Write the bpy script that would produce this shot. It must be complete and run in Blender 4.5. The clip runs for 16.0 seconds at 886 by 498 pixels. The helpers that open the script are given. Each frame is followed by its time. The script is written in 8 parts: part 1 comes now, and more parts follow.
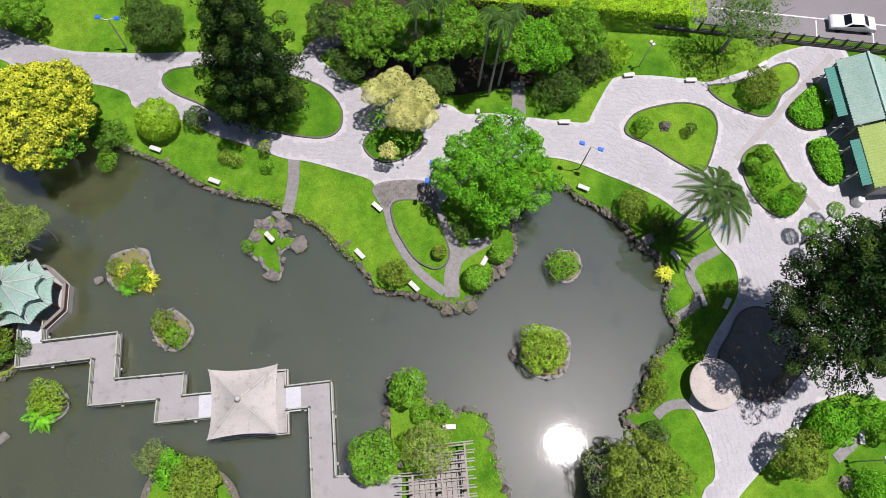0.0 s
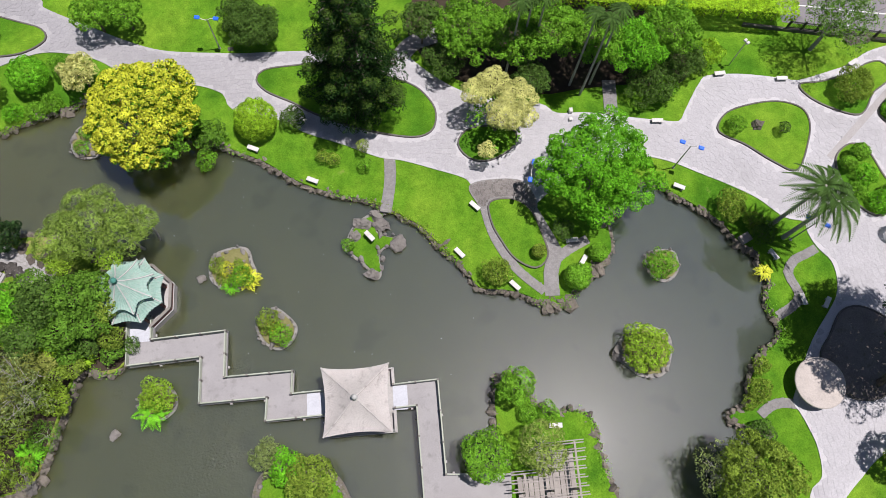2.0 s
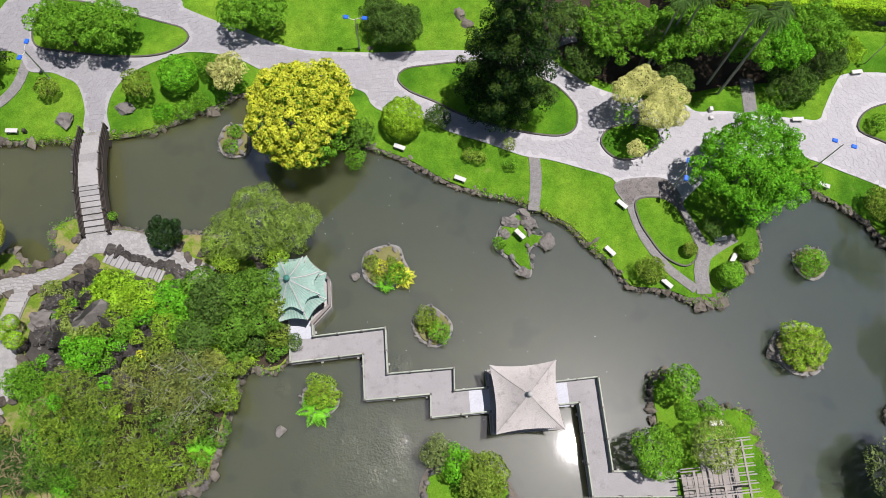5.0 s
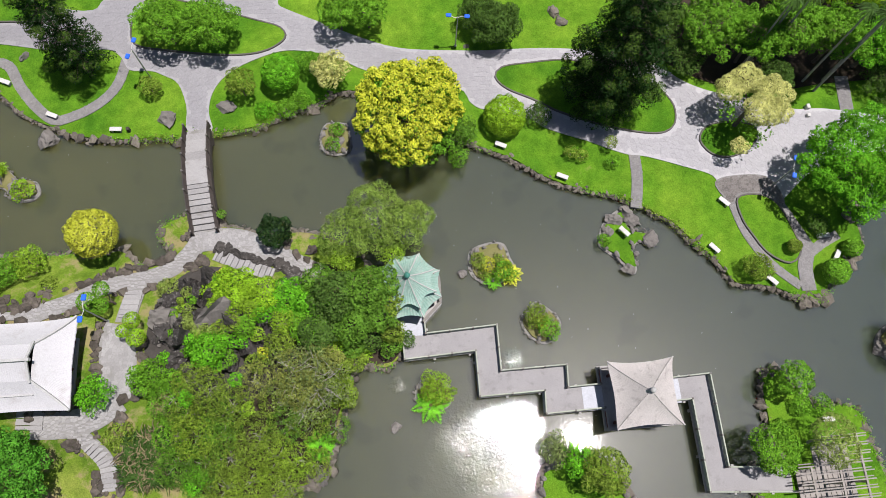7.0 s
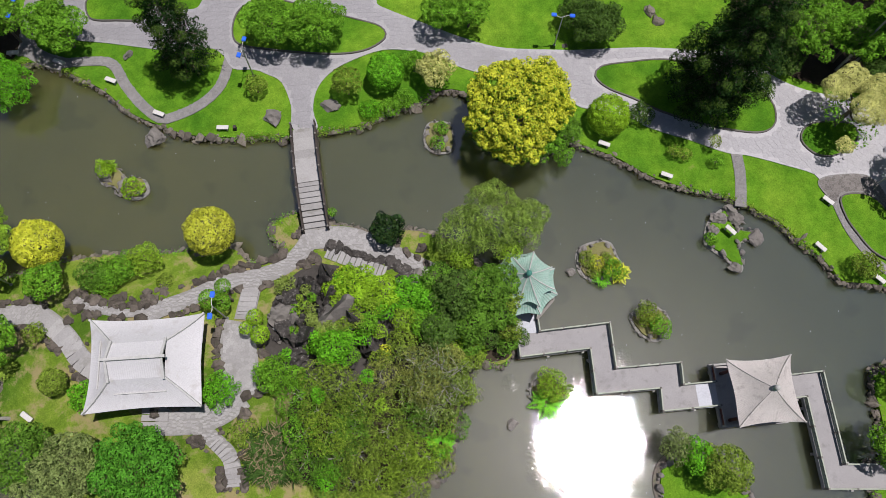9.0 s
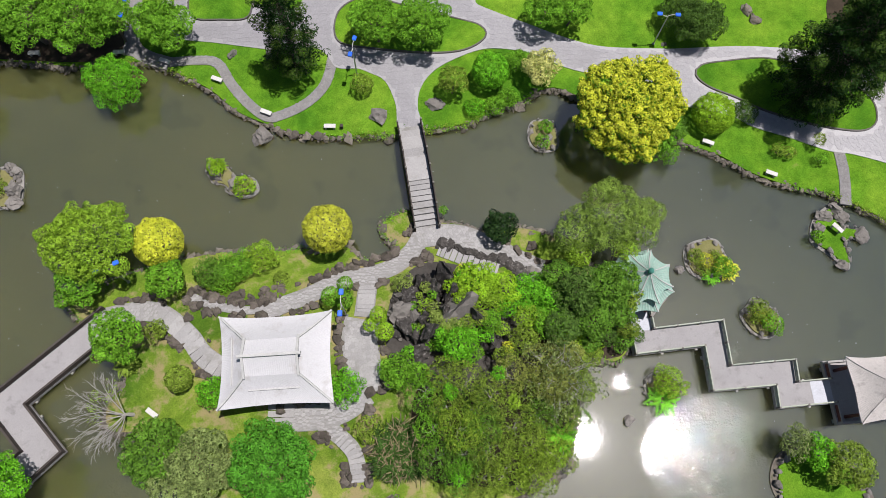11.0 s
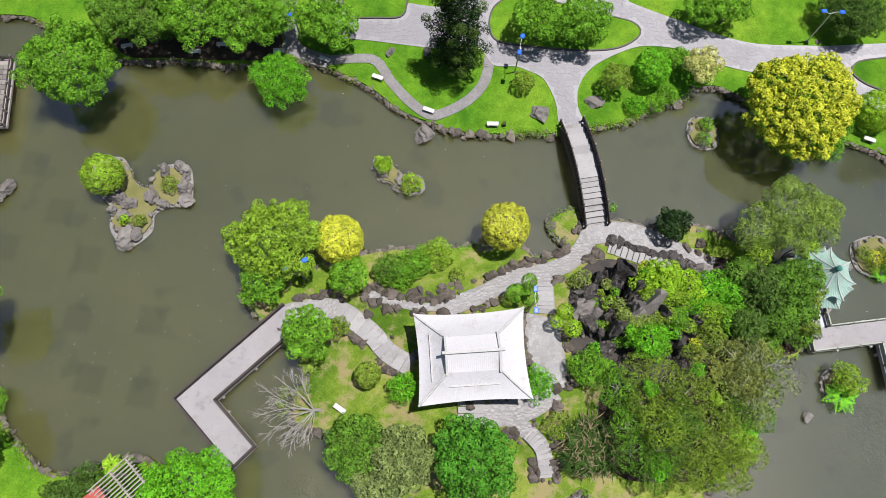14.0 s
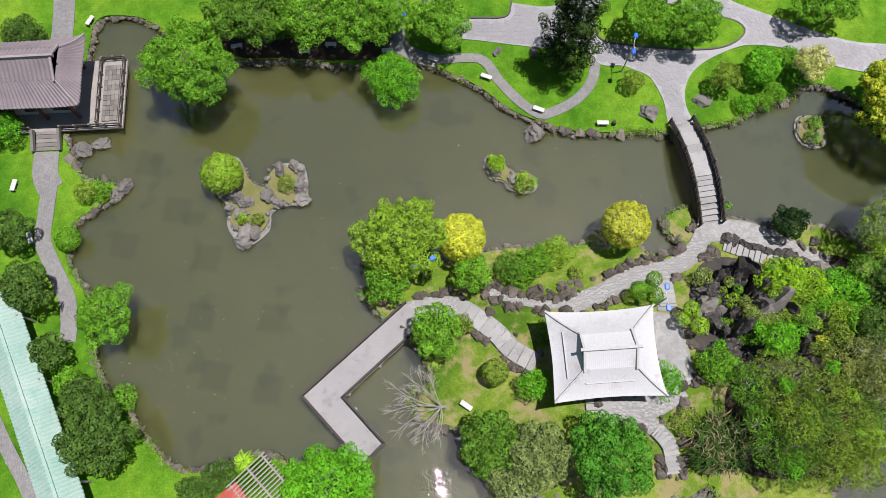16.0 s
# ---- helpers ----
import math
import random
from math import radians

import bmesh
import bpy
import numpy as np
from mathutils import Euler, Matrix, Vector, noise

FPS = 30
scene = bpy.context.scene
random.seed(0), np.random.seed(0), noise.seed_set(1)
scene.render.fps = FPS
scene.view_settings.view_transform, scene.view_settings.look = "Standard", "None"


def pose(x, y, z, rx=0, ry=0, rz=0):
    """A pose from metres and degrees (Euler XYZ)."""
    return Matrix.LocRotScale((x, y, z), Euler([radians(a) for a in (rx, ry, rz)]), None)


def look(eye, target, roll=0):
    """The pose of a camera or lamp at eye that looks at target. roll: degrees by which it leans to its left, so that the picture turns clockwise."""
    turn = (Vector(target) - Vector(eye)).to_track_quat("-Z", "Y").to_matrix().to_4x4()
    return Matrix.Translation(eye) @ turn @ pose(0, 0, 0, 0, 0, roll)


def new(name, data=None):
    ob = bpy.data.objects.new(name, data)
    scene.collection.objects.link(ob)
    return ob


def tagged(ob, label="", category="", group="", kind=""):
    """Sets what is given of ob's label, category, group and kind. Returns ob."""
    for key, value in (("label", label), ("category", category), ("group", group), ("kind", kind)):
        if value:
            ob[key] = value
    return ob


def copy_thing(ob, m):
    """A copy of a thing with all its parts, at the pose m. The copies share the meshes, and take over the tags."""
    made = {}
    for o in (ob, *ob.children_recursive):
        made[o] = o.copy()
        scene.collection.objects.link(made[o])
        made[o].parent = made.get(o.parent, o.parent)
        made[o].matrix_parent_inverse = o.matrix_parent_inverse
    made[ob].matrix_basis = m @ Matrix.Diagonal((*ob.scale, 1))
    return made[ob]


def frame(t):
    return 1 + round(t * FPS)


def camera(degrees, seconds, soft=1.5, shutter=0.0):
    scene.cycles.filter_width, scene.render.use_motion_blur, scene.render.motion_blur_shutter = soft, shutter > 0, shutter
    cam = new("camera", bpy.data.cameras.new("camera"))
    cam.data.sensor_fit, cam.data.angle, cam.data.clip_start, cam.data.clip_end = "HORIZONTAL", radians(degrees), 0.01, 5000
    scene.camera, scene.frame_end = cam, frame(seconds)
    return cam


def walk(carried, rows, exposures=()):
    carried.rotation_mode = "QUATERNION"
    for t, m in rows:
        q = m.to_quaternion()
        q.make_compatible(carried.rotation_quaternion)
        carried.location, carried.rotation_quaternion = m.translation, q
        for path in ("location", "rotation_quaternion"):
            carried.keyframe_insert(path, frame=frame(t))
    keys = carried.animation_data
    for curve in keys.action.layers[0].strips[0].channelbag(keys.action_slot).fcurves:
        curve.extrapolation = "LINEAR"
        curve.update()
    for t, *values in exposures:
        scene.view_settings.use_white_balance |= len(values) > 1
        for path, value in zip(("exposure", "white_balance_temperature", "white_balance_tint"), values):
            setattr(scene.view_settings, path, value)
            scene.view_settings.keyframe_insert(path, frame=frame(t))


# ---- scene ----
cam = camera(64.2, 16.0, 0.65)
PATH = [
    (0, (-4.809, 0.525, 55.544), (-4.668, 1.142, 53.647), 8.8),
    (0.5, (-6.73, 0.726, 55.486), (-6.592, 1.341, 53.588), 8.5),
    (1, (-8.623, 0.879, 55.434), (-8.49, 1.494, 53.535), 8.3),
    (1.5, (-10.482, 0.998, 55.38), (-10.355, 1.612, 53.481), 7.7),
    (2, (-12.315, 1.083, 55.336), (-12.193, 1.698, 53.437), 7.2),
    (2.5, (-14.158, 1.181, 55.271), (-14.04, 1.797, 53.371), 6.9),
    (3, (-16.023, 1.255, 55.228), (-15.909, 1.871, 53.329), 6.5),
    (3.5, (-17.907, 1.332, 55.198), (-17.798, 1.949, 53.299), 6.1),
    (4, (-19.879, 1.456, 55.173), (-19.774, 2.073, 53.273), 5.8),
    (6.5, (-30.433, 2.193, 55.185), (-30.331, 2.802, 53.283), 5.6),
    (7, (-32.564, 2.317, 55.207), (-32.463, 2.924, 53.304), 5.5),
    (7.5, (-34.732, 2.432, 55.236), (-34.631, 3.039, 53.333), 5.5),
    (8, (-36.939, 2.554, 55.253), (-36.838, 3.159, 53.349), 5.5),
    (8.5, (-39.143, 2.672, 55.262), (-39.043, 3.278, 53.358), 5.5),
    (9, (-41.331, 2.791, 55.263), (-41.233, 3.395, 53.359), 5.4),
    (11.5, (-52.38, 3.453, 55.439), (-52.29, 4.05, 53.532), 4.8),
    (12, (-54.626, 3.626, 55.438), (-54.538, 4.221, 53.53), 4.7),
    (12.5, (-56.849, 3.778, 55.443), (-56.764, 4.37, 53.534), 4.4),
    (13, (-59.07, 3.935, 55.459), (-58.988, 4.526, 53.55), 4.1),
    (13.5, (-61.305, 4.103, 55.49), (-61.226, 4.691, 53.58), 3.9),
    (14, (-63.548, 4.278, 55.52), (-63.473, 4.864, 53.609), 3.6),
    (14.5, (-65.849, 4.409, 55.571), (-65.775, 4.994, 53.659), 3.4),
    (15, (-68.168, 4.505, 55.625), (-68.098, 5.09, 53.714), 3.1),
    (15.5, (-70.485, 4.588, 55.669), (-70.418, 5.173, 53.758), 2.9),
    (16, (-72.805, 4.659, 55.71), (-72.739, 5.245, 53.799), 2.7),
]
STOPS = [(0, 0.1, 6330, 20), (2, 0.11, 6330, 19), (6.5, 0.11, 6330, 17.5), (8, -0.02, 6330, 17), (9, -0.18, 6330, 18), (11.5, 0.1, 6330, 16.5), (12.5, 0.18, 6330, 17), (14, 0.25, 6280, 17), (16, 0.18, 6280, 16)]
walk(cam, [(t, look(eye, target, roll)) for t, eye, target, roll in PATH], STOPS)
# ---- light ----
SUN_HEIGHT, SUN_AZIMUTH = 77.5, 8.0
world = bpy.data.worlds.new("sky")
scene.world = world
world.use_nodes = True
sky = world.node_tree.nodes.new("ShaderNodeTexSky")
sky.sky_type, sky.sun_disc = "NISHITA", False
sky.sun_elevation, sky.sun_rotation = radians(SUN_HEIGHT), radians(90 - SUN_AZIMUTH)
sky.dust_density, sky.air_density = 0.9, 1.0
back = world.node_tree.nodes["Background"]
back.inputs["Strength"].default_value = 0.047
world.node_tree.links.new(sky.outputs[0], back.inputs["Color"])
sun = new("sun", bpy.data.lights.new("sun", "SUN"))
sun.data.energy, sun.data.angle, sun.data.color = 4.8, radians(0.7), (1.0, 0.96, 0.9)
sun.matrix_basis = look((0, 0, 0), (-math.cos(radians(SUN_AZIMUTH)) * math.cos(radians(SUN_HEIGHT)), -math.sin(radians(SUN_AZIMUTH)) * math.cos(radians(SUN_HEIGHT)), -math.sin(radians(SUN_HEIGHT))))
WATER_EAST, WATER_WEST, WATER_IOR = (0.055, 0.071, 0.050), (0.089, 0.092, 0.034), 2.75
SUNKEN_BEDS = ((-92.8, 26.5), (-90.2, 22.2), (-84.8, 16.8), (-90.6, 17.3), (-97.0, 23.7), (-89.3, 12.5), (-95.3, 30.9), (-85.2, 11.2))
RUFFLED = ((-28.0, 3.8, 8.8), (-72.5, 1.5, 3.2))
BUBBLING = ((-26.4, 4.3, 2.7), (-73.1, 3.4, 2.6), (-25.1, 10.5, 1.7), (-34.1, 9.1, 1.2))
# ---- materials ----
def nodes_of(name):
    m = bpy.data.materials.new(name)
    m.use_nodes = True
    nt = m.node_tree
    return m, nt, nt.nodes["Principled BSDF"]


def link(nt, a, b):
    nt.links.new(a, b)


def noise_node(nt, scale, detail=4.0, rough=0.55, coords=None):
    n = nt.nodes.new("ShaderNodeTexNoise")
    n.inputs["Scale"].default_value = scale
    n.inputs["Detail"].default_value = detail
    n.inputs["Roughness"].default_value = rough
    if coords is not None:
        link(nt, coords, n.inputs["Vector"])
    return n


def ramp(nt, fac, stops):
    r = nt.nodes.new("ShaderNodeValToRGB")
    while len(r.color_ramp.elements) < len(stops):
        r.color_ramp.elements.new(0.5)
    for e, (p, c) in zip(r.color_ramp.elements, stops):
        e.position, e.color = p, (*c, 1)
    link(nt, fac, r.inputs["Fac"])
    return r


def mixed(nt, fac, a, b, mode="MIX"):
    m = nt.nodes.new("ShaderNodeMix")
    m.data_type, m.blend_type = "RGBA", mode
    if isinstance(fac, float):
        m.inputs["Factor"].default_value = fac
    else:
        link(nt, fac, m.inputs["Factor"])
    for sock, v in ((m.inputs[6], a), (m.inputs[7], b)):
        if isinstance(v, tuple):
            sock.default_value = (*v, 1)
        else:
            link(nt, v, sock)
    return m.outputs[2]


def bumped(nt, bsdf, height, strength, distance):
    b = nt.nodes.new("ShaderNodeBump")
    b.inputs["Strength"].default_value, b.inputs["Distance"].default_value = strength, distance
    link(nt, height, b.inputs["Height"])
    link(nt, b.outputs["Normal"], bsdf.inputs["Normal"])


def surface(name, dark, light, big=0.35, fine=9.0, rough=0.85, bump=0.35, depth=0.03, random_piece=0.0, stain=None, metal=0.0, spec=0.3, worn=None):
    """A worn surface: two colours mixed at two scales, with fine relief."""
    m, nt, b = nodes_of(name)
    co = nt.nodes.new("ShaderNodeNewGeometry").outputs["Position"]
    n1, n2 = noise_node(nt, big, 5, 0.6, co), noise_node(nt, fine, 6, 0.7, co)
    c = ramp(nt, n1.outputs["Fac"], [(0.32, dark), (0.68, light)]).outputs["Color"]
    mid = tuple((a + d) / 2 for a, d in zip(dark, light))
    g = ramp(nt, n2.outputs["Fac"], [(0.3, tuple(v * 0.72 for v in mid)), (0.7, tuple(min(1, v * 1.25) for v in mid))]).outputs["Color"]
    c = mixed(nt, 0.5, c, g)
    if stain:
        n3 = noise_node(nt, big * 2.7, 6, 0.65, co)
        f = ramp(nt, n3.outputs["Fac"], [(0.55, (0, 0, 0)), (0.72, (1, 1, 1))]).outputs["Color"]
        c = mixed(nt, f, c, stain)
    # scales the colour along X: darkest at the first bound, unchanged at the second
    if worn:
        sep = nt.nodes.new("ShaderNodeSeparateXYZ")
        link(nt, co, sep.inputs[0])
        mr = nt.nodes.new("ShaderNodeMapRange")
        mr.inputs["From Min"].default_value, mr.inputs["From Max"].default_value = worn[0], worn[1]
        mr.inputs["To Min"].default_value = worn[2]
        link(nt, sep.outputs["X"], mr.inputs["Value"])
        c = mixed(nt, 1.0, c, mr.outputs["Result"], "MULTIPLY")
    if random_piece:
        info = nt.nodes.new("ShaderNodeObjectInfo").outputs["Random"]
        isl = nt.nodes.new("ShaderNodeNewGeometry").outputs["Random Per Island"]
        s = nt.nodes.new("ShaderNodeMath")
        s.operation = "ADD"
        link(nt, info, s.inputs[0]), link(nt, isl, s.inputs[1])
        fr = nt.nodes.new("ShaderNodeMath")
        fr.operation = "FRACT"
        link(nt, s.outputs[0], fr.inputs[0])
        r = ramp(nt, fr.outputs[0], [(0.0, (1 - random_piece,) * 3), (1.0, (1.0, 1.0, 1.0))]).outputs["Color"]
        c = mixed(nt, 1.0, c, r, "MULTIPLY")
    link(nt, c, b.inputs["Base Color"])
    b.inputs["Roughness"].default_value, b.inputs["Metallic"].default_value = rough, metal
    b.inputs["Specular IOR Level"].default_value = spec
    bumped(nt, b, n2.outputs["Fac"], bump, depth)
    return m


def turf_material(name, deep, mid, light, bare, bare_from=0.66):
    """Mown grass: drifts of darker and paler turf, mower-fine mottling, and worn spots."""
    m, nt, b = nodes_of(name)
    co = nt.nodes.new("ShaderNodeNewGeometry").outputs["Position"]
    n1, n2, n3 = noise_node(nt, 0.16, 4, 0.62, co), noise_node(nt, 1.1, 6, 0.7, co), noise_node(nt, 9.0, 4, 0.75, co)
    c = ramp(nt, n1.outputs["Fac"], [(0.36, deep), (0.5, mid), (0.66, light)]).outputs["Color"]
    c = mixed(nt, 1.0, c, ramp(nt, n2.outputs["Fac"], [(0.3, (0.7, 0.74, 0.7)), (0.7, (1.25, 1.2, 1.2))]).outputs["Color"], "MULTIPLY")
    c = mixed(nt, 1.0, c, ramp(nt, n3.outputs["Fac"], [(0.28, (0.6, 0.65, 0.6)), (0.72, (1.32, 1.28, 1.3))]).outputs["Color"], "MULTIPLY")
    n4 = noise_node(nt, 0.55, 7, 0.68, co)
    f = ramp(nt, n4.outputs["Fac"], [(bare_from, (0, 0, 0)), (bare_from + 0.1, (0.8, 0.8, 0.8))]).outputs["Color"]
    link(nt, mixed(nt, f, c, bare), b.inputs["Base Color"])
    b.inputs["Roughness"].default_value, b.inputs["Specular IOR Level"].default_value = 0.9, 0.08
    bumped(nt, b, n3.outputs["Fac"], 0.9, 0.07)
    return m


def leaf_material(name, c1, c2, c3, glow=0.08):
    """Leaves: three greens spread leaf by leaf and in drifts, with light coming through; the darkest leaves and drifts
    paint in the shade of crown gaps.
    """
    m, nt, b = nodes_of(name)
    c1, c2, c3 = [(v[0], v[1] * 1.06, v[2] * 0.8) for v in (c1, c2, c3)]
    geo = nt.nodes.new("ShaderNodeNewGeometry")
    # low ends darkened far down to imitate self-shadowed gaps in the crown
    r = ramp(nt, geo.outputs["Random Per Island"], [(0.0, tuple(v * 0.38 for v in c1)), (0.5, c2), (1.0, tuple(min(0.85, v * 1.15) for v in c3))]).outputs["Color"]
    n = noise_node(nt, 1.5, 3, 0.6, geo.outputs["Position"])
    d = ramp(nt, n.outputs["Fac"], [(0.34, tuple(v * 0.4 for v in c2)), (0.66, tuple(min(0.9, v * 1.6) for v in c2))]).outputs["Color"]
    c = mixed(nt, 0.55, r, d)
    link(nt, c, b.inputs["Base Color"])
    b.inputs["Roughness"].default_value = 0.5
    b.inputs["Specular IOR Level"].default_value = 0.06
    tr = nt.nodes.new("ShaderNodeBsdfTranslucent")
    link(nt, c, tr.inputs["Color"])
    mx = nt.nodes.new("ShaderNodeMixShader")
    mx.inputs[0].default_value = glow
    link(nt, b.outputs[0], mx.inputs[1]), link(nt, tr.outputs[0], mx.inputs[2])
    link(nt, mx.outputs[0], nt.nodes["Material Output"].inputs["Surface"])
    return m


def near_any(nt, co, places, grain):
    """How far off the nearest of the places (x, y, radius) is, in its radius, with a ragged edge."""
    reach = None
    for x, y, r in places:
        far = nt.nodes.new("ShaderNodeVectorMath")
        far.operation = "DISTANCE"
        link(nt, co, far.inputs[0])
        far.inputs[1].default_value = (x, y, 0.0)
        d = nt.nodes.new("ShaderNodeMath")
        d.operation, d.inputs[1].default_value = "DIVIDE", r
        link(nt, far.outputs["Value"], d.inputs[0])
        if reach is None:
            reach = d.outputs[0]
        else:
            low = nt.nodes.new("ShaderNodeMath")
            low.operation = "MINIMUM"
            link(nt, reach, low.inputs[0]), link(nt, d.outputs[0], low.inputs[1])
            reach = low.outputs[0]
    edge = nt.nodes.new("ShaderNodeMath")
    edge.operation, edge.inputs[1].default_value = "MULTIPLY_ADD", 0.7
    link(nt, noise_node(nt, grain, 5, 0.7, co).outputs["Fac"], edge.inputs[0]), link(nt, reach, edge.inputs[2])
    return edge.outputs[0]


def water_material():
    """Murky pond water: the light spreads inside it; still, but ruffled by the breeze in two reaches."""
    m, nt, b = nodes_of("pond_water")
    co = nt.nodes.new("ShaderNodeNewGeometry").outputs["Position"]
    sep = nt.nodes.new("ShaderNodeSeparateXYZ")
    link(nt, co, sep.inputs[0])
    mr = nt.nodes.new("ShaderNodeMapRange")
    mr.inputs["From Min"].default_value, mr.inputs["From Max"].default_value = -62.0, 8.0
    link(nt, sep.outputs["X"], mr.inputs["Value"])
    c = mixed(nt, mr.outputs["Result"], WATER_WEST, WATER_EAST)
    n = noise_node(nt, 0.05, 4, 0.6, co)
    c = mixed(nt, 1.0, c, ramp(nt, n.outputs["Fac"], [(0.3, (0.85, 0.87, 0.9)), (0.7, (1.1, 1.08, 1.0))]).outputs["Color"], "MULTIPLY")
    weed = noise_node(nt, 0.28, 2, 0.5, co)
    c = mixed(nt, 1.0, c, ramp(nt, weed.outputs["Fac"], [(0.6, (1.0, 1.0, 1.0)), (0.68, (0.84, 0.87, 0.9))]).outputs["Color"], "MULTIPLY")
    for x, y in SUNKEN_BEDS:
        at = nt.nodes.new("ShaderNodeMapping")
        at.vector_type = "TEXTURE"
        at.inputs["Location"].default_value, at.inputs["Rotation"].default_value[2] = (x, y, 0), radians(-12)
        at.inputs["Scale"].default_value = (1.3, 1.3, 1.0)
        link(nt, co, at.inputs["Vector"])
        away = nt.nodes.new("ShaderNodeVectorMath")
        away.operation = "ABSOLUTE"
        link(nt, at.outputs["Vector"], away.inputs[0])
        xy = nt.nodes.new("ShaderNodeSeparateXYZ")
        link(nt, away.outputs["Vector"], xy.inputs[0])
        side = nt.nodes.new("ShaderNodeMath")
        side.operation = "MAXIMUM"
        link(nt, xy.outputs["X"], side.inputs[0]), link(nt, xy.outputs["Y"], side.inputs[1])
        c = mixed(nt, 1.0, c, ramp(nt, side.outputs[0], [(0.7, (0.86, 0.87, 0.9)), (1.0, (1, 1, 1))]).outputs["Color"], "MULTIPLY")
    link(nt, c, b.inputs["Base Color"])
    b.subsurface_method = "BURLEY"
    b.inputs["Subsurface Weight"].default_value, b.inputs["Subsurface Scale"].default_value = 1.0, 1.6
    b.inputs["Subsurface Radius"].default_value = (1.0, 0.9, 0.6)
    b.inputs["Roughness"].default_value = 0.02
    b.inputs["IOR"].default_value = WATER_IOR
    b.inputs["Coat Weight"].default_value, b.inputs["Coat Roughness"].default_value, b.inputs["Coat IOR"].default_value = 0.2, 0.3, 1.33
    w1, w2 = noise_node(nt, 1.7, 1, 0.5, co), noise_node(nt, 5.5, 1, 0.5, co)
    calm, chop = near_any(nt, co, RUFFLED, 0.3), near_any(nt, co, BUBBLING, 0.8)
    k = ramp(nt, calm, [(0.45, (0.4, 0.4, 0.4)), (0.75, (0.15, 0.15, 0.15)), (1.0, (0.011, 0.011, 0.011))]).outputs["Color"]
    k2 = ramp(nt, chop, [(0.5, (0.3, 0.3, 0.3)), (0.95, (0, 0, 0))]).outputs["Color"]
    k = mixed(nt, 1.0, k, k2, "ADD")
    waves = mixed(nt, 0.45, w1.outputs["Fac"], w2.outputs["Fac"])
    bumped(nt, b, mixed(nt, 1.0, waves, k, "MULTIPLY"), 1.0, 0.24)
    return m


# ---- geometry helpers ----
def height(x, y):
    """The ground: level banks, and the low mound of the pavilion island."""
    return 0.6 + 1.9 * math.exp(-(((x + 55) / 13) ** 4) - ((y - 11.5) / 6.5) ** 4)


def smooth(pts, closed=True, step=0.45):
    """A Catmull-Rom line through pts."""
    n, out = len(pts), []
    for i in range(n if closed else n - 1):
        if closed:
            p = [Vector(pts[(i + k) % n]) for k in (-1, 0, 1, 2)]
        else:
            p = [Vector(pts[min(max(i + k, 0), n - 1)]) for k in (-1, 0, 1, 2)]
        k = max(1, round((p[2] - p[1]).length / step))
        for j in range(k):
            t = j / k
            out.append(0.5 * (2 * p[1] + (p[2] - p[0]) * t + (2 * p[0] - 5 * p[1] + 4 * p[2] - p[3]) * t * t + (3 * p[1] - p[0] - 3 * p[2] + p[3]) * t ** 3))
    if not closed:
        out.append(Vector(pts[-1]))
    return [(v.x, v.y) for v in out]


def ribbon(centre, width, smoothed=True):
    """The outline of a band of that width along a line, with mitred corners."""
    c = [Vector(p) for p in (smooth(centre, False, 0.6) if smoothed else centre)]
    left, right = [], []
    for i, p in enumerate(c):
        a = (p - c[i - 1]).normalized() if i else (c[1] - c[0]).normalized()
        b = (c[i + 1] - p).normalized() if i < len(c) - 1 else a
        n = Vector((-(a.y + b.y), a.x + b.x)).normalized()
        k = width / 2 / max(0.35, n.dot(Vector((-a.y, a.x))))
        left.append(p + n * k), right.append(p - n * k)
    return [(v.x, v.y) for v in left + right[::-1]]


def inside(poly, xs, ys):
    """Which of the points lie inside a closed outline."""
    p = np.array(poly)
    q = np.roll(p, -1, axis=0)
    xs, ys = np.asarray(xs)[:, None], np.asarray(ys)[:, None]
    with np.errstate(divide="ignore", invalid="ignore"):
        cross = ((p[:, 1] > ys) != (q[:, 1] > ys)) & (xs < (q[:, 0] - p[:, 0]) * (ys - p[:, 1]) / (q[:, 1] - p[:, 1]) + p[:, 0])
    return cross.sum(1) % 2 == 1


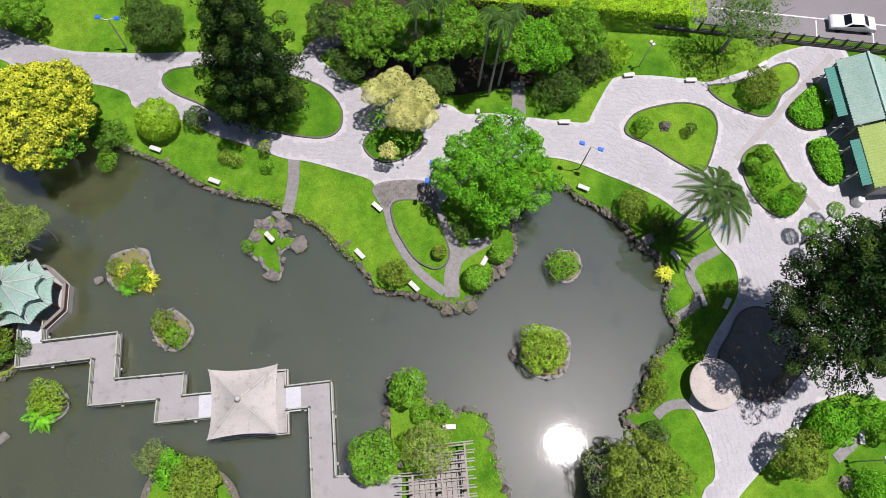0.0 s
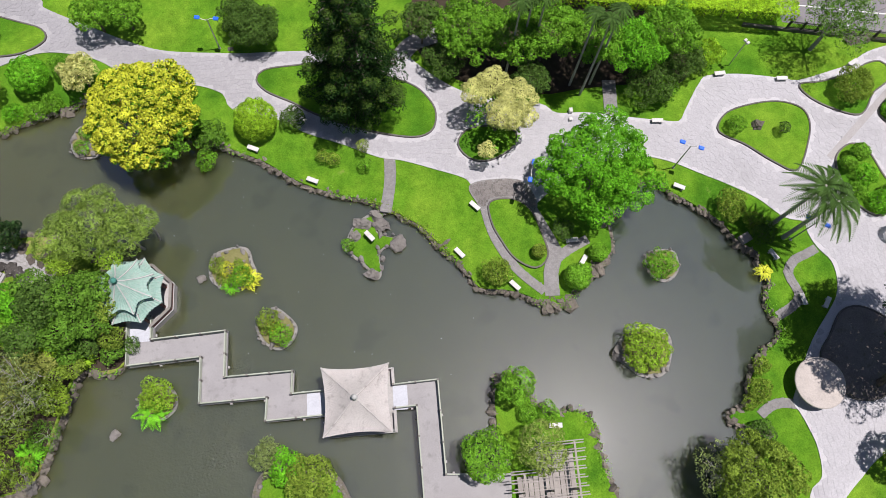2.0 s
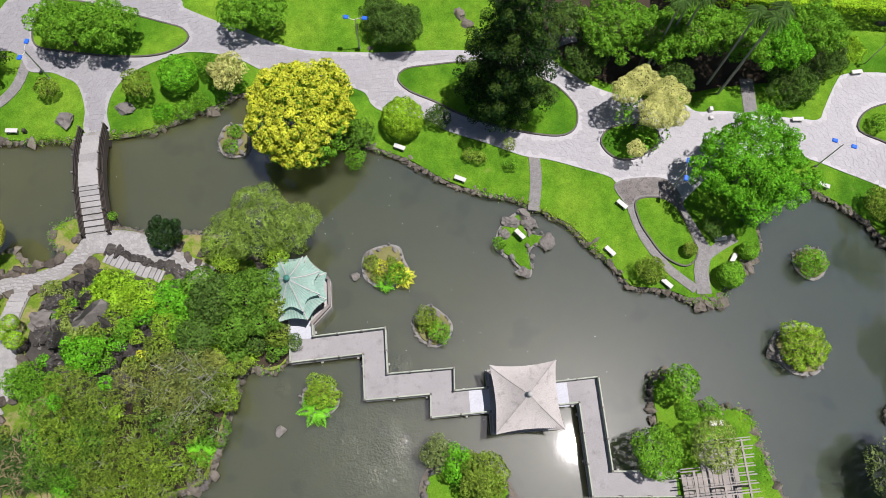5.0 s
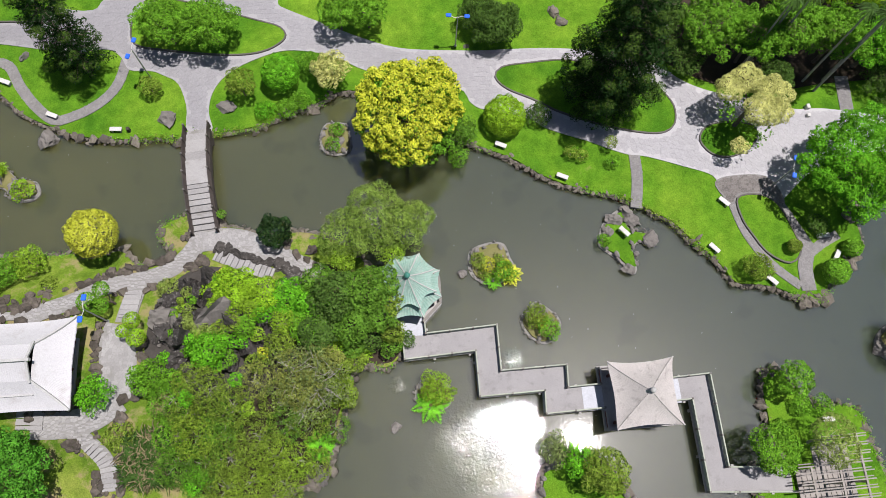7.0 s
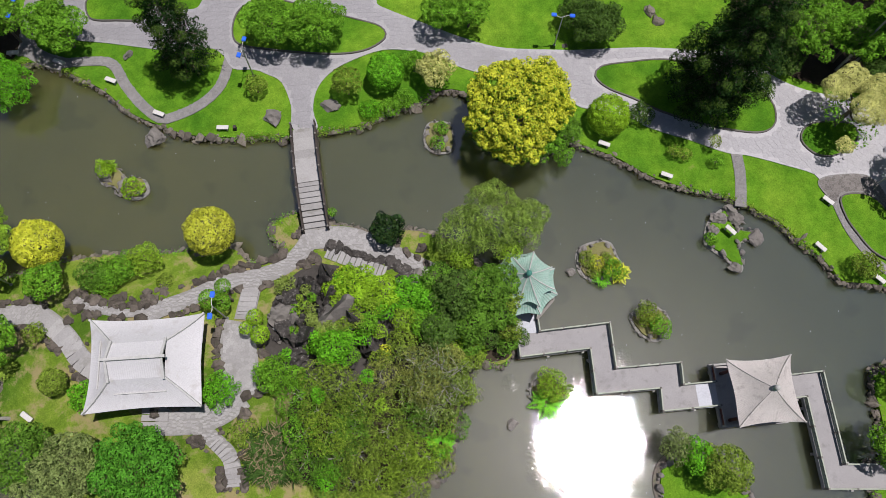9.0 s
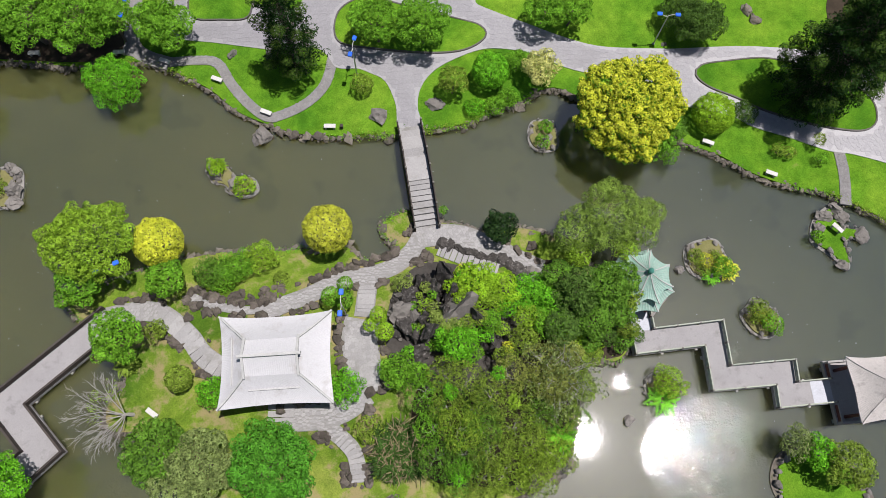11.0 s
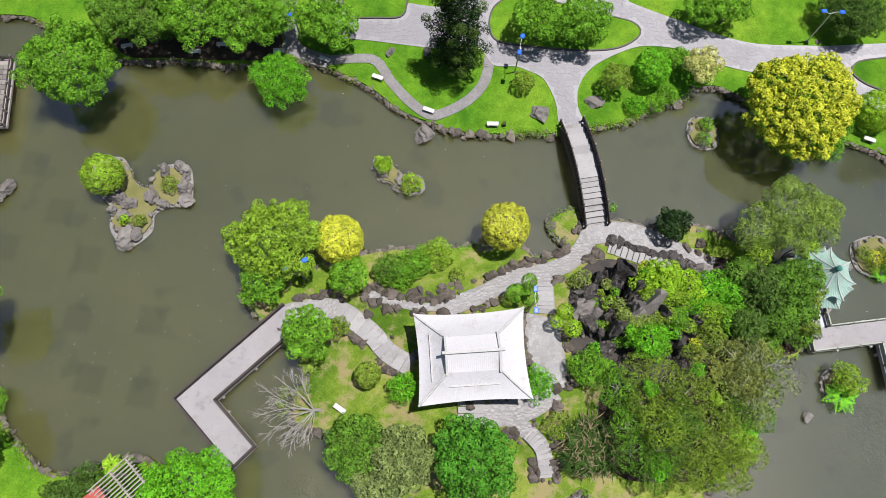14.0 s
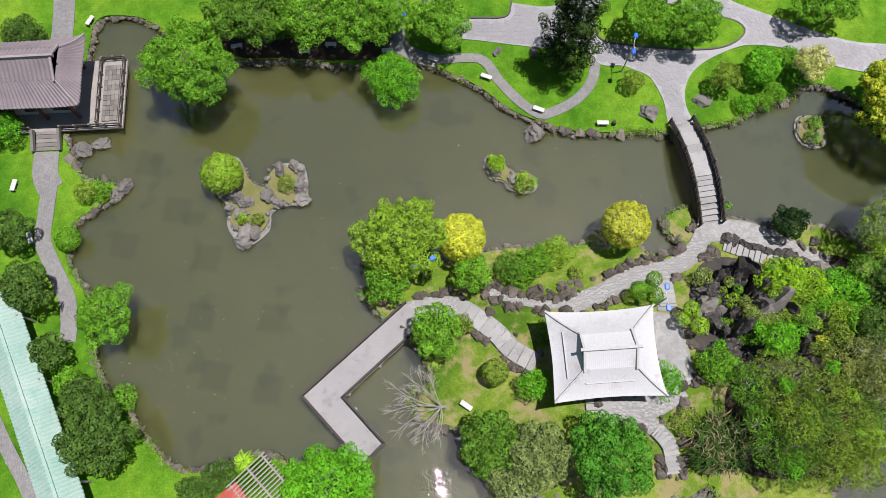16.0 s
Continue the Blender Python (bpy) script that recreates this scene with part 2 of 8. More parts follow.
def region(name, add, cut, lift=0.0, grid=0.0, skirt=0.0, level=None, rough=0.0):
    """A sheet that covers the outlines in add but not those in cut, laid on the ground, with a skirt down its rim."""
    from mathutils.geometry import delaunay_2d_cdt
    pts, edges = [], []
    for poly in add + cut:
        k = len(pts)
        pts += [Vector(p) for p in poly]
        edges += [(k + i, k + (i + 1) % len(poly)) for i in range(len(poly))]
    if grid:
        a = np.array([p for poly in add for p in poly])
        gx, gy = np.meshgrid(np.arange(a[:, 0].min(), a[:, 0].max(), grid), np.arange(a[:, 1].min(), a[:, 1].max(), grid))
        gx, gy = gx.ravel(), gy.ravel()
        keep = (np.abs(gx + 33) < 85) & (np.abs(gy - 18) < 45)
        pts += [Vector(p) for p in zip(gx[keep], gy[keep])]
    vs, _, fs, *_ = delaunay_2d_cdt(pts, edges, [], 0, 1e-4)
    cx = np.array([sum(vs[i].x for i in f) / 3 for f in fs])
    cy = np.array([sum(vs[i].y for i in f) / 3 for f in fs])
    yes = np.zeros(len(fs), bool)
    for poly in add:
        yes |= inside(poly, cx, cy)
    for poly in cut:
        yes &= ~inside(poly, cx, cy)
    faces = [tuple(f) for f, y in zip(fs, yes) if y]
    used = sorted({i for f in faces for i in f})
    at = {i: j for j, i in enumerate(used)}
    co = []
    for i in used:
        x, y = vs[i]
        z = (height(x, y) if level is None else level) + lift
        if rough:
            z += rough * noise.noise(Vector((x * 0.35, y * 0.35, 3)))
        co.append((x, y, z))
    faces = [tuple(at[i] for i in f) for f in faces]
    if skirt:
        seen = {}
        for f in faces:
            for a, b in zip(f, f[1:] + f[:1]):
                seen[(a, b)] = 1
        rim = [e for e in seen if (e[1], e[0]) not in seen]
        low = {}
        for a, b in rim:
            for i in (a, b):
                if i not in low:
                    low[i] = len(co)
                    co.append((co[i][0], co[i][1], co[i][2] - skirt))
            faces.append((b, a, low[a], low[b]))
    me = bpy.data.meshes.new(name)
    me.from_pydata(co, [], faces)
    me.update()
    return me


def part(name, bm, material, parent=None, label="", smooth_faces=False):
    """Links a bmesh as one mesh object under a thing or part."""
    me = bpy.data.meshes.new(name)
    bm.normal_update()
    bm.to_mesh(me)
    bm.free()
    return mesh_part(name, me, material, parent, label, smooth_faces)


def mesh_part(name, me, material, parent=None, label="", smooth_faces=False):
    me.materials.append(material)
    if smooth_faces:
        me.polygons.foreach_set("use_smooth", [True] * len(me.polygons))
    ob = new(name, me)
    ob.parent = parent
    if label:
        ob["label"] = label
    return ob


def base(name, x, y, z, turn, label, category, group=""):
    ob = new(name)
    ob.matrix_basis = pose(x, y, z, 0, 0, turn)
    ob.empty_display_size = 0.3
    return tagged(ob, label, category, group)


def box(bm, x0, y0, z0, x1, y1, z1, bevel=0.0):
    vs = [bm.verts.new(p) for p in ((x0, y0, z0), (x1, y0, z0), (x1, y1, z0), (x0, y1, z0), (x0, y0, z1), (x1, y0, z1), (x1, y1, z1), (x0, y1, z1))]
    fs = [bm.faces.new([vs[i] for i in f]) for f in ((0, 3, 2, 1), (4, 5, 6, 7), (0, 1, 5, 4), (1, 2, 6, 5), (2, 3, 7, 6), (3, 0, 4, 7))]
    if bevel:
        bmesh.ops.bevel(bm, geom=list({e for f in fs for e in f.edges}), offset=bevel, segments=1, affect="EDGES")


def beam(bm, a, b, w, h=None, up=(0, 0, 1)):
    """A squared bar from a to b."""
    a, b, h = Vector(a), Vector(b), h or w
    d = (b - a).normalized()
    s = d.cross(Vector(up))
    s = s.normalized() if s.length > 1e-4 else Vector((1, 0, 0))
    u = s.cross(d).normalized()
    vs = [bm.verts.new(p + s * i * w / 2 + u * j * h / 2) for p in (a, b) for i, j in ((-1, -1), (1, -1), (1, 1), (-1, 1))]
    for f in ((0, 1, 2, 3), (7, 6, 5, 4), (0, 4, 5, 1), (1, 5, 6, 2), (2, 6, 7, 3), (3, 7, 4, 0)):
        bm.faces.new([vs[i] for i in f])


def tube(bm, a, b, r0, r1, sides=8, bend=0.0, rings=1):
    """A tapered round limb from a to b."""
    a, b = Vector(a), Vector(b)
    d = (b - a).normalized()
    s = d.orthogonal().normalized()
    u = d.cross(s)
    last = None
    for k in range(rings + 1):
        t = k / rings
        c = a.lerp(b, t) + s * bend * math.sin(math.pi * t)
        r = r0 + (r1 - r0) * t
        ring = [bm.verts.new(c + (s * math.cos(q) + u * math.sin(q)) * r) for q in (2 * math.pi * i / sides for i in range(sides))]
        if last:
            for i in range(sides):
                bm.faces.new((last[i], last[(i + 1) % sides], ring[(i + 1) % sides], ring[i]))
        last = ring
    bm.faces.new(last)


def lathe(bm, profile, sides=12, turn=0.0):
    """Turns a profile of (radius, z) round the z axis."""
    rings = []
    for r, z in profile:
        rings.append([bm.verts.new((r * math.cos(turn + 2 * math.pi * i / sides), r * math.sin(turn + 2 * math.pi * i / sides), z)) for i in range(sides)])
    for a, b in zip(rings, rings[1:]):
        for i in range(sides):
            bm.faces.new((a[i], a[(i + 1) % sides], b[(i + 1) % sides], b[i]))
    bm.faces.new(rings[0][::-1]), bm.faces.new(rings[-1])


def rock_mesh(name, seed, squash=0.7, detail=2, crags=0.0):
    """A broken stone: a lump cut by many flat breaks."""
    bm = bmesh.new()
    bmesh.ops.create_icosphere(bm, subdivisions=detail, radius=1.0)
    rng = random.Random(seed * 13)
    cuts = []
    for j in range(11):
        n = Vector((rng.gauss(0, 1), rng.gauss(0, 1), rng.gauss(0, 1))).normalized()
        cuts.append((n, rng.uniform(0.5, 0.85)))
    o = Vector((seed * 7.3, seed * 3.1, seed))
    for v in bm.verts:
        q = v.co * (1.05 + 0.4 * noise.noise(v.co * 0.9 + o))
        for n, d in cuts:
            over = q.dot(n) - d
            if over > 0:
                q -= n * over
        q += v.co * 0.1 * noise.noise(v.co * 3.5 + o)
        if crags:
            q *= 1 + crags * 0.22 * (1 - 2.4 * abs(noise.noise(v.co * 5.2 + o)))
            q *= 1 + crags * (1 - 2.2 * abs(noise.noise(Vector((v.co.x * 2.2, v.co.y * 2.2, v.co.z * 1.1)) + o)))
        v.co = Vector((q.x, q.y, q.z * squash)) * 1.2
    me = bpy.data.meshes.new(name)
    bm.to_mesh(me)
    bm.free()
    return me


def joined(name, items):
    """One mesh out of many copies: items are (mesh, matrix)."""
    cos, faces, k = [], [], 0
    for me, m in items:
        cos += [tuple(m @ v.co) for v in me.vertices]
        faces += [tuple(k + i for i in p.vertices) for p in me.polygons]
        k = len(cos)
    out = bpy.data.meshes.new(name)
    out.from_pydata(cos, [], faces)
    out.update()
    return out


# ---- foliage ----
def leaf_quads(rng, pos, nor, length, width):
    """Folded leaf blades at pos that face nor."""
    n = len(pos)
    nor = nor / np.linalg.norm(nor, axis=1, keepdims=True)
    t = np.cross(nor, rng.normal(size=(n, 3)))
    t /= np.linalg.norm(t, axis=1, keepdims=True)
    s = np.cross(nor, t)
    ln = length * rng.uniform(0.65, 1.3, (n, 1))
    wd = width * rng.uniform(0.7, 1.25, (n, 1))
    a = pos - t * ln * 0.5
    b = pos + s * wd * 0.5 + nor * wd * 0.15
    c = pos + t * ln * 0.5 - nor * ln * 0.18
    d = pos - s * wd * 0.5 + nor * wd * 0.15
    return np.stack([a, b, c, d], 1).reshape(-1, 3)


def quad_mesh(name, co):
    n = len(co)
    me = bpy.data.meshes.new(name)
    me.vertices.add(n)
    me.vertices.foreach_set("co", co.astype(np.float32).ravel())
    me.loops.add(n)
    me.loops.foreach_set("vertex_index", np.arange(n, dtype=np.int32))
    me.polygons.add(n // 4)
    me.polygons.foreach_set("loop_start", np.arange(0, n, 4, dtype=np.int32))
    me.update(calc_edges=True)
    return me


def crown_mesh(name, seed, lobes, per_m2, length, width, loose=0.35, fill=0.35, low=-0.35):
    """A crown of leaves on many lobes: (x, y, z, r, rz) each; leaves deep inside other lobes are left out."""
    rng = np.random.default_rng(seed)
    pos, nor = [], []
    L = np.array(lobes, float)
    for x, y, z, r, rz in lobes:
        n = max(24, int(per_m2 * 9 * r * rz))
        u = rng.normal(size=(int(n * 1.6), 3))
        u /= np.linalg.norm(u, axis=1, keepdims=True)
        u = u[u[:, 2] > low][:n]
        k = rng.uniform(1 - fill, 1.08, (len(u), 1)) ** 0.7
        p = np.array([x, y, z]) + u * k * np.array([r, r, rz])
        q = (p[:, None, :] - L[None, :, :3]) / L[None, :, [3, 3, 4]]
        keep = ((q ** 2).sum(2) > 0.55).all(1) | (k[:, 0] < 0.0)
        pos.append(p[keep])
        nor.append((u + rng.normal(size=u.shape) * loose + np.array([0, 0, 0.25]))[keep])
    return quad_mesh(name, leaf_quads(rng, np.concatenate(pos), np.concatenate(nor), length, width))


def lobes_of(seed, r, rv, n, size, core=0.62, cleft=0.24):
    """Small leaf clusters of about that size spread over a crown of radius r and half height rv, round a core; the outline is uneven."""
    rng = np.random.default_rng(seed + 99)
    out = [(0, 0, -0.1 * rv, r * core, rv * core)]
    o = rng.uniform(0, 50, 3)
    m = max(7, int(1.1 * r * r) + 5)
    heads = np.array([(math.sqrt(max(0, 1 - q * q)) * math.cos(j * 2.4 + o[0]), math.sqrt(max(0, 1 - q * q)) * math.sin(j * 2.4 + o[0]), q) for j, q in enumerate(np.linspace(0.98, -0.4, m))])
    heads += rng.normal(size=heads.shape) * 0.12
    width = math.sqrt(9.0 / m)
    for i in range(n):
        a = i * 2.39996 + rng.uniform(-0.35, 0.35)
        h = 1 - (i + 0.5) / n * 1.3
        rr = math.sqrt(max(0.0, 1 - min(1, abs(h)) ** 2))
        d = Vector((rr * math.cos(a), rr * math.sin(a), h))
        k = 0.88 + (0.42 if cleft > 0.1 else 0.2) * noise.noise(d * 1.6 + Vector(o)) + rng.uniform(-0.07, 0.07)
        near = np.sort(np.linalg.norm(heads - np.array(d), axis=1))
        k -= cleft * math.exp(-((near[1] - near[0]) / (0.3 * width)) ** 2) * (0.5 + 0.5 * abs(h))
        s = size * rng.uniform(0.65, 1.35)
        out.append(((r - s * 0.7) * k * d.x, (r - s * 0.7) * k * d.y, (rv - s * 0.5) * k * h, s, s * 0.75))
    return out

# ---- plan, in metres ----
NORTH_SHORE_EAST = [(16.4, -6.8), (14.2, -2.7), (14.1, 1.8), (15.1, 2.4), (12.3, 3.6), (12.7, 4.2), (14.1, 4.8), (14.3, 6.1), (15.3, 7.8), (15.9, 8.5), (17.2, 9.3), (17.9, 10.4), (17.3, 11.9), (17.2, 13.1), (17.9, 14.2), (17.4, 15.7), (17.2, 17.0), (15.9, 18.0), (14.9, 19.6), (13.6, 20.7), (12.5, 21.6), (10.7, 23.0), (9.6, 24.1), (8.4, 23.9), (6.8, 23.2), (5.9, 21.7), (5.1, 20.9), (5.0, 17.7), (3.3, 16.8), (2.7, 15.4), (1.4, 14.7), (0.9, 13.9), (-0.3, 13.4), (-1.4, 14.0), (-3.4, 14.9), (-6.1, 15.4), (-6.7, 16.3), (-7.6, 17.7), (-9.1, 19.3), (-10.3, 20.8), (-11.9, 21.9)]
NORTH_SHORE_WEST = [(-12.8, 22.5), (-14.2, 23.3), (-16.0, 23.9), (-18.4, 24.6), (-20.7, 25.7), (-23.1, 27.4), (-25.5, 28.6), (-27.1, 29.4), (-29.1, 30.6), (-32.9, 32.7), (-36.7, 34.8), (-39.7, 33.7), (-42.6, 32.7), (-44.5, 31.8), (-47.4, 31.4), (-50.7, 31.1), (-53.1, 31.2), (-55.9, 31.2), (-59.2, 31.6), (-61.2, 32.4), (-63.7, 33.6), (-65.2, 34.8), (-66.4, 36.0), (-68.4, 37.4), (-70.4, 38.5), (-72.4, 39.3), (-75.4, 39.4), (-78.8, 39.3), (-84.8, 40.1), (-88.2, 40.3), (-91.6, 40.8), (-94.2, 43.3), (-96.3, 44.9), (-98.2, 45.4), (-100.0, 45.4), (-100.8, 44.6), (-101.0, 42.8), (-101.2, 40.8)]
WEST_SHORE = [(-102.8, 34.4), (-102.0, 32.5), (-101.4, 30.9), (-100.6, 29.6), (-97.5, 28.6), (-98.5, 27.4), (-100.7, 26.0), (-101.3, 24.8), (-101.4, 22.9), (-100.8, 21.4), (-99.8, 20.0), (-99.1, 17.6), (-98.7, 15.3), (-98.3, 13.5), (-97.6, 12.2), (-95.9, 10.4), (-94.7, 8.6), (-93.2, 6.9), (-91.8, 5.6), (-90.1, 5.4), (-88.1, 5.5), (-85.1, 6.4), (-83.9, 5.5), (-81.3, 3.3), (-80.1, 0.9), (-78.1, -1.9)]
ISLAND_WOOD_EDGE = [(-46.8, 11.8), (-43.4, 15.1), (-39.8, 19.0), (-36.3, 17.4), (-33.7, 14.5), (-32.7, 12.4), (-33.9, 11.0), (-36.5, 10.3), (-36.9, 7.7), (-37.5, 4.5), (-38.8, 2.2), (-43.3, 1.9), (-49.4, 2.6), (-50.8, 6.2), (-50.1, 9.4)]
ISLAND_SHORE = [(-75.3, 15.2), (-76.2, 16.6), (-77.6, 18.3), (-75.0, 19.1), (-71.9, 20.1), (-67.8, 21.0), (-65.1, 21.3), (-61.0, 21.1), (-58.6, 21.2), (-57.3, 20.8), (-55.4, 21.2), (-54.1, 19.9), (-52.3, 19.8), (-51.3, 20.8), (-52.5, 22.7), (-50.3, 23.9), (-49.5, 22.7), (-47.8, 22.8), (-45.9, 22.5), (-44.1, 21.8), (-41.2, 21.9), (-39.0, 21.3), (-36.8, 20.0), (-34.9, 16.9), (-33.1, 14.0), (-33.0, 12.2), (-34.7, 10.5), (-37.0, 11.0), (-38.1, 7.6), (-38.7, 5.6), (-39.8, 2.8), (-42.3, 1.9), (-43.7, -0.5), (-44.2, -3.1), (-51.7, -2.0), (-52.1, 1.9), (-55.5, 0.6), (-60.9, 0.9), (-68.3, 3.3), (-69.4, 5.4), (-71.0, 7.4), (-73.3, 8.0), (-73.5, 9.9), (-72.3, 11.5), (-72.8, 13.3), (-74.4, 14.3)]
PERGOLA_SHORE = [(-5.6, 7.5), (-4.3, 8.1), (-2.9, 6.1), (-1.4, 5.1), (0.3, 5.1), (1.4, 4.3), (1.7, 2.4), (2.0, 0.3), (2.7, -1.8), (3.5, -5.7), (-7.5, -4.8), (-7.7, -0.9), (-8.1, 1.1), (-5.9, 1.3), (-5.8, 4.2)]
ISLET_A = [(-27.5, 19.5), (-25.9, 20.2), (-24.6, 20.0), (-24.2, 18.8), (-23.9, 17.8), (-25.1, 16.7), (-26.4, 16.7), (-27.6, 17.6)]
ISLET_B = [(-24.0, 13.6), (-23.3, 14.3), (-22.5, 15.0), (-21.1, 13.9), (-20.7, 13.0), (-21.2, 12.0), (-22.2, 11.5), (-23.4, 12.2)]
ISLET_C = [(-16.8, 19.6), (-16.2, 21.2), (-15.1, 22.2), (-13.7, 22.8), (-13.4, 22.4), (-14.2, 21.6), (-13.9, 20.6), (-12.3, 20.0), (-12.5, 19.4), (-13.4, 19.4), (-14.0, 18.7), (-13.9, 17.1), (-14.4, 16.8), (-15.4, 18.0), (-16.5, 19.0)]
ISLET_D = [(8.0, 17.4), (9.1, 17.8), (10.5, 17.5), (10.6, 16.0), (9.8, 15.1), (8.9, 15.0), (8.0, 15.9)]
ISLET_E = [(4.9, 10.7), (6.9, 11.5), (8.8, 10.6), (8.6, 8.6), (7.7, 7.4), (6.1, 7.4), (5.1, 8.2), (4.2, 9.3)]
ISLET_F = [(-32.6, 8.7), (-31.8, 9.5), (-30.8, 9.5), (-29.9, 8.7), (-29.9, 7.5), (-31.1, 6.7), (-32.4, 7.2)]
ISLET_G = [(-39.5, 30.3), (-39.1, 31.7), (-38.3, 32.0), (-37.1, 31.7), (-36.8, 30.4), (-36.9, 29.2), (-37.9, 28.8), (-39.0, 29.1)]
ISLET_H = [(-66.8, 29.5), (-66.0, 29.8), (-65.1, 28.9), (-64.3, 28.1), (-62.9, 27.9), (-62.5, 26.7), (-63.4, 26.1), (-64.6, 26.4), (-65.5, 27.4), (-66.5, 27.7)]
ISLET_I = [(-90.2, 30.6), (-87.9, 31.0), (-86.6, 28.6), (-85.2, 28.2), (-84.9, 29.6), (-83.8, 30.2), (-82.3, 29.9), (-81.9, 28.3), (-82.1, 26.4), (-83.5, 26.3), (-84.9, 25.7), (-85.1, 24.2), (-86.7, 23.0), (-87.9, 23.6), (-88.6, 24.9), (-88.5, 26.4), (-89.7, 28.0)]
PROMENADE_UPPER = [(-70.7, 46.4), (-60.1, 44.1), (-57.1, 45.6), (-44.4, 44.9), (-42.7, 43.7), (-40.7, 42.6), (-38.7, 41.6), (-35.3, 39.9), (-31.9, 38.7), (-26.8, 38.2), (-24.9, 38.1), (-21.5, 38.1), (-18.5, 38.0), (-15.0, 37.6), (-12.6, 37.2), (-11.3, 37.4), (-10.3, 36.8), (-9.1, 35.6), (-6.7, 33.7), (-3.8, 32.5), (0.7, 31.7), (2.1, 30.7), (4.6, 30.6), (8.0, 30.0), (11.0, 29.5), (12.8, 29.3), (13.5, 30.2), (14.4, 31.6), (15.4, 33.0), (16.3, 33.7), (19.4, 33.7), (23.0, 33.1), (24.5, 32.8), (27.4, 33.5), (29.7, 34.2), (31.5, 35.3), (33.9, 36.0), (36.7, 36.3), (38.2, 35.6), (38.9, 34.0), (41.5, 33.3)]
PROMENADE_LOWER = [(41.0, 17.2), (35.2, 4.6), (30.4, 4.4), (29.0, 4.2), (27.5, 3.8), (25.9, 2.4), (25.0, 1.0), (22.9, -0.1), (21.5, -1.2), (19.7, -2.7), (16.4, -6.0), (17.1, -2.2), (18.3, -1.0), (18.5, 1.1), (18.1, 2.8), (17.7, 3.9), (17.4, 4.6), (18.0, 5.8), (19.5, 8.4), (20.5, 9.8), (22.0, 11.5), (23.0, 12.8), (23.4, 14.2), (23.3, 15.7), (22.4, 17.0), (21.9, 18.3), (21.8, 19.3), (20.2, 19.8), (18.3, 21.6), (16.1, 23.0), (13.8, 24.2), (11.5, 25.4), (9.6, 26.0), (7.6, 26.1), (3.1, 25.1), (-0.8, 22.2), (-1.5, 21.7), (-4.8, 22.4), (-5.9, 23.5), (-6.3, 24.8), (-8.9, 25.9), (-11.7, 26.9)]
PROMENADE_LOWER_WEST = [(-13.6, 27.3), (-16.4, 28.6), (-19.8, 30.0), (-21.2, 31.0), (-24.0, 32.0), (-25.5, 32.3), (-26.4, 33.1), (-26.8, 34.1), (-28.8, 35.0), (-32.7, 35.8), (-35.6, 36.8), (-37.6, 38.0), (-39.6, 38.7), (-42.5, 39.0), (-45.5, 38.0), (-47.4, 36.8), (-48.5, 35.2), (-48.8, 33.3), (-48.5, 31.5), (-50.5, 31.6), (-50.7, 33.9), (-51.5, 36.2), (-52.8, 37.1), (-53.9, 37.6), (-55.7, 37.8), (-56.6, 39.2), (-57.8, 40.0), (-60.4, 39.8), (-62.4, 40.1), (-66.4, 40.9), (-69.6, 41.5), (-70.4, 42.5)]
BED_WEST_TOP = [(-68.4, 43.6), (-65.8, 43.2), (-63.8, 43.2), (-63.2, 44.2), (-63.5, 45.8), (-68.4, 46.0)]
BED_WEST = [(-55.4, 43.5), (-55.5, 40.5), (-52.3, 39.5), (-47.3, 38.8), (-44.2, 39.0), (-42.3, 40.2), (-42.7, 41.4), (-44.9, 42.3), (-49.4, 43.9), (-53.0, 44.9)]
BED_CONIFER = [(-23.9, 35.3), (-23.3, 36.2), (-21.4, 36.5), (-17.0, 36.6), (-12.6, 35.1), (-10.1, 33.9), (-8.7, 32.1), (-8.5, 30.7), (-9.0, 29.5), (-10.5, 29.0), (-13.6, 29.6), (-16.5, 30.6), (-18.9, 31.7), (-20.8, 32.9), (-23.0, 34.1)]
BED_PALE_TREE = [(-6.8, 28.1), (-6.1, 29.3), (-4.4, 29.7), (-2.0, 29.3), (-1.8, 28.0), (-3.1, 26.9), (-4.6, 26.4), (-6.0, 26.8)]
BED_TEARDROP = [(16.1, 28.4), (17.2, 29.8), (19.4, 30.5), (22.0, 30.7), (24.0, 30.0), (24.5, 28.6), (23.9, 26.6), (22.3, 24.0), (20.4, 24.9), (18.2, 26.7), (16.6, 27.6)]
BED_SHRUB = [(24.5, 32.3), (26.6, 32.5), (29.4, 33.2), (31.2, 34.1), (32.6, 34.3), (33.2, 33.4), (32.7, 32.2), (31.1, 31.1), (29.9, 29.4), (28.8, 29.0), (26.6, 29.9), (25.0, 31.1)]
BED_HEDGE_A = [(31.1, 29.3), (33.3, 31.3), (34.5, 31.9), (34.9, 30.3), (35.0, 28.3), (33.4, 27.4), (31.9, 27.8)]
BED_HEDGE_B = [(32.1, 25.7), (33.1, 26.4), (34.4, 26.1), (34.8, 23.3), (33.6, 22.0), (32.5, 23.0)]
BED_TOPIARY = [(26.0, 24.9), (27.6, 26.2), (29.0, 25.5), (29.9, 22.8), (30.9, 21.4), (29.7, 19.9), (28.4, 19.4), (27.0, 20.3), (26.0, 22.5)]
BED_BIG_CONIFER = [(25.1, 11.6), (23.1, 11.5), (21.6, 9.6), (20.4, 7.9), (21.2, 5.6), (22.3, 4.5), (24.4, 4.4), (26.1, 5.7), (27.9, 7.4), (27.5, 9.7)]
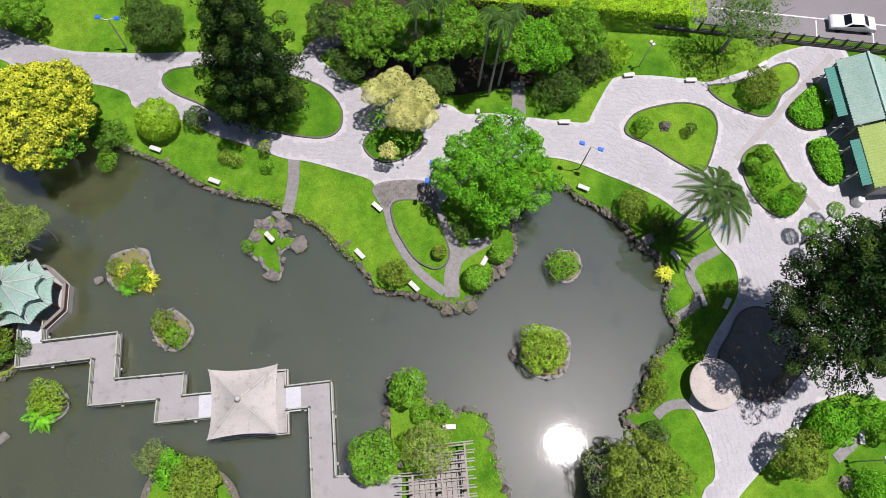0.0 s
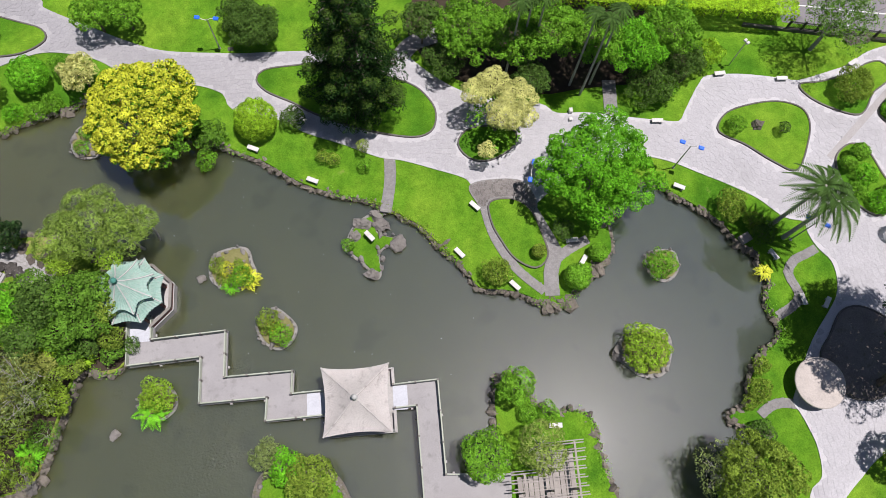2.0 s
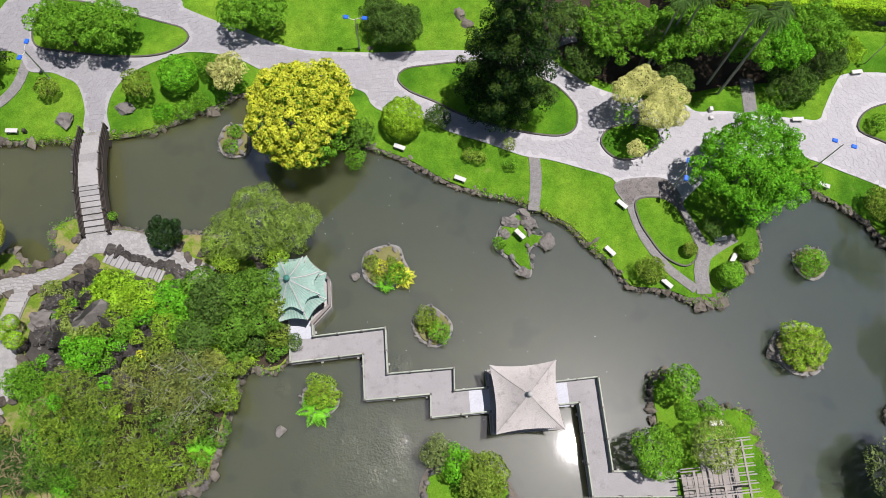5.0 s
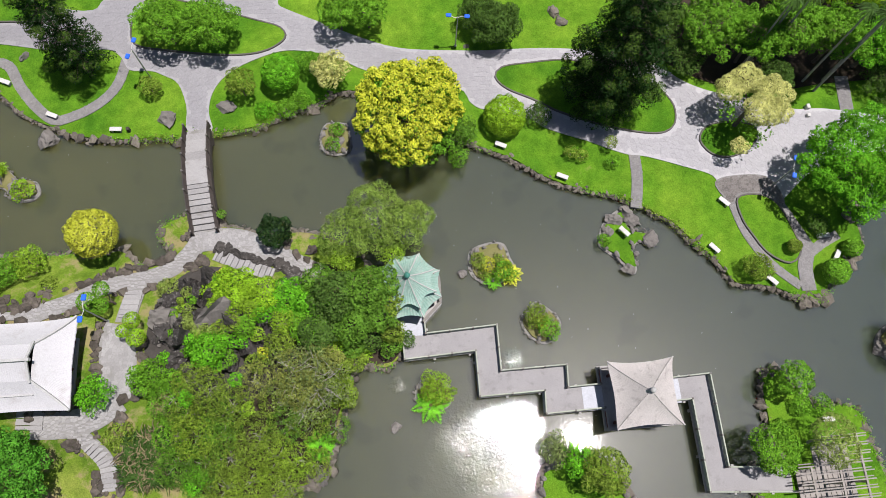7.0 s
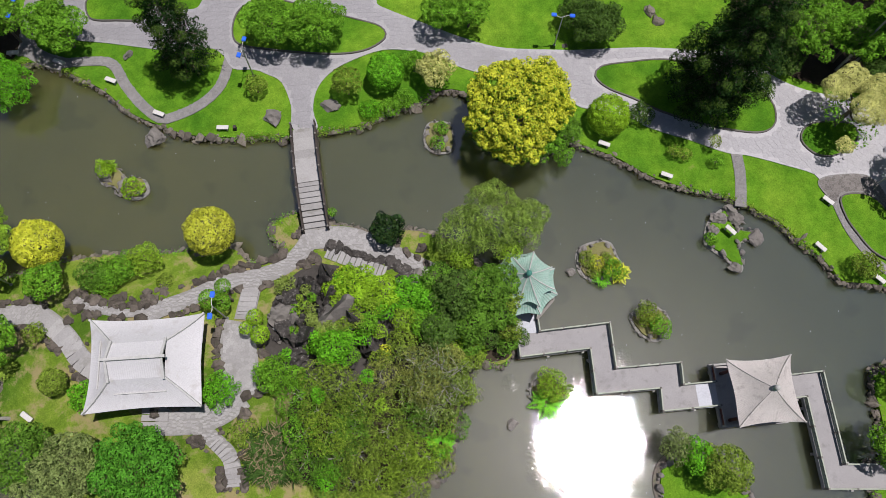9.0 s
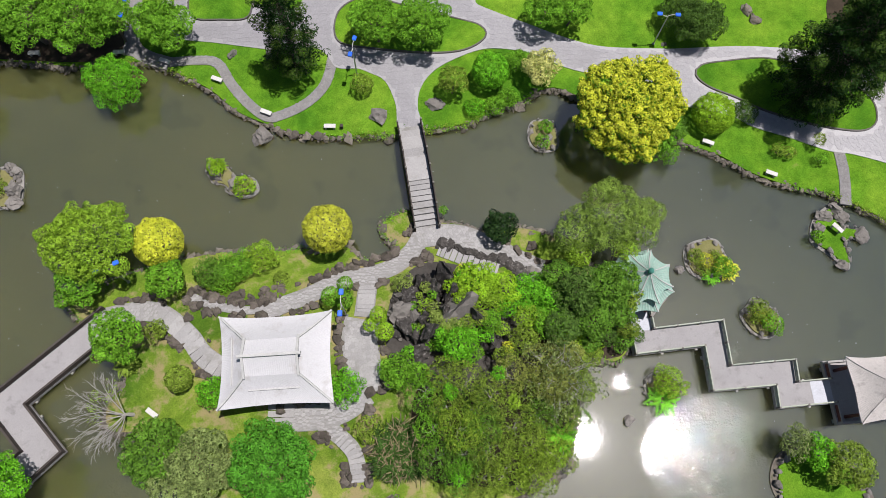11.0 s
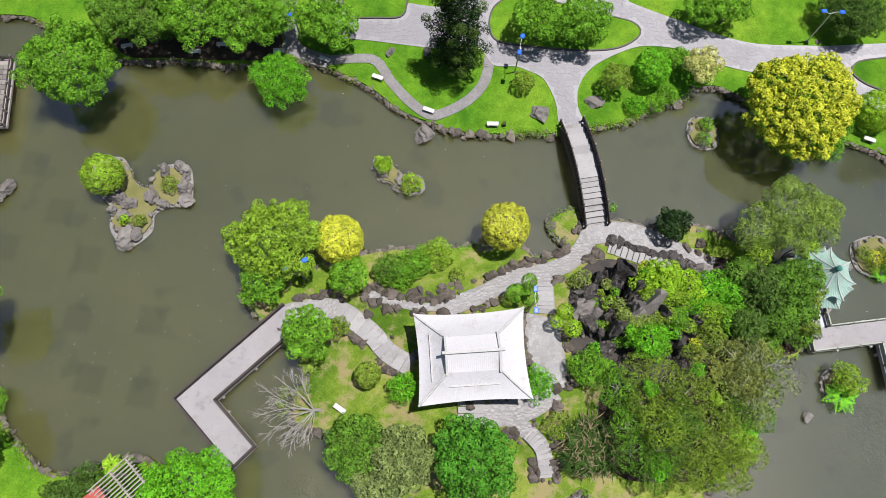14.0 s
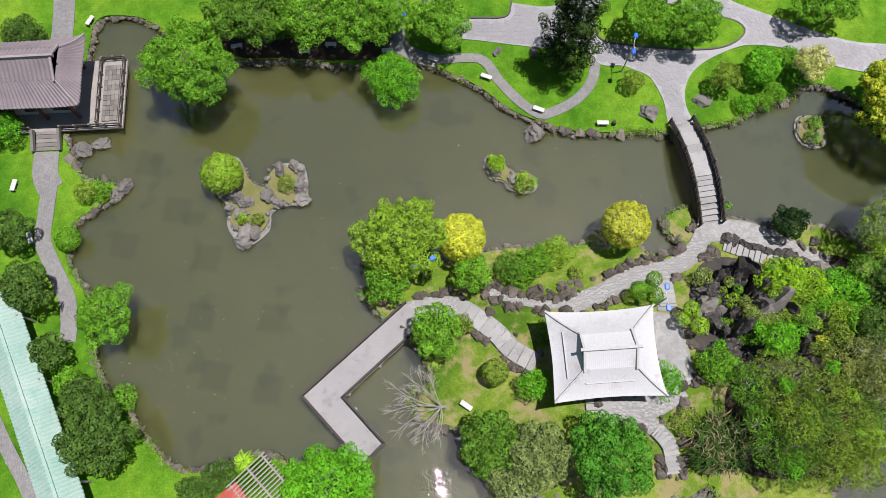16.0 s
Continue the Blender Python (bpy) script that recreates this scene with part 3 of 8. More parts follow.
BED_CENTRE = [(-4.6, 22.6), (-2.7, 22.8), (-1.3, 21.8), (-0.5, 19.4), (-0.3, 17.6), (-1.4, 16.7), (-3.0, 17.6), (-4.0, 19.3), (-4.6, 20.8)]
ISLET_S = [(-23.6, 2.3), (-21.5, 3.3), (-18.6, 2.4), (-17.2, 0.7), (-16.8, -2.1), (-22.1, -2.5), (-24.1, -0.0)]
PATH_CENTRE_WEST = (0.75, [(-5.1, 22.3), (-4.5, 19.6), (-3.0, 16.8), (-0.9, 14.7)])
PATH_CENTRE_EAST = (1.2, [(-1.3, 21.9), (-0.3, 19.6), (0.3, 17.9), (-0.2, 16.2), (-0.3, 14.3)])
PATH_CENTRE_CROSS = (0.8, [(-0.0, 17.1), (1.5, 18.1), (3.2, 18.9)])
PATH_SHORE = (0.95, [(-12.7, 27.2), (-12.8, 24.9), (-13.3, 22.3)])
PATH_EAST_LAWN = (0.75, [(22.3, 16.9), (21.2, 16.4), (20.2, 16.0), (19.4, 15.0), (19.7, 13.9), (19.9, 12.9), (19.1, 12.1), (17.7, 11.4)])
PATH_TO_ROCKS = (0.75, [(18.1, 4.3), (16.6, 4.6), (15.5, 4.4), (14.6, 3.8)])
PATH_NORTH_STEPS = (1.2, [(7.2, 33.7), (6.9, 30.0)])
PATH_NORTH = (1.6, [(-11.6, 36.5), (-10.3, 38.2), (-8.5, 39.0), (-7.5, 39.1)])
PATH_BUSH_EAST = (0.8, [(30.7, 1.9), (29.7, 0.7), (28.0, -0.4)])
PATH_WEST_LAWN = (0.9, [(-56.0, 38.9), (-56.7, 36.3), (-58.3, 34.5), (-60.5, 33.4), (-61.8, 33.3), (-63.4, 34.7), (-64.9, 36.7), (-66.1, 38.8), (-67.8, 39.2), (-70.8, 39.1)])
PATH_WEST_SHORE = (1.3, [(-70.3, 39.0), (-72.3, 39.8), (-73.6, 41.2), (-73.7, 44.4), (-73.6, 46.8)])
PATH_TERRACE = (2.1, [(-103.7, 32.2), (-103.7, 30.3), (-103.1, 28.8)])
PATH_WEST_BANK = (1.3, [(-103.2, 29.3), (-103.3, 26.3), (-103.3, 24.3), (-102.2, 21.9), (-101.0, 19.5), (-100.6, 17.6), (-100.6, 15.8)])
PATH_SOUTHWEST = (1.0, [(-105.9, 10.9), (-104.3, 8.0), (-103.0, 5.9), (-101.7, 3.4)])
PATH_NORTH_SHORE = (1.1, [(-71.7, 39.5), (-73.0, 40.3), (-74.4, 40.7)])
PATH_NORTHWEST = (1.9, [(-103.5, 42.9), (-103.5, 45.3), (-103.7, 48.9)])
PATH_ISLAND_NORTH = (1.5, [(-48.8, 22.7), (-49.9, 20.6), (-51.7, 19.1), (-53.8, 18.5), (-56.0, 18.1), (-58.3, 17.0), (-60.5, 16.2), (-61.6, 15.6)])
PATH_ISLAND_EAST = (1.9, [(-49.7, 21.6), (-47.8, 21.7), (-45.7, 21.4), (-43.2, 20.1), (-41.2, 18.9), (-39.7, 18.1)])
PATH_ISLAND_THIN = (0.7, [(-60.9, 16.1), (-63.1, 16.1), (-65.4, 16.7), (-67.6, 17.7)])
PATH_ISLAND_STAIR = (1.5, [(-53.6, 18.3), (-53.8, 16.4), (-54.0, 14.9)])
PATH_ISLAND_COURT = (2.7, [(-54.1, 14.7), (-54.4, 13.2), (-54.2, 11.2), (-54.3, 9.3)])
PATH_ISLAND_SOUTH = (1.9, [(-54.0, 9.2), (-55.8, 8.1), (-57.9, 7.7), (-60.3, 7.8)])
PATH_ISLAND_STEPS = (1.2, [(-57.9, 7.7), (-56.1, 6.2), (-55.1, 4.9), (-54.9, 2.9)])
PATH_ISLAND_WEST = (1.6, [(-74.7, 16.4), (-72.1, 16.8), (-69.9, 16.5), (-67.5, 14.5), (-66.2, 12.8), (-64.5, 11.6)])
ZIGZAG_EAST_A = [(-32.5, 14.5), (-32.4, 11.8), (-26.9, 12.1), (-26.9, 8.6), (-21.9, 8.7), (-22.0, 7.0), (-18.5, 7.1)]
ZIGZAG_EAST_B = [(-13.4, 7.2), (-10.9, 7.3), (-10.8, 0.5), (-5.2, 0.1)]
ZIGZAG_WEST = [(-73.5, 16.3), (-80.8, 10.3), (-77.8, 6.7), (-81.2, 3.7)]
ARCH = [(-49.6, 31.5), (-48.7, 22.5)]
# ---- colours ----
GRASS = turf_material("lawn_grass", (0.060, 0.180, 0.010), (0.105, 0.250, 0.014), (0.165, 0.310, 0.022), (0.21, 0.24, 0.06))
SOIL = surface("earth", (0.06, 0.045, 0.03), (0.12, 0.09, 0.06), 0.6, 8.0, 0.95, 0.5, 0.05, spec=0.1)
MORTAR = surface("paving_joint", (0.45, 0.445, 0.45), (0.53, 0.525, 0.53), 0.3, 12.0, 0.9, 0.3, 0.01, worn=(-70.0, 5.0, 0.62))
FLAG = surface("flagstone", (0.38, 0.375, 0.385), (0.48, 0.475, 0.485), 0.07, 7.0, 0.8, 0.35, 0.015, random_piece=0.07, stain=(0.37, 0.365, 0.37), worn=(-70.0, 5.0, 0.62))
COBBLE = surface("grey_path_stone", (0.31, 0.305, 0.295), (0.42, 0.415, 0.405), 0.3, 9.0, 0.85, 0.5, 0.02, random_piece=0.2, stain=(0.25, 0.245, 0.22))
DARK_COBBLE = surface("dark_path_stone", (0.22, 0.213, 0.208), (0.32, 0.312, 0.305), 0.3, 9.0, 0.85, 0.5, 0.02, random_piece=0.2, stain=(0.22, 0.215, 0.2))
KERB = surface("kerb_stone", (0.10, 0.094, 0.083), (0.19, 0.178, 0.155), 0.8, 10.0, 0.9, 0.5, 0.02, random_piece=0.3)
ROCK = surface("dark_rock", (0.11, 0.098, 0.08), (0.31, 0.275, 0.225), 1.6, 6.0, 0.9, 0.8, 0.05, random_piece=0.5, stain=(0.11, 0.14, 0.04))
EDGE_ROCK = surface("brown_edging_rock", (0.075, 0.064, 0.052), (0.25, 0.215, 0.18), 2.0, 6.0, 0.9, 0.9, 0.06, random_piece=0.5, stain=(0.10, 0.12, 0.045))
LEDGE = surface("islet_ledge_stone", (0.19, 0.185, 0.17), (0.33, 0.32, 0.295), 0.9, 6.0, 0.9, 0.5, 0.03, stain=(0.12, 0.12, 0.09))
CRAG = surface("craggy_rock", (0.022, 0.020, 0.018), (0.15, 0.138, 0.125), 1.6, 4.5, 0.9, 1.0, 0.09, random_piece=0.4, stain=(0.36, 0.345, 0.32))
# grey-brown earth, darkened in colour for the shade in gaps between the rocks
ROCKERY_SHADED_SOIL = surface("rockery_shaded_earth", (0.035, 0.032, 0.028), (0.10, 0.092, 0.082), 0.7, 7.0, 0.95, 0.7, 0.05, spec=0.1)
ISLAND_JOINT = surface("island_path_joint", (0.23, 0.225, 0.21), (0.31, 0.305, 0.29), 0.4, 12.0, 0.95, 0.4, 0.01)
PALE_ROCK = surface("pale_rock", (0.16, 0.15, 0.135), (0.32, 0.30, 0.27), 0.8, 6.0, 0.9, 0.7, 0.04, random_piece=0.35)
CONCRETE = surface("concrete", (0.34, 0.33, 0.315), (0.46, 0.45, 0.43), 0.4, 11.0, 0.85, 0.25, 0.01, stain=(0.28, 0.27, 0.245))
PALE_SLAB = surface("pale_slab", (0.44, 0.46, 0.50), (0.53, 0.55, 0.59), 0.5, 9.0, 0.7, 0.15, 0.01)
WHITE_PAINT = surface("white_paint", (0.54, 0.53, 0.50), (0.64, 0.63, 0.605), 0.3, 9.0, 0.6, 0.15, 0.01, stain=(0.44, 0.43, 0.39))
WHITE_TILE = surface("white_roof", (0.53, 0.53, 0.535), (0.61, 0.61, 0.615), 0.3, 12.0, 0.65, 0.2, 0.01, stain=(0.45, 0.435, 0.42))
RIDGE_GREY = surface("weathered_ridge", (0.38, 0.39, 0.37), (0.56, 0.56, 0.535), 2.0, 14.0, 0.8, 0.4, 0.02)
BEIGE_TILE = surface("beige_roof", (0.43, 0.405, 0.38), (0.55, 0.52, 0.49), 0.6, 10.0, 0.85, 0.4, 0.02, stain=(0.30, 0.28, 0.26))
JADE_TILE = surface("jade_roof", (0.20, 0.37, 0.30), (0.37, 0.48, 0.42), 1.6, 7.0, 0.7, 0.4, 0.02, stain=(0.36, 0.39, 0.35))
GREEN_TIN = surface("green_roof", (0.25, 0.42, 0.35), (0.44, 0.54, 0.48), 0.35, 7.0, 0.6, 0.25, 0.02, stain=(0.22, 0.42, 0.35))
LIME_TIN = surface("lime_roof", (0.34, 0.47, 0.13), (0.43, 0.54, 0.19), 0.4, 7.0, 0.6, 0.25, 0.02)
TEAL_TIN = surface("teal_awning", (0.06, 0.24, 0.19), (0.10, 0.31, 0.25), 0.4, 7.0, 0.55, 0.25, 0.02)
SLATE_TILE = surface("mauve_roof_tile", (0.20, 0.165, 0.178), (0.32, 0.275, 0.29), 0.7, 8.0, 0.75, 0.5, 0.03, random_piece=0.25)
MAUVE_RIDGE = surface("mauve_ridge", (0.24, 0.21, 0.215), (0.36, 0.32, 0.325), 1.2, 10.0, 0.8, 0.4, 0.02)
DRY_GRASS = turf_material("island_turf", (0.075, 0.155, 0.014), (0.155, 0.25, 0.025), (0.25, 0.31, 0.055), (0.32, 0.25, 0.135), 0.5)
RED_TILE = surface("red_roof", (0.50, 0.09, 0.07), (0.62, 0.16, 0.12), 0.8, 9.0, 0.6, 0.3, 0.02)
DARK_WOOD = surface("dark_timber", (0.035, 0.028, 0.024), (0.085, 0.07, 0.06), 0.8, 12.0, 0.75, 0.4, 0.01)
RED_WOOD = surface("maroon_timber", (0.10, 0.035, 0.03), (0.18, 0.07, 0.055), 0.8, 12.0, 0.6, 0.3, 0.01)
GREY_WOOD = surface("grey_timber", (0.23, 0.21, 0.19), (0.40, 0.37, 0.335), 1.0, 14.0, 0.85, 0.4, 0.01)
GREEN_PAINT = surface("bamboo_green_paint", (0.32, 0.36, 0.28), (0.48, 0.51, 0.42), 1.2, 12.0, 0.7, 0.3, 0.01, random_piece=0.2)
STEEL = surface("galvanised_steel", (0.30, 0.31, 0.32), (0.42, 0.43, 0.44), 1.5, 20.0, 0.4, 0.1, 0.005, metal=0.6)
BLUE = surface("blue_lamp_cover", (0.02, 0.12, 0.75), (0.04, 0.18, 0.85), 2.0, 20.0, 0.35, 0.1, 0.005, spec=0.5)
WHITE_GLOSS = surface("white_car_paint", (0.70, 0.71, 0.73), (0.76, 0.77, 0.79), 0.6, 20.0, 0.25, 0.02, 0.002, spec=0.6)
GLASS_DARK = surface("tinted_glass", (0.012, 0.014, 0.018), (0.02, 0.024, 0.03), 1.0, 5.0, 0.08, 0.0, 0.001, spec=0.6)
RUBBER = surface("rubber", (0.015, 0.015, 0.016), (0.03, 0.03, 0.03), 2.0, 20.0, 0.8, 0.2, 0.004)
ASPHALT = surface("asphalt", (0.19, 0.18, 0.185), (0.25, 0.24, 0.245), 0.15, 12.0, 0.9, 0.3, 0.01)
ROAD_PAINT = surface("road_paint", (0.62, 0.62, 0.60), (0.74, 0.74, 0.72), 1.0, 12.0, 0.7, 0.2, 0.004)
IRON = surface("iron_fence", (0.02, 0.02, 0.02), (0.05, 0.048, 0.045), 2.0, 15.0, 0.6, 0.2, 0.005)
BARK = surface("bark", (0.09, 0.07, 0.055), (0.19, 0.155, 0.125), 1.5, 12.0, 0.95, 0.8, 0.04)
PALE_BARK = surface("pale_bark", (0.26, 0.25, 0.22), (0.40, 0.385, 0.35), 1.5, 12.0, 0.9, 0.6, 0.03)
WATER = water_material()
LEAVES = {
    "mid": leaf_material("leaves_green", (0.068, 0.18, 0.018), (0.135, 0.315, 0.027), (0.24, 0.465, 0.045)),
    "bright": leaf_material("leaves_bright", (0.06, 0.22, 0.014), (0.12, 0.37, 0.02), (0.23, 0.54, 0.035)),
    "lime": leaf_material("leaves_lime", (0.138, 0.275, 0.015), (0.237, 0.413, 0.025), (0.35, 0.55, 0.037)),
    "dark": leaf_material("leaves_dark", (0.039, 0.084, 0.022), (0.077, 0.147, 0.034), (0.14, 0.224, 0.049)),
    "dark2": leaf_material("leaves_deep", (0.06, 0.135, 0.021), (0.105, 0.225, 0.03), (0.18, 0.33, 0.045)),
    "deep": leaf_material("leaves_saturated", (0.042, 0.154, 0.02), (0.077, 0.252, 0.028), (0.14, 0.364, 0.042)),
    "olive": leaf_material("leaves_olive", (0.097, 0.155, 0.022), (0.179, 0.260, 0.039), (0.292, 0.390, 0.073)),
    "olive2": leaf_material("leaves_light_olive", (0.103, 0.172, 0.021), (0.196, 0.299, 0.034), (0.322, 0.425, 0.069)),
    "pale2g": leaf_material("leaves_straw_green", (0.13, 0.16, 0.04), (0.23, 0.26, 0.07), (0.34, 0.35, 0.13)),
    "grey": leaf_material("leaves_grey_green", (0.112, 0.152, 0.064), (0.192, 0.248, 0.096), (0.304, 0.352, 0.16)),
    "willow": leaf_material("leaves_willow", (0.10, 0.17, 0.032), (0.19, 0.285, 0.058), (0.33, 0.43, 0.11)),
    "hedge": leaf_material("leaves_hedge", (0.18, 0.34, 0.012), (0.29, 0.49, 0.02), (0.4, 0.62, 0.03)),
    "palm": leaf_material("leaves_palm", (0.03, 0.065, 0.02), (0.055, 0.11, 0.03), (0.1, 0.17, 0.05)),
    "pale": leaf_material("leaves_pale_green", (0.135, 0.189, 0.047), (0.23, 0.297, 0.081), (0.338, 0.405, 0.135)),
    "yellowgreen": leaf_material("leaves_yellow_green", (0.121, 0.23, 0.019), (0.23, 0.378, 0.034), (0.351, 0.499, 0.068)),
    "gold": leaf_material("leaves_gold", (0.42, 0.53, 0.03), (0.60, 0.66, 0.05), (0.70, 0.70, 0.13)),
    "golddull": leaf_material("leaves_dull_gold", (0.32, 0.36, 0.035), (0.48, 0.49, 0.055), (0.64, 0.61, 0.11)),
    "cream": leaf_material("leaves_cream", (0.64, 0.64, 0.22), (0.68, 0.67, 0.27), (0.72, 0.69, 0.34), 0.25),
    "needle": leaf_material("needles_dark", (0.010, 0.028, 0.010), (0.02, 0.052, 0.015), (0.045, 0.1, 0.024), 0.08),
    "needle_tip": leaf_material("needle_tips", (0.03, 0.06, 0.015), (0.06, 0.11, 0.022), (0.11, 0.18, 0.035), 0.08),
    "blackgreen": leaf_material("leaves_black_green", (0.013, 0.031, 0.013), (0.024, 0.055, 0.02), (0.055, 0.099, 0.033), 0.15),
}
GREEN_WORD = {"mid": "green", "bright": "bright green", "lime": "lime green", "dark": "dark green", "dark2": "deep green", "deep": "rich green", "olive": "olive green", "grey": "grey-green", "willow": "silvery yellow-green", "olive2": "light olive", "pale2g": "straw green",
              "pale": "pale feathery green", "yellowgreen": "yellow-green", "gold": "golden yellow", "golddull": "dull golden", "cream": "cream yellow"}

# ---- ground and water ----
POND = [smooth(NORTH_SHORE_EAST + NORTH_SHORE_WEST, False) + smooth(WEST_SHORE, False) + [(-78, -14), (16, -14)]]
LANDS = [smooth(p) for p in (ISLAND_SHORE, PERGOLA_SHORE)]
EDGE = [(-900, -900), (900, -900), (900, 900), (-900, 900)]
ground = mesh_part("ground", region("ground", [EDGE], POND, 0.0, 1.6, 1.8, rough=0.05), GRASS)
tagged(ground, "bright green mown park lawn round the pond", "lawn", kind="structure")
for outline, word in zip(LANDS, ("pavilion island with a low mound", "spit of lawn with a pergola")):
    tagged(mesh_part("ground", region("ground", [outline], [], 0.0, 1.2, 1.9, rough=0.06), DRY_GRASS if "mound" in word else GRASS), "grassy " + word + " in the pond", "ground", kind="structure")
bm = bmesh.new()
bmesh.ops.create_grid(bm, x_segments=8, y_segments=8, size=80)
bmesh.ops.translate(bm, verts=bm.verts, vec=(-42, 20, 0))
tagged(part("water", bm, WATER), "murky olive pond water, nearly still", "water", kind="structure")
bm = bmesh.new()
box(bm, -125, -20, -1.6, 45, 60, -1.45)
tagged(part("pond_bed", bm, SOIL), "muddy bed of the pond", "ground", kind="structure")

BEDS = [smooth(p) for p in (BED_WEST_TOP, BED_WEST, BED_CONIFER, BED_PALE_TREE, BED_TEARDROP, BED_SHRUB, BED_HEDGE_A, BED_HEDGE_B, BED_TOPIARY, BED_BIG_CONIFER, BED_CENTRE)]
PROMENADE = smooth(PROMENADE_UPPER + PROMENADE_LOWER + PROMENADE_LOWER_WEST)
PATHS = [ribbon(c, w) for w, c in (PATH_CENTRE_WEST, PATH_CENTRE_EAST, PATH_CENTRE_CROSS, PATH_SHORE, PATH_EAST_LAWN, PATH_TO_ROCKS, PATH_NORTH_STEPS, PATH_NORTH, PATH_BUSH_EAST, PATH_WEST_LAWN,
                                   PATH_WEST_SHORE, PATH_TERRACE, PATH_WEST_BANK, PATH_NORTHWEST, PATH_SOUTHWEST, PATH_NORTH_SHORE)]
ISLAND_PATHS = [ribbon(c, w) for w, c in (PATH_ISLAND_NORTH, PATH_ISLAND_EAST, PATH_ISLAND_THIN, PATH_ISLAND_STAIR, PATH_ISLAND_COURT, PATH_ISLAND_SOUTH, PATH_ISLAND_STEPS, PATH_ISLAND_WEST)]
PATH_JOINT = surface("path_joint", (0.19, 0.185, 0.175), (0.27, 0.262, 0.25), 0.4, 12.0, 0.95, 0.4, 0.01)
narrow_path = mesh_part("pavement", region("pavement", PATHS, [PROMENADE] + BEDS, 0.066, 1.5, 0.2), PATH_JOINT)
tagged(narrow_path, "narrow grey stone paths through the lawns", "path", kind="structure")
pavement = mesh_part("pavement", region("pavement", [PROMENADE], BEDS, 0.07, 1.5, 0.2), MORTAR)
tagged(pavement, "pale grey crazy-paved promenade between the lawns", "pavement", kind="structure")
island_path = mesh_part("pavement", region("pavement", ISLAND_PATHS, [], 0.08, 0.8, 0.3), ISLAND_JOINT)
tagged(island_path, "grey stone paths on the pavilion island", "path", kind="structure")
BED_SOIL = surface("dry_bed_earth", (0.15, 0.13, 0.115), (0.25, 0.225, 0.20), 0.5, 8.0, 0.95, 0.5, 0.05, spec=0.1, stain=(0.13, 0.12, 0.08))
for i, outline in enumerate(BEDS):
    bare = i in (9,)
    tagged(mesh_part("garden_bed", region("garden_bed", [outline], [], 0.16, 1.0, 0.3, rough=0.04), BED_SOIL if bare else GRASS), "dark earth bed under the conifer" if bare else "island bed of lawn in the paving", "flower bed", kind="structure")
    rim = [Vector(p) for p in smooth(outline, True, 0.6)]
    bm = bmesh.new()
    n = len(rim)
    rings = []
    for k in range(n):
        d = (rim[(k + 1) % n] - rim[k - 1]).normalized()
        s = Vector((-d.y, d.x))
        z = height(*rim[k])
        rings.append([bm.verts.new((*(rim[k] + s * o), z + h)) for o, h in ((-0.075, 0.0), (-0.065, 0.22), (0.065, 0.22), (0.075, 0.0))])
    for a, b in zip(rings, rings[1:] + rings[:1]):
        for j in range(3):
            bm.faces.new((a[j], a[j + 1], b[j + 1], b[j]))
    tagged(part("kerb", bm, KERB), "dark stone kerb round a lawn bed", "kerb", kind="structure")

FOREST = smooth([(-10.5, 40.5), (-8.6, 36.2), (-4.0, 33.4), (1.0, 32.6), (4.6, 33.0), (9.0, 33.2), (13.4, 33.0), (15.0, 35.6), (14.0, 40.0), (3.0, 43.0), (-8.0, 44.0)])
# very dark brown for the ground sheets beneath the groups of trees
DARK_FLOOR = surface("dark_floor", (0.035, 0.028, 0.02), (0.075, 0.058, 0.04), 0.9, 9.0, 0.95, 0.7, 0.05, spec=0.1)
tagged(mesh_part("forest_floor", region("forest_floor", [FOREST], [], 0.035, 1.0, 0.1, rough=0.03), DARK_FLOOR), "dark ground under the trees", "ground", kind="structure")
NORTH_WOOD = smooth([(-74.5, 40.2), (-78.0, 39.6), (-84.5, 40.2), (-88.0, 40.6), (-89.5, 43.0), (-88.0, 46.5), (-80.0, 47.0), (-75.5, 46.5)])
tagged(mesh_part("forest_floor", region("forest_floor", [NORTH_WOOD], [], 0.03, 1.0, 0.1, rough=0.03), DARK_FLOOR), "dark earth under the shore trees", "ground", kind="structure")
ROCKERY = smooth([(-51.5, 17.2), (-48.5, 19.4), (-43.0, 17.4), (-40.5, 14.5), (-41.0, 10.0), (-46.0, 8.5), (-51.2, 9.8), (-52.4, 12.5)])
tagged(mesh_part("rockery_soil", region("rockery_soil", [ROCKERY], [], 0.035, 0.6, 0.1, rough=0.05), ROCKERY_SHADED_SOIL), "soil among the rockery stones, coloured dark for the shade between them", "ground", kind="structure")
def held_in(outline, shore):
    """Draws what lies past a shore back to just inside it."""
    out = []
    for p, ok in zip(outline, inside(shore, [p[0] for p in outline], [p[1] for p in outline])):
        if not ok:
            q = min(shore, key=lambda s: (s[0] - p[0]) ** 2 + (s[1] - p[1]) ** 2)
            d = (Vector((-52.0, 10.0)) - Vector(q)).normalized()
            p = (q[0] + d.x * 0.2, q[1] + d.y * 0.2)
        if not out or math.hypot(out[-1][0] - p[0], out[-1][1] - p[1]) > 0.15:
            out.append(p)
    return out


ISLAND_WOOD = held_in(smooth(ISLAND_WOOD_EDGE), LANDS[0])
tagged(mesh_part("forest_floor", region("forest_floor", [ISLAND_WOOD], [], 0.03, 1.0, 0.1, rough=0.03), DARK_FLOOR), "dark ground under the island trees", "ground", kind="structure")
BIG_ROCKS = [rock_mesh("rock", k, 0.75, 3, 0.3) for k in range(1, 9)]
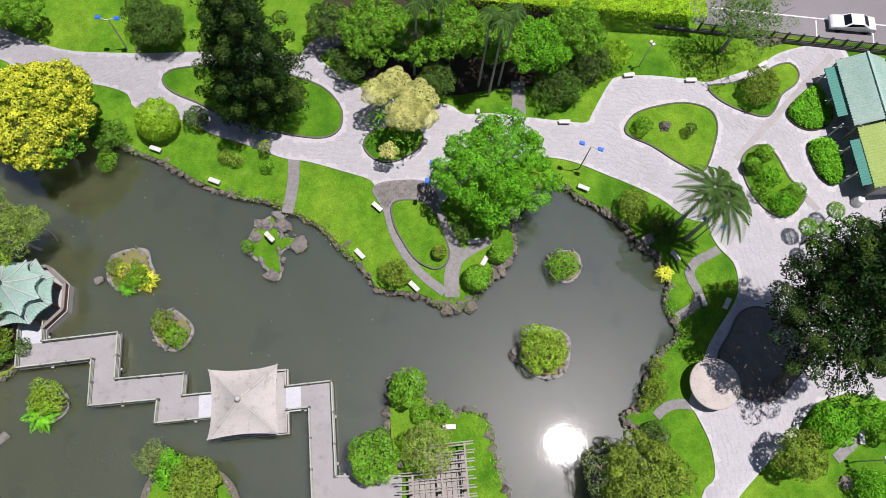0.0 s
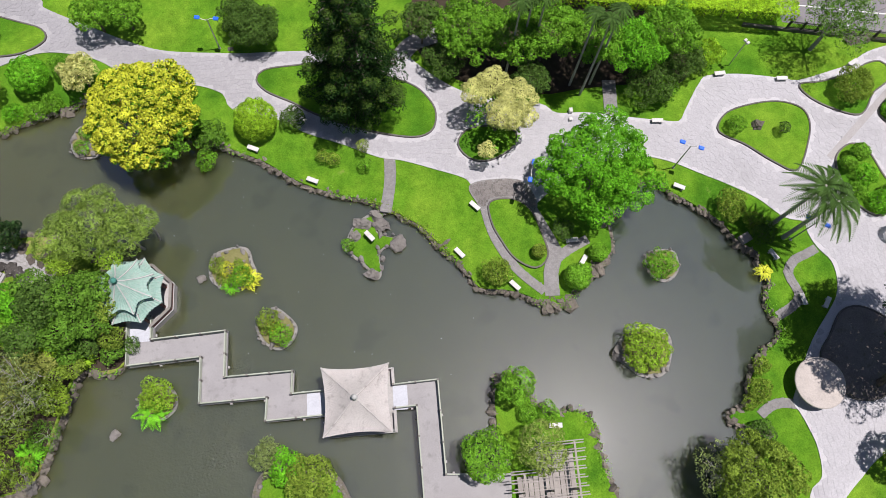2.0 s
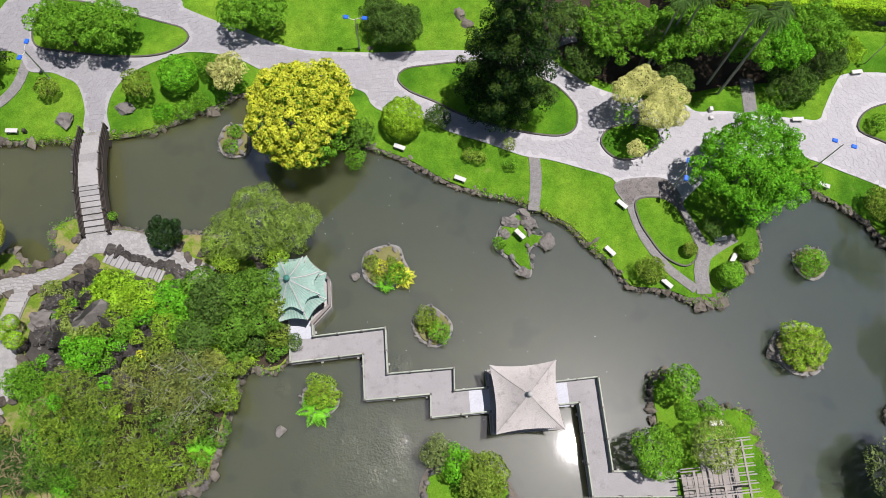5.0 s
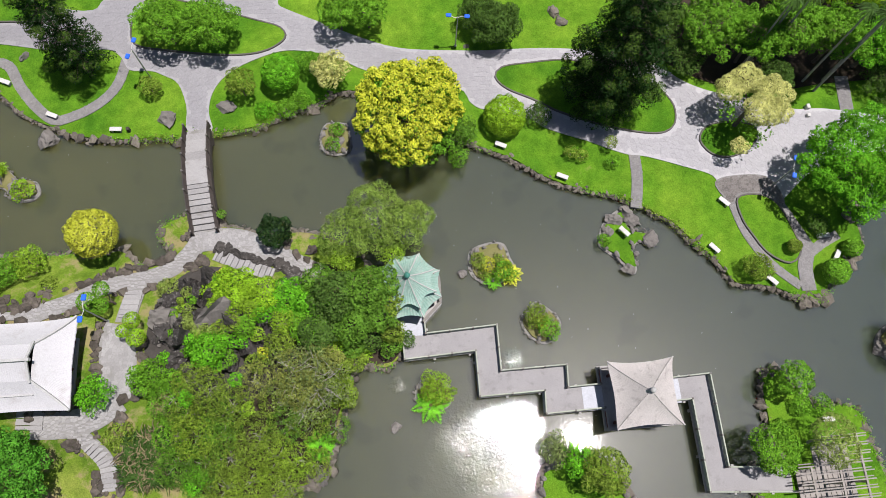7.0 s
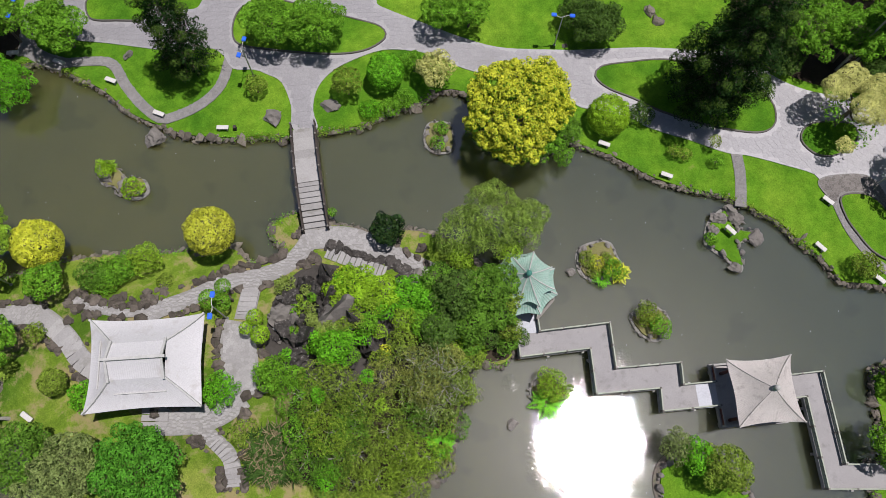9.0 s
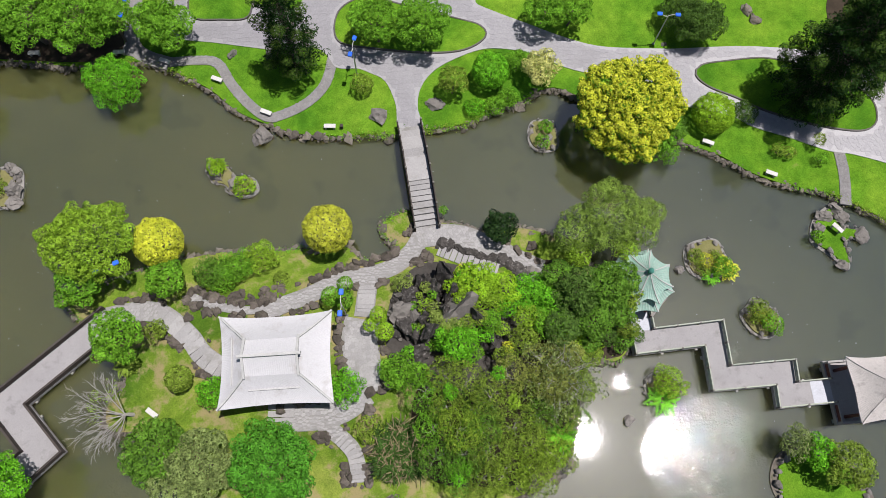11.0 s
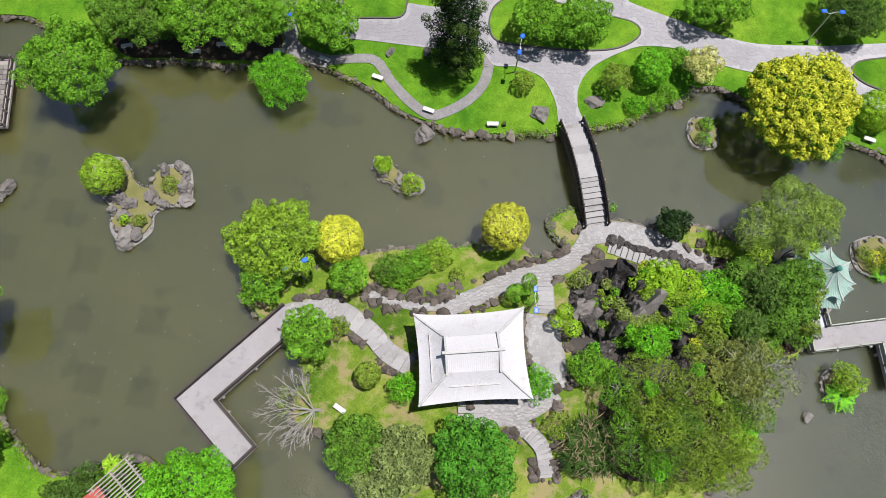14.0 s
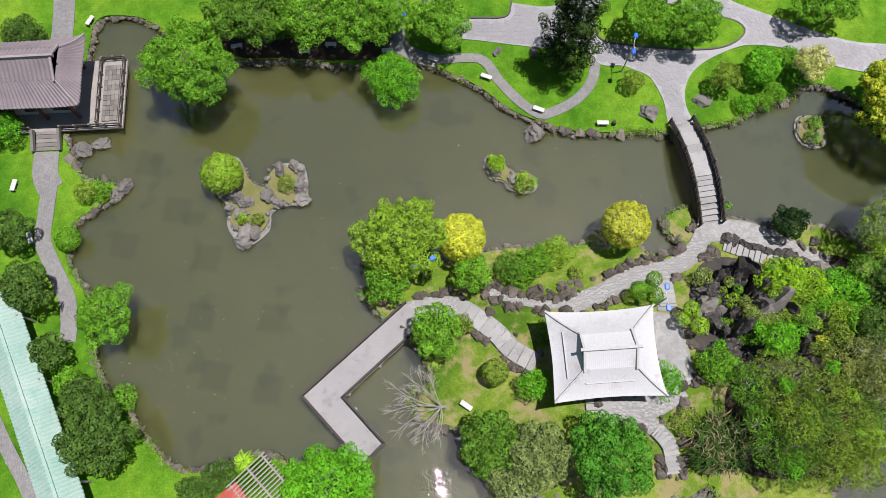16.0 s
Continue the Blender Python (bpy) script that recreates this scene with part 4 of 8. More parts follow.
CRAGS = [rock_mesh("crag", k, 1.0, 3, 0.4) for k in range(21, 27)]
# ---- shore rocks ----
ROCKS = [rock_mesh("rock", k, 0.8, 1, 0.35) for k in range(1, 13)]


def shore_rocks(name, outline, size, closed, label, material, spread=0.3, dense=0.42):
    rng = random.Random(name + label)
    items, need = [], 0.0
    pts = [Vector(p) for p in outline]
    for a, b in zip(pts, pts[1:] + (pts[:1] if closed else [])):
        need -= (b - a).length
        while need < 0:
            s = size * (0.4 + 1.1 * rng.random() ** 2.2)
            if rng.random() < 0.025:
                s *= 1.8
            d = (b - a).normalized()
            off = rng.gauss(0, spread * 0.6)
            p = a.lerp(b, rng.random()) + Vector((-d.y, d.x)) * off
            if -112 < p.x < 45 and p.y > -8:
                items.append((rng.choice(ROCKS), pose(p.x, p.y, rng.uniform(0.12, 0.5), rng.uniform(-25, 25), rng.uniform(-25, 25), rng.uniform(0, 360)) @ Matrix.Diagonal((s * rng.uniform(0.8, 1.5), s * rng.uniform(0.6, 1), s * rng.uniform(0.6, 1.0), 1))))
            need += s * dense
    return tagged(mesh_part(name, joined(name, items), material), label, "rocks", kind="stuff")


def bank_plants(outline, closed, label, pal, share, seed):
    """Low creeping plants in patches along a bank."""
    r = np.random.default_rng(seed)
    p = np.array(outline)
    q = np.roll(p, -1, axis=0) if closed else np.vstack([p[1:], p[-1:]])
    ln = np.hypot(*(q - p).T)
    s = np.concatenate([[0], np.cumsum(ln)])
    pos = []
    for c in np.arange(0, s[-1], 0.55):
        if noise.noise(Vector((c * 0.13, seed * 3.7, 0))) < 0.5 - share:
            continue
        i = min(int(np.searchsorted(s, c, "right")) - 1, len(p) - 1)
        o = p[i] + (q[i] - p[i]) * (c - s[i]) / max(ln[i], 1e-6)
        k = int(r.integers(20, 60))
        w = r.uniform(0.12, 0.26)
        u = r.normal(size=(k, 3)) * np.array([w, w, 0.12])
        pos.append(np.array([o[0], o[1], 0.55]) + u)
    pos = np.concatenate(pos)
    pos = pos[(pos[:, 1] > -8) & (pos[:, 0] > -112) & (pos[:, 0] < 45)]
    nor = r.normal(size=pos.shape) * 0.5 + np.array([0, 0, 1])
    tagged(mesh_part("bank_plants", quad_mesh("bank_plants", leaf_quads(r, pos, nor, 0.15, 0.09)), LEAVES[pal]), label, "plants", kind="stuff")


shore_rocks("shore_rocks", POND[0][:-2], 0.2, False, "brown weathered stones edging the pond bank", ROCK, 0.22, 0.27)
bank_plants(POND[0][:-2], False, "creeping green plants over the pond bank", "mid", 0.36, 1)
bank_plants(POND[0][:-2], False, "dark creeping plants over the pond bank", "olive", 0.34, 5)
for outline, word in zip(LANDS, ("pavilion island", "pergola spit")):
    shore_rocks("shore_rocks", outline, 0.26, True, "brown stones edging the " + word, ROCK, 0.25, 0.32)
    bank_plants(outline, True, "creeping green plants on the " + word, "mid", 0.42, 2)


def islet(outline, label, soil=GRASS, top=0.3, size=0.16, ledge=LEDGE):
    o = smooth(outline, True, 0.3)
    c = Vector((sum(p[0] for p in o) / len(o), sum(p[1] for p in o) / len(o)))
    i = [tuple(c + (Vector(p) - c) * (0.86 + 0.06 * noise.noise(Vector((p[0] * 1.5, p[1] * 1.5, 1))))) for p in o]
    tagged(mesh_part("islet_ledge", region("islet_ledge", [o], [], 0.0, 0.4, 1.4, level=0.13, rough=0.1), ledge), "pale stone ledge round a small pond islet", "ledge", kind="structure")
    tagged(mesh_part("islet", region("islet", [i], [], 0.0, 0.4, 0.5, level=top, rough=0.14), soil), label, "islet", kind="structure")
    shore_rocks("islet_stones", i, size, True, "weathered stones round a small pond islet", PALE_ROCK, 0.25, 2.2)


DRY = surface("dry_islet_turf", (0.13, 0.14, 0.04), (0.26, 0.24, 0.11), 0.8, 8.0, 0.95, 0.6, 0.05, spec=0.1)
for outline in (ISLET_A, ISLET_B, ISLET_D, ISLET_E, ISLET_F, ISLET_G, ISLET_H, ISLET_I):
    islet(outline, "small stony islet with plants in the pond", DRY)
islet(ISLET_C, "rocky grass islet joined to the bank by stones")
islet(ISLET_S, "islet with trees in the pond", GRASS, 0.3, 0.2, ROCK)


def low_hedge(outline, high, label, pal):
    """A clipped bed of leaves that fills an outline."""
    r = np.random.default_rng(len(outline))
    a = np.array(outline)
    n = int(np.ptp(a[:, 0]) * np.ptp(a[:, 1]) * 260)
    x, y = r.uniform(a[:, 0].min(), a[:, 0].max(), n), r.uniform(a[:, 1].min(), a[:, 1].max(), n)
    k = inside(outline, x, y)
    x, y = x[k], y[k]
    d = np.min(np.hypot(x[:, None] - a[None, :, 0], y[:, None] - a[None, :, 1]), 1)
    z = 0.75 + high * np.clip(d / 0.5, 0.15, 1) ** 0.5 + r.normal(size=len(x)) * 0.06
    nor = r.normal(size=(len(x), 3)) * 0.45 + np.array([0, 0, 1])
    ob = base("low_hedge", float(a[:, 0].mean()), float(a[:, 1].mean()), 0.6, 0, label, "hedge")
    pos = np.stack([x - a[:, 0].mean(), y - a[:, 1].mean(), z - 0.6], 1)
    return ob, quad_mesh("foliage", leaf_quads(r, pos, nor, 0.2, 0.13)), pal


for outline in (smooth(BED_HEDGE_A), smooth(BED_HEDGE_B)):
    ob, me, pal = low_hedge(outline, 0.75, "bright green clipped hedge filling a kerbed bed", "bright")
    mesh_part("foliage", me, LEAVES[pal], ob)

# ---- bridges ----
def railing(ob, line, z, post_gap, tall, material, post=0.11, rails=(0.3, 0.58), thick=0.075, heads=None, profile=None):
    """Posts and rails along a line; profile(s) lifts them along a humped bridge."""
    lift = profile or (lambda p: 0.0)
    pm = None
    for a, b in zip(line, line[1:]):
        a, b = Vector(a), Vector(b)
        n = max(1, round((b - a).length / post_gap))
        for k in range(n + (1 if b == Vector(line[-1]) else 0)):
            p = a.lerp(b, k / n)
            if pm is None:
                bm = bmesh.new()
                box(bm, -post / 2, -post / 2, -0.05, post / 2, post / 2, tall, 0.012)
                pm = bpy.data.meshes.new("post")
                bm.to_mesh(pm)
                bm.free()
                pm.materials.append(heads or material)
            o = new("post", pm)
            o.parent = ob
            o.matrix_basis = pose(p.x, p.y, z + lift(p), 0, 0, math.degrees(math.atan2(b.y - a.y, b.x - a.x)))
            if k < n:
                q = a.lerp(b, (k + 1) / n)
                for h in rails:
                    bm = bmesh.new()
                    beam(bm, (p.x, p.y, z + h + lift(p)), (q.x, q.y, z + h + lift(q)), thick)
                    part("rail", bm, material, ob)


def prism(outline, z0, z1, bm=None):
    bm = bm or bmesh.new()
    top = [bm.verts.new((x, y, z1)) for x, y in outline]
    low = [bm.verts.new((x, y, z0)) for x, y in outline]
    n = len(outline)
    f = bm.faces.new(top)
    if f.normal.z < 0 or sum(outline[i][0] * outline[(i + 1) % n][1] - outline[(i + 1) % n][0] * outline[i][1] for i in range(n)) < 0:
        f.normal_flip()
    for i in range(n):
        bm.faces.new((top[i], low[i], low[(i + 1) % n], top[(i + 1) % n]))
    bm.faces.new(low)
    bmesh.ops.recalc_face_normals(bm, faces=bm.faces)
    return bm


PEBBLE = surface("washed_pebble_deck", (0.27, 0.262, 0.262), (0.36, 0.352, 0.35), 0.5, 16.0, 0.9, 0.5, 0.01, stain=(0.22, 0.215, 0.21))


def zigzag_bridge(line, width, label, rail_material, deck_z=0.95, skip=()):
    ob = base("zigzag_bridge", 0, 0, 0, 0, label, "footbridge")
    out = ribbon(line, width, False)
    part("deck", prism(out, deck_z - 0.28, deck_z), PEBBLE, ob)
    n = len(line)
    left, right = out[:n], out[n:][::-1]
    inner = ribbon(line, width - 0.16, False)
    for side in (inner[:n], inner[n:][::-1]):
        railing(ob, side, deck_z, 2.0, 0.66, rail_material, 0.15, (0.2, 0.4, 0.6), 0.095 if rail_material is GREEN_PAINT else 0.15, heads=PALE_ROCK if rail_material is GREEN_PAINT else None)
    for a, b in zip(line, line[1:]):
        a, b = Vector(a), Vector(b)
        k = max(1, int((b - a).length / 2.4))
        s = Vector((-(b - a).y, (b - a).x)).normalized() * (width / 2 + 0.12)
        for i in range(k):
            p = a.lerp(b, (i + 0.5) / k)
            bm = bmesh.new()
            beam(bm, (*(p - s), deck_z - 0.34), (*(p + s), deck_z - 0.34), 0.18, 0.16)
            beam(bm, (*(p - s * 0.7), deck_z - 0.34), (*(p - s * 0.7), -1.5), 0.2)
            beam(bm, (*(p + s * 0.7), deck_z - 0.34), (*(p + s * 0.7), -1.5), 0.2)
            part("pile_frame", bm, CONCRETE, ob)
    return ob


bridge = zigzag_bridge(ZIGZAG_EAST_A, 1.95, "grey zigzag footbridge with green bamboo-style railings over the pond", GREEN_PAINT)
bm = bmesh.new()
box(bm, -33.4, 12.7, 0.9, -31.55, 14.55, 0.964)
part("pale_slab", bm, PALE_SLAB, bridge, "smooth bluish white slab")
bm = bmesh.new()
box(bm, -19.95, 6.1, 0.9, -18.4, 7.9, 0.964)
part("pale_slab", bm, PALE_SLAB, bridge, "smooth bluish white slab")
bridge = zigzag_bridge(ZIGZAG_EAST_B, 1.9, "grey footbridge with green railings from the square pavilion", GREEN_PAINT)
bm = bmesh.new()
box(bm, -13.5, 6.2, 0.9, -12.4, 8.0, 0.964)
part("pale_slab", bm, PALE_SLAB, bridge, "smooth bluish white slab")
zigzag_bridge(ZIGZAG_WEST, 2.35, "grey angled footbridge with dark timber railings", DARK_WOOD)


def arched_bridge():
    a, b = Vector(ARCH[0]), Vector(ARCH[1])
    d = (b - a).normalized()
    s = Vector((-d.y, d.x))
    L = (b - a).length
    ob = base("arched_bridge", 0, 0, 0, 0, "humped stone footbridge with steps and dark railings", "footbridge")

    def hump(t):
        return 0.72 + 1.25 * math.sin(math.pi * min(max(t, 0), 1)) ** 0.8

    # treads: long landings in the north and the middle, short steps in the south
    cuts = [0, 0.05, 0.13, 0.20, 0.27, 0.36, 0.60, 0.64, 0.69, 0.74, 0.79, 0.85, 0.90, 0.95, 1.0]
    for t0, t1 in zip(cuts, cuts[1:]):
        z = hump((t0 + t1) / 2)
        bm = bmesh.new()
        p, q = a + d * L * t0, a + d * (L * t1 - 0.02)
        prism([tuple(p - s * 0.92), tuple(q - s * 0.92), tuple(q + s * 0.92), tuple(p + s * 0.92)], z - 0.3, z, bm)
        part("tread", bm, COBBLE, ob)
    for sg in (-1, 1):
        bm = bmesh.new()
        last = None
        for k in range(21):
            t = k / 20
            p = a + d * L * t + s * sg * 1.0
            under = -0.4 + 1.7 * math.sin(math.pi * t) ** 0.7 if 0.12 < t < 0.88 else -1.2
            ring = [bm.verts.new((*(p + s * sg * o), z)) for o, z in ((-0.07, hump(t) + 0.1), (0.07, hump(t) + 0.1), (0.07, under), (-0.07, under))]
            if last:
                for i in range(4):
                    bm.faces.new((last[i], last[(i + 1) % 4], ring[(i + 1) % 4], ring[i]))
            else:
                bm.faces.new(ring)
            last = ring
        bm.faces.new(last)
        bmesh.ops.recalc_face_normals(bm, faces=bm.faces)
        part("side_wall", bm, DARK_WOOD, ob, "dark weathered parapet wall")
        line = [tuple(a + d * L * (k / 6 * 1.06 - 0.03) + s * sg * 1.0) for k in range(7)]
        railing(ob, line, 0.0, 9.0, 0.9, DARK_WOOD, 0.14, (0.3, 0.56, 0.82), 0.09, profile=lambda p: hump((Vector((p.x, p.y)) - a).dot(d) / L))
        for k in range(7):
            p = a + d * L * (k / 6 * 1.06 - 0.03) + s * sg * 1.0
            bm = bmesh.new()
            bmesh.ops.create_uvsphere(bm, u_segments=8, v_segments=6, radius=0.1)
            bmesh.ops.translate(bm, verts=bm.verts, vec=(p.x, p.y, hump(k / 6 * 1.06 - 0.03) + 0.95))
            part("post_knob", bm, PALE_ROCK, ob, "pale round post top", True)


arched_bridge()


# ---- roofs and pavilions ----
def slope(r0, r1, e0, e1, sag, lift, rib=0.3, amp=0.02, rows=14, bow=0.0):
    """A roof slope from a ridge line to an eave line, hollow and ribbed down its fall, with raised eave corners."""
    r0, r1, e0, e1 = Vector(r0), Vector(r1), Vector(e0), Vector(e1)
    n = max(4, int((e1 - e0).length / rib) * 2)
    bm = bmesh.new()
    grid = []
    for j in range(rows + 1):
        v = j / rows
        row = []
        for i in range(n + 1):
            u = i / n
            c = abs(2 * u - 1)
            p = r0.lerp(r1, u).lerp(e0.lerp(e1, u).lerp(r0.lerp(r1, u), bow * (1 - c ** 2)), v)
            p.z += -sag * 4 * v * (1 - v) * (0.6 + 0.4 * v) + lift * c ** 4 * v * v + (amp if i % 2 else -amp) * min(1, v * 4)
            row.append(bm.verts.new(p))
        grid.append(row)
    for j in range(rows):
        for i in range(n):
            bm.faces.new((grid[j][i], grid[j + 1][i], grid[j + 1][i + 1], grid[j][i + 1]))
    under = bmesh.ops.duplicate(bm, geom=bm.verts[:] + bm.edges[:] + bm.faces[:])["geom"]
    bmesh.ops.translate(bm, verts=[g for g in under if isinstance(g, bmesh.types.BMVert)], vec=(0, 0, -0.09))
    bmesh.ops.reverse_faces(bm, faces=[g for g in under if isinstance(g, bmesh.types.BMFace)])
    return bm


def hip_line(a, b, sag, lift, w=0.13, up=0.06, rows=12):
    """A ridge that follows the hollow of the roof from a down to b."""
    bm = bmesh.new()
    a, b = Vector(a), Vector(b)
    pts = []
    for k in range(rows + 1):
        v = k / rows
        p = a.lerp(b, v)
        p.z += -sag * 4 * v * (1 - v) * (0.6 + 0.4 * v) + lift * v * v + up
        pts.append(p)
    s = (b - a).cross(Vector((0, 0, 1))).normalized() * w / 2
    last = None
    for p in pts:
        ring = [bm.verts.new(p + s * i + Vector((0, 0, j * w / 2))) for i, j in ((-1, -1), (1, -1), (0.7, 1), (-0.7, 1))]
        if last:
            for i in range(4):
                bm.faces.new((last[i], last[(i + 1) % 4], ring[(i + 1) % 4], ring[i]))
        else:
            bm.faces.new(ring)
        last = ring
    bm.faces.new(last)
    bmesh.ops.recalc_face_normals(bm, faces=bm.faces)
    return bm


def square_pavilion():
    cx, cy, hw = -16.05, 6.85, 2.45
    ob = base("square_pavilion", cx, cy, 0, 0.5, "square open pavilion with a beige upswept pyramid roof on the bridge", "pavilion")
    bm = bmesh.new()
    box(bm, -2.5, -2.3, 0.5, 2.75, 2.55, 0.93, 0.02)
    part("platform", bm, CONCRETE, ob)
    for x in (-2.2, 2.2):
        for y in (-2.0, 2.0):
            bm = bmesh.new()
            box(bm, x - 0.15, y - 0.15, -1.5, x + 0.15, y + 0.15, 0.5)
            part("pile", bm, CONCRETE, ob)
    for x in (-1.75, 1.75):
        for y in (-1.75, 1.75):
            bm = bmesh.new()
            tube(bm, (x, y, 0.9), (x, y, 3.75), 0.13, 0.13, 10)
            part("column", bm, RED_WOOD, ob)
    E = [(-hw, hw, 3.6), (hw, hw, 3.6), (hw, -hw, 3.6), (-hw, -hw, 3.6)]
    top = (0, 0, 5.45)
    for i in range(4):
        a, b = E[i], E[(i + 1) % 4]
        ta, tb = (a[0] * 0.03, a[1] * 0.03, 5.45), (b[0] * 0.03, b[1] * 0.03, 5.45)
        mid = [(a[0] + b[0]) / 2 * 0.93, (a[1] + b[1]) / 2 * 0.93]
        part("roof_slope", slope(ta, tb, a, b, 0.22, 0.42, 0.16, 0.005, 14, 0.09), BEIGE_TILE, ob)
        part("hip_ridge", hip_line(top, a, 0.22, 0.38, 0.12, 0.03), BEIGE_TILE, ob)
        bm = bmesh.new()
        beam(bm, (a[0] * 0.74, a[1] * 0.74, 3.62), (b[0] * 0.74, b[1] * 0.74, 3.62), 0.14, 0.3)
        part("lintel", bm, RED_WOOD, ob)
    bm = bmesh.new()
    lathe(bm, [(0.2, 5.35), (0.22, 5.5), (0.1, 5.58), (0.2, 5.72), (0.21, 5.82), (0.12, 5.95), (0.02, 6.0)], 12)
    part("finial", bm, RIDGE_GREY, ob, "grey ball finial", True)
    # bench rails round the platform, open to both bridges
    for y in (-2.15, 2.4):
        bm = bmesh.new()
        beam(bm, (-2.35, y, 1.45), (2.6, y, 1.45), 0.12, 0.1)
        part("handrail", bm, CONCRETE, ob, "pale handrail")
        bm = bmesh.new()
        beam(bm, (-2.35, y, 1.15), (2.6, y, 1.15), 0.05, 0.42)
        part("seat_panel", bm, RED_WOOD, ob)
        for x in (-2.35, -1.1, 0.15, 1.4, 2.6):
            bm = bmesh.new()
            box(bm, x - 0.07, y - 0.07, 0.93, x + 0.07, y + 0.07, 1.55, 0.01)
            part("rail_post", bm, CONCRETE, ob)
    for x in (-2.35, 2.6):
        for y0, y1 in ((-2.15, -0.85), (1.2, 2.4)):
            bm = bmesh.new()
            beam(bm, (x, y0, 1.45), (x, y1, 1.45), 0.12, 0.1)
            part("handrail", bm, CONCRETE, ob)
            bm = bmesh.new()
            beam(bm, (x, y0, 1.15), (x, y1, 1.15), 0.05, 0.42)
            part("seat_panel", bm, RED_WOOD, ob)


square_pavilion()


def octagon_pavilion():
    ob = base("octagon_pavilion", -32.7, 16.15, 0, 22.5, "octagonal pavilion with a two-tier jade green roof at the water's edge", "pavilion")
    ang = [2 * math.pi * k / 8 for k in range(8)]

    def ring(r, z):
        return [(r * math.cos(a), r * math.sin(a), z) for a in ang]

    bm = bmesh.new()
    lathe(bm, [(2.7, -1.2), (2.74, 0.6), (2.78, 0.9), (2.6, 0.93)], 8)
    part("platform", bm, CONCRETE, ob)
    low, neck, up = ring(2.72, 3.1), ring(1.75, 3.8), ring(2.3, 4.1)
    outer = ring(2.68, 1.55)
    for k in range(8):
        j = (k + 1) % 8
        part("lower_roof_slope", slope(neck[k], neck[j], low[k], low[j], 0.08, 0.2, 0.24, 0.025, 8, 0.22), JADE_TILE, ob)
        part("upper_roof_slope", slope((up[k][0] * 0.03, up[k][1] * 0.03, 5.9), (up[j][0] * 0.03, up[j][1] * 0.03, 5.9), up[k], up[j], 0.3, 0.22, 0.24, 0.015, 12, 0.2), JADE_TILE, ob)
        part("hip_ridge", hip_line((0, 0, 5.9), up[k], 0.3, 0.22, 0.1, 0.03), RIDGE_GREY, ob, "pale weathered ridge")
        part("lower_ridge", hip_line(neck[k], low[k], 0.08, 0.2, 0.1, 0.03), RIDGE_GREY, ob)
        bm = bmesh.new()
        tube(bm, (low[k][0] * 0.76, low[k][1] * 0.76, 0.9), (low[k][0] * 0.76, low[k][1] * 0.76, 3.5), 0.12, 0.12, 10)
        part("column", bm, RED_WOOD, ob)
        bm = bmesh.new()
        beam(bm, (neck[k][0], neck[k][1], 3.82), (neck[j][0], neck[j][1], 3.82), 0.08, 0.5)
        part("frieze", bm, JADE_TILE, ob)
        if k != 5:
            bm = bmesh.new()
            beam(bm, outer[k], outer[j], 0.22, 0.1)
            part("seat_rail", bm, PALE_ROCK, ob, "pale seat rail")
            bm = bmesh.new()
            beam(bm, (*outer[k][:2], 1.2), (*outer[j][:2], 1.2), 0.06, 0.55)
            part("seat_panel", bm, RED_WOOD, ob)
    bm = bmesh.new()
    lathe(bm, [(0.16, 5.8), (0.2, 5.95), (0.12, 6.02), (0.22, 6.12), (0.22, 6.24), (0.1, 6.36), (0.02, 6.48)], 12)
    part("finial", bm, TEAL_TIN, ob, "teal gourd finial", True)


octagon_pavilion()


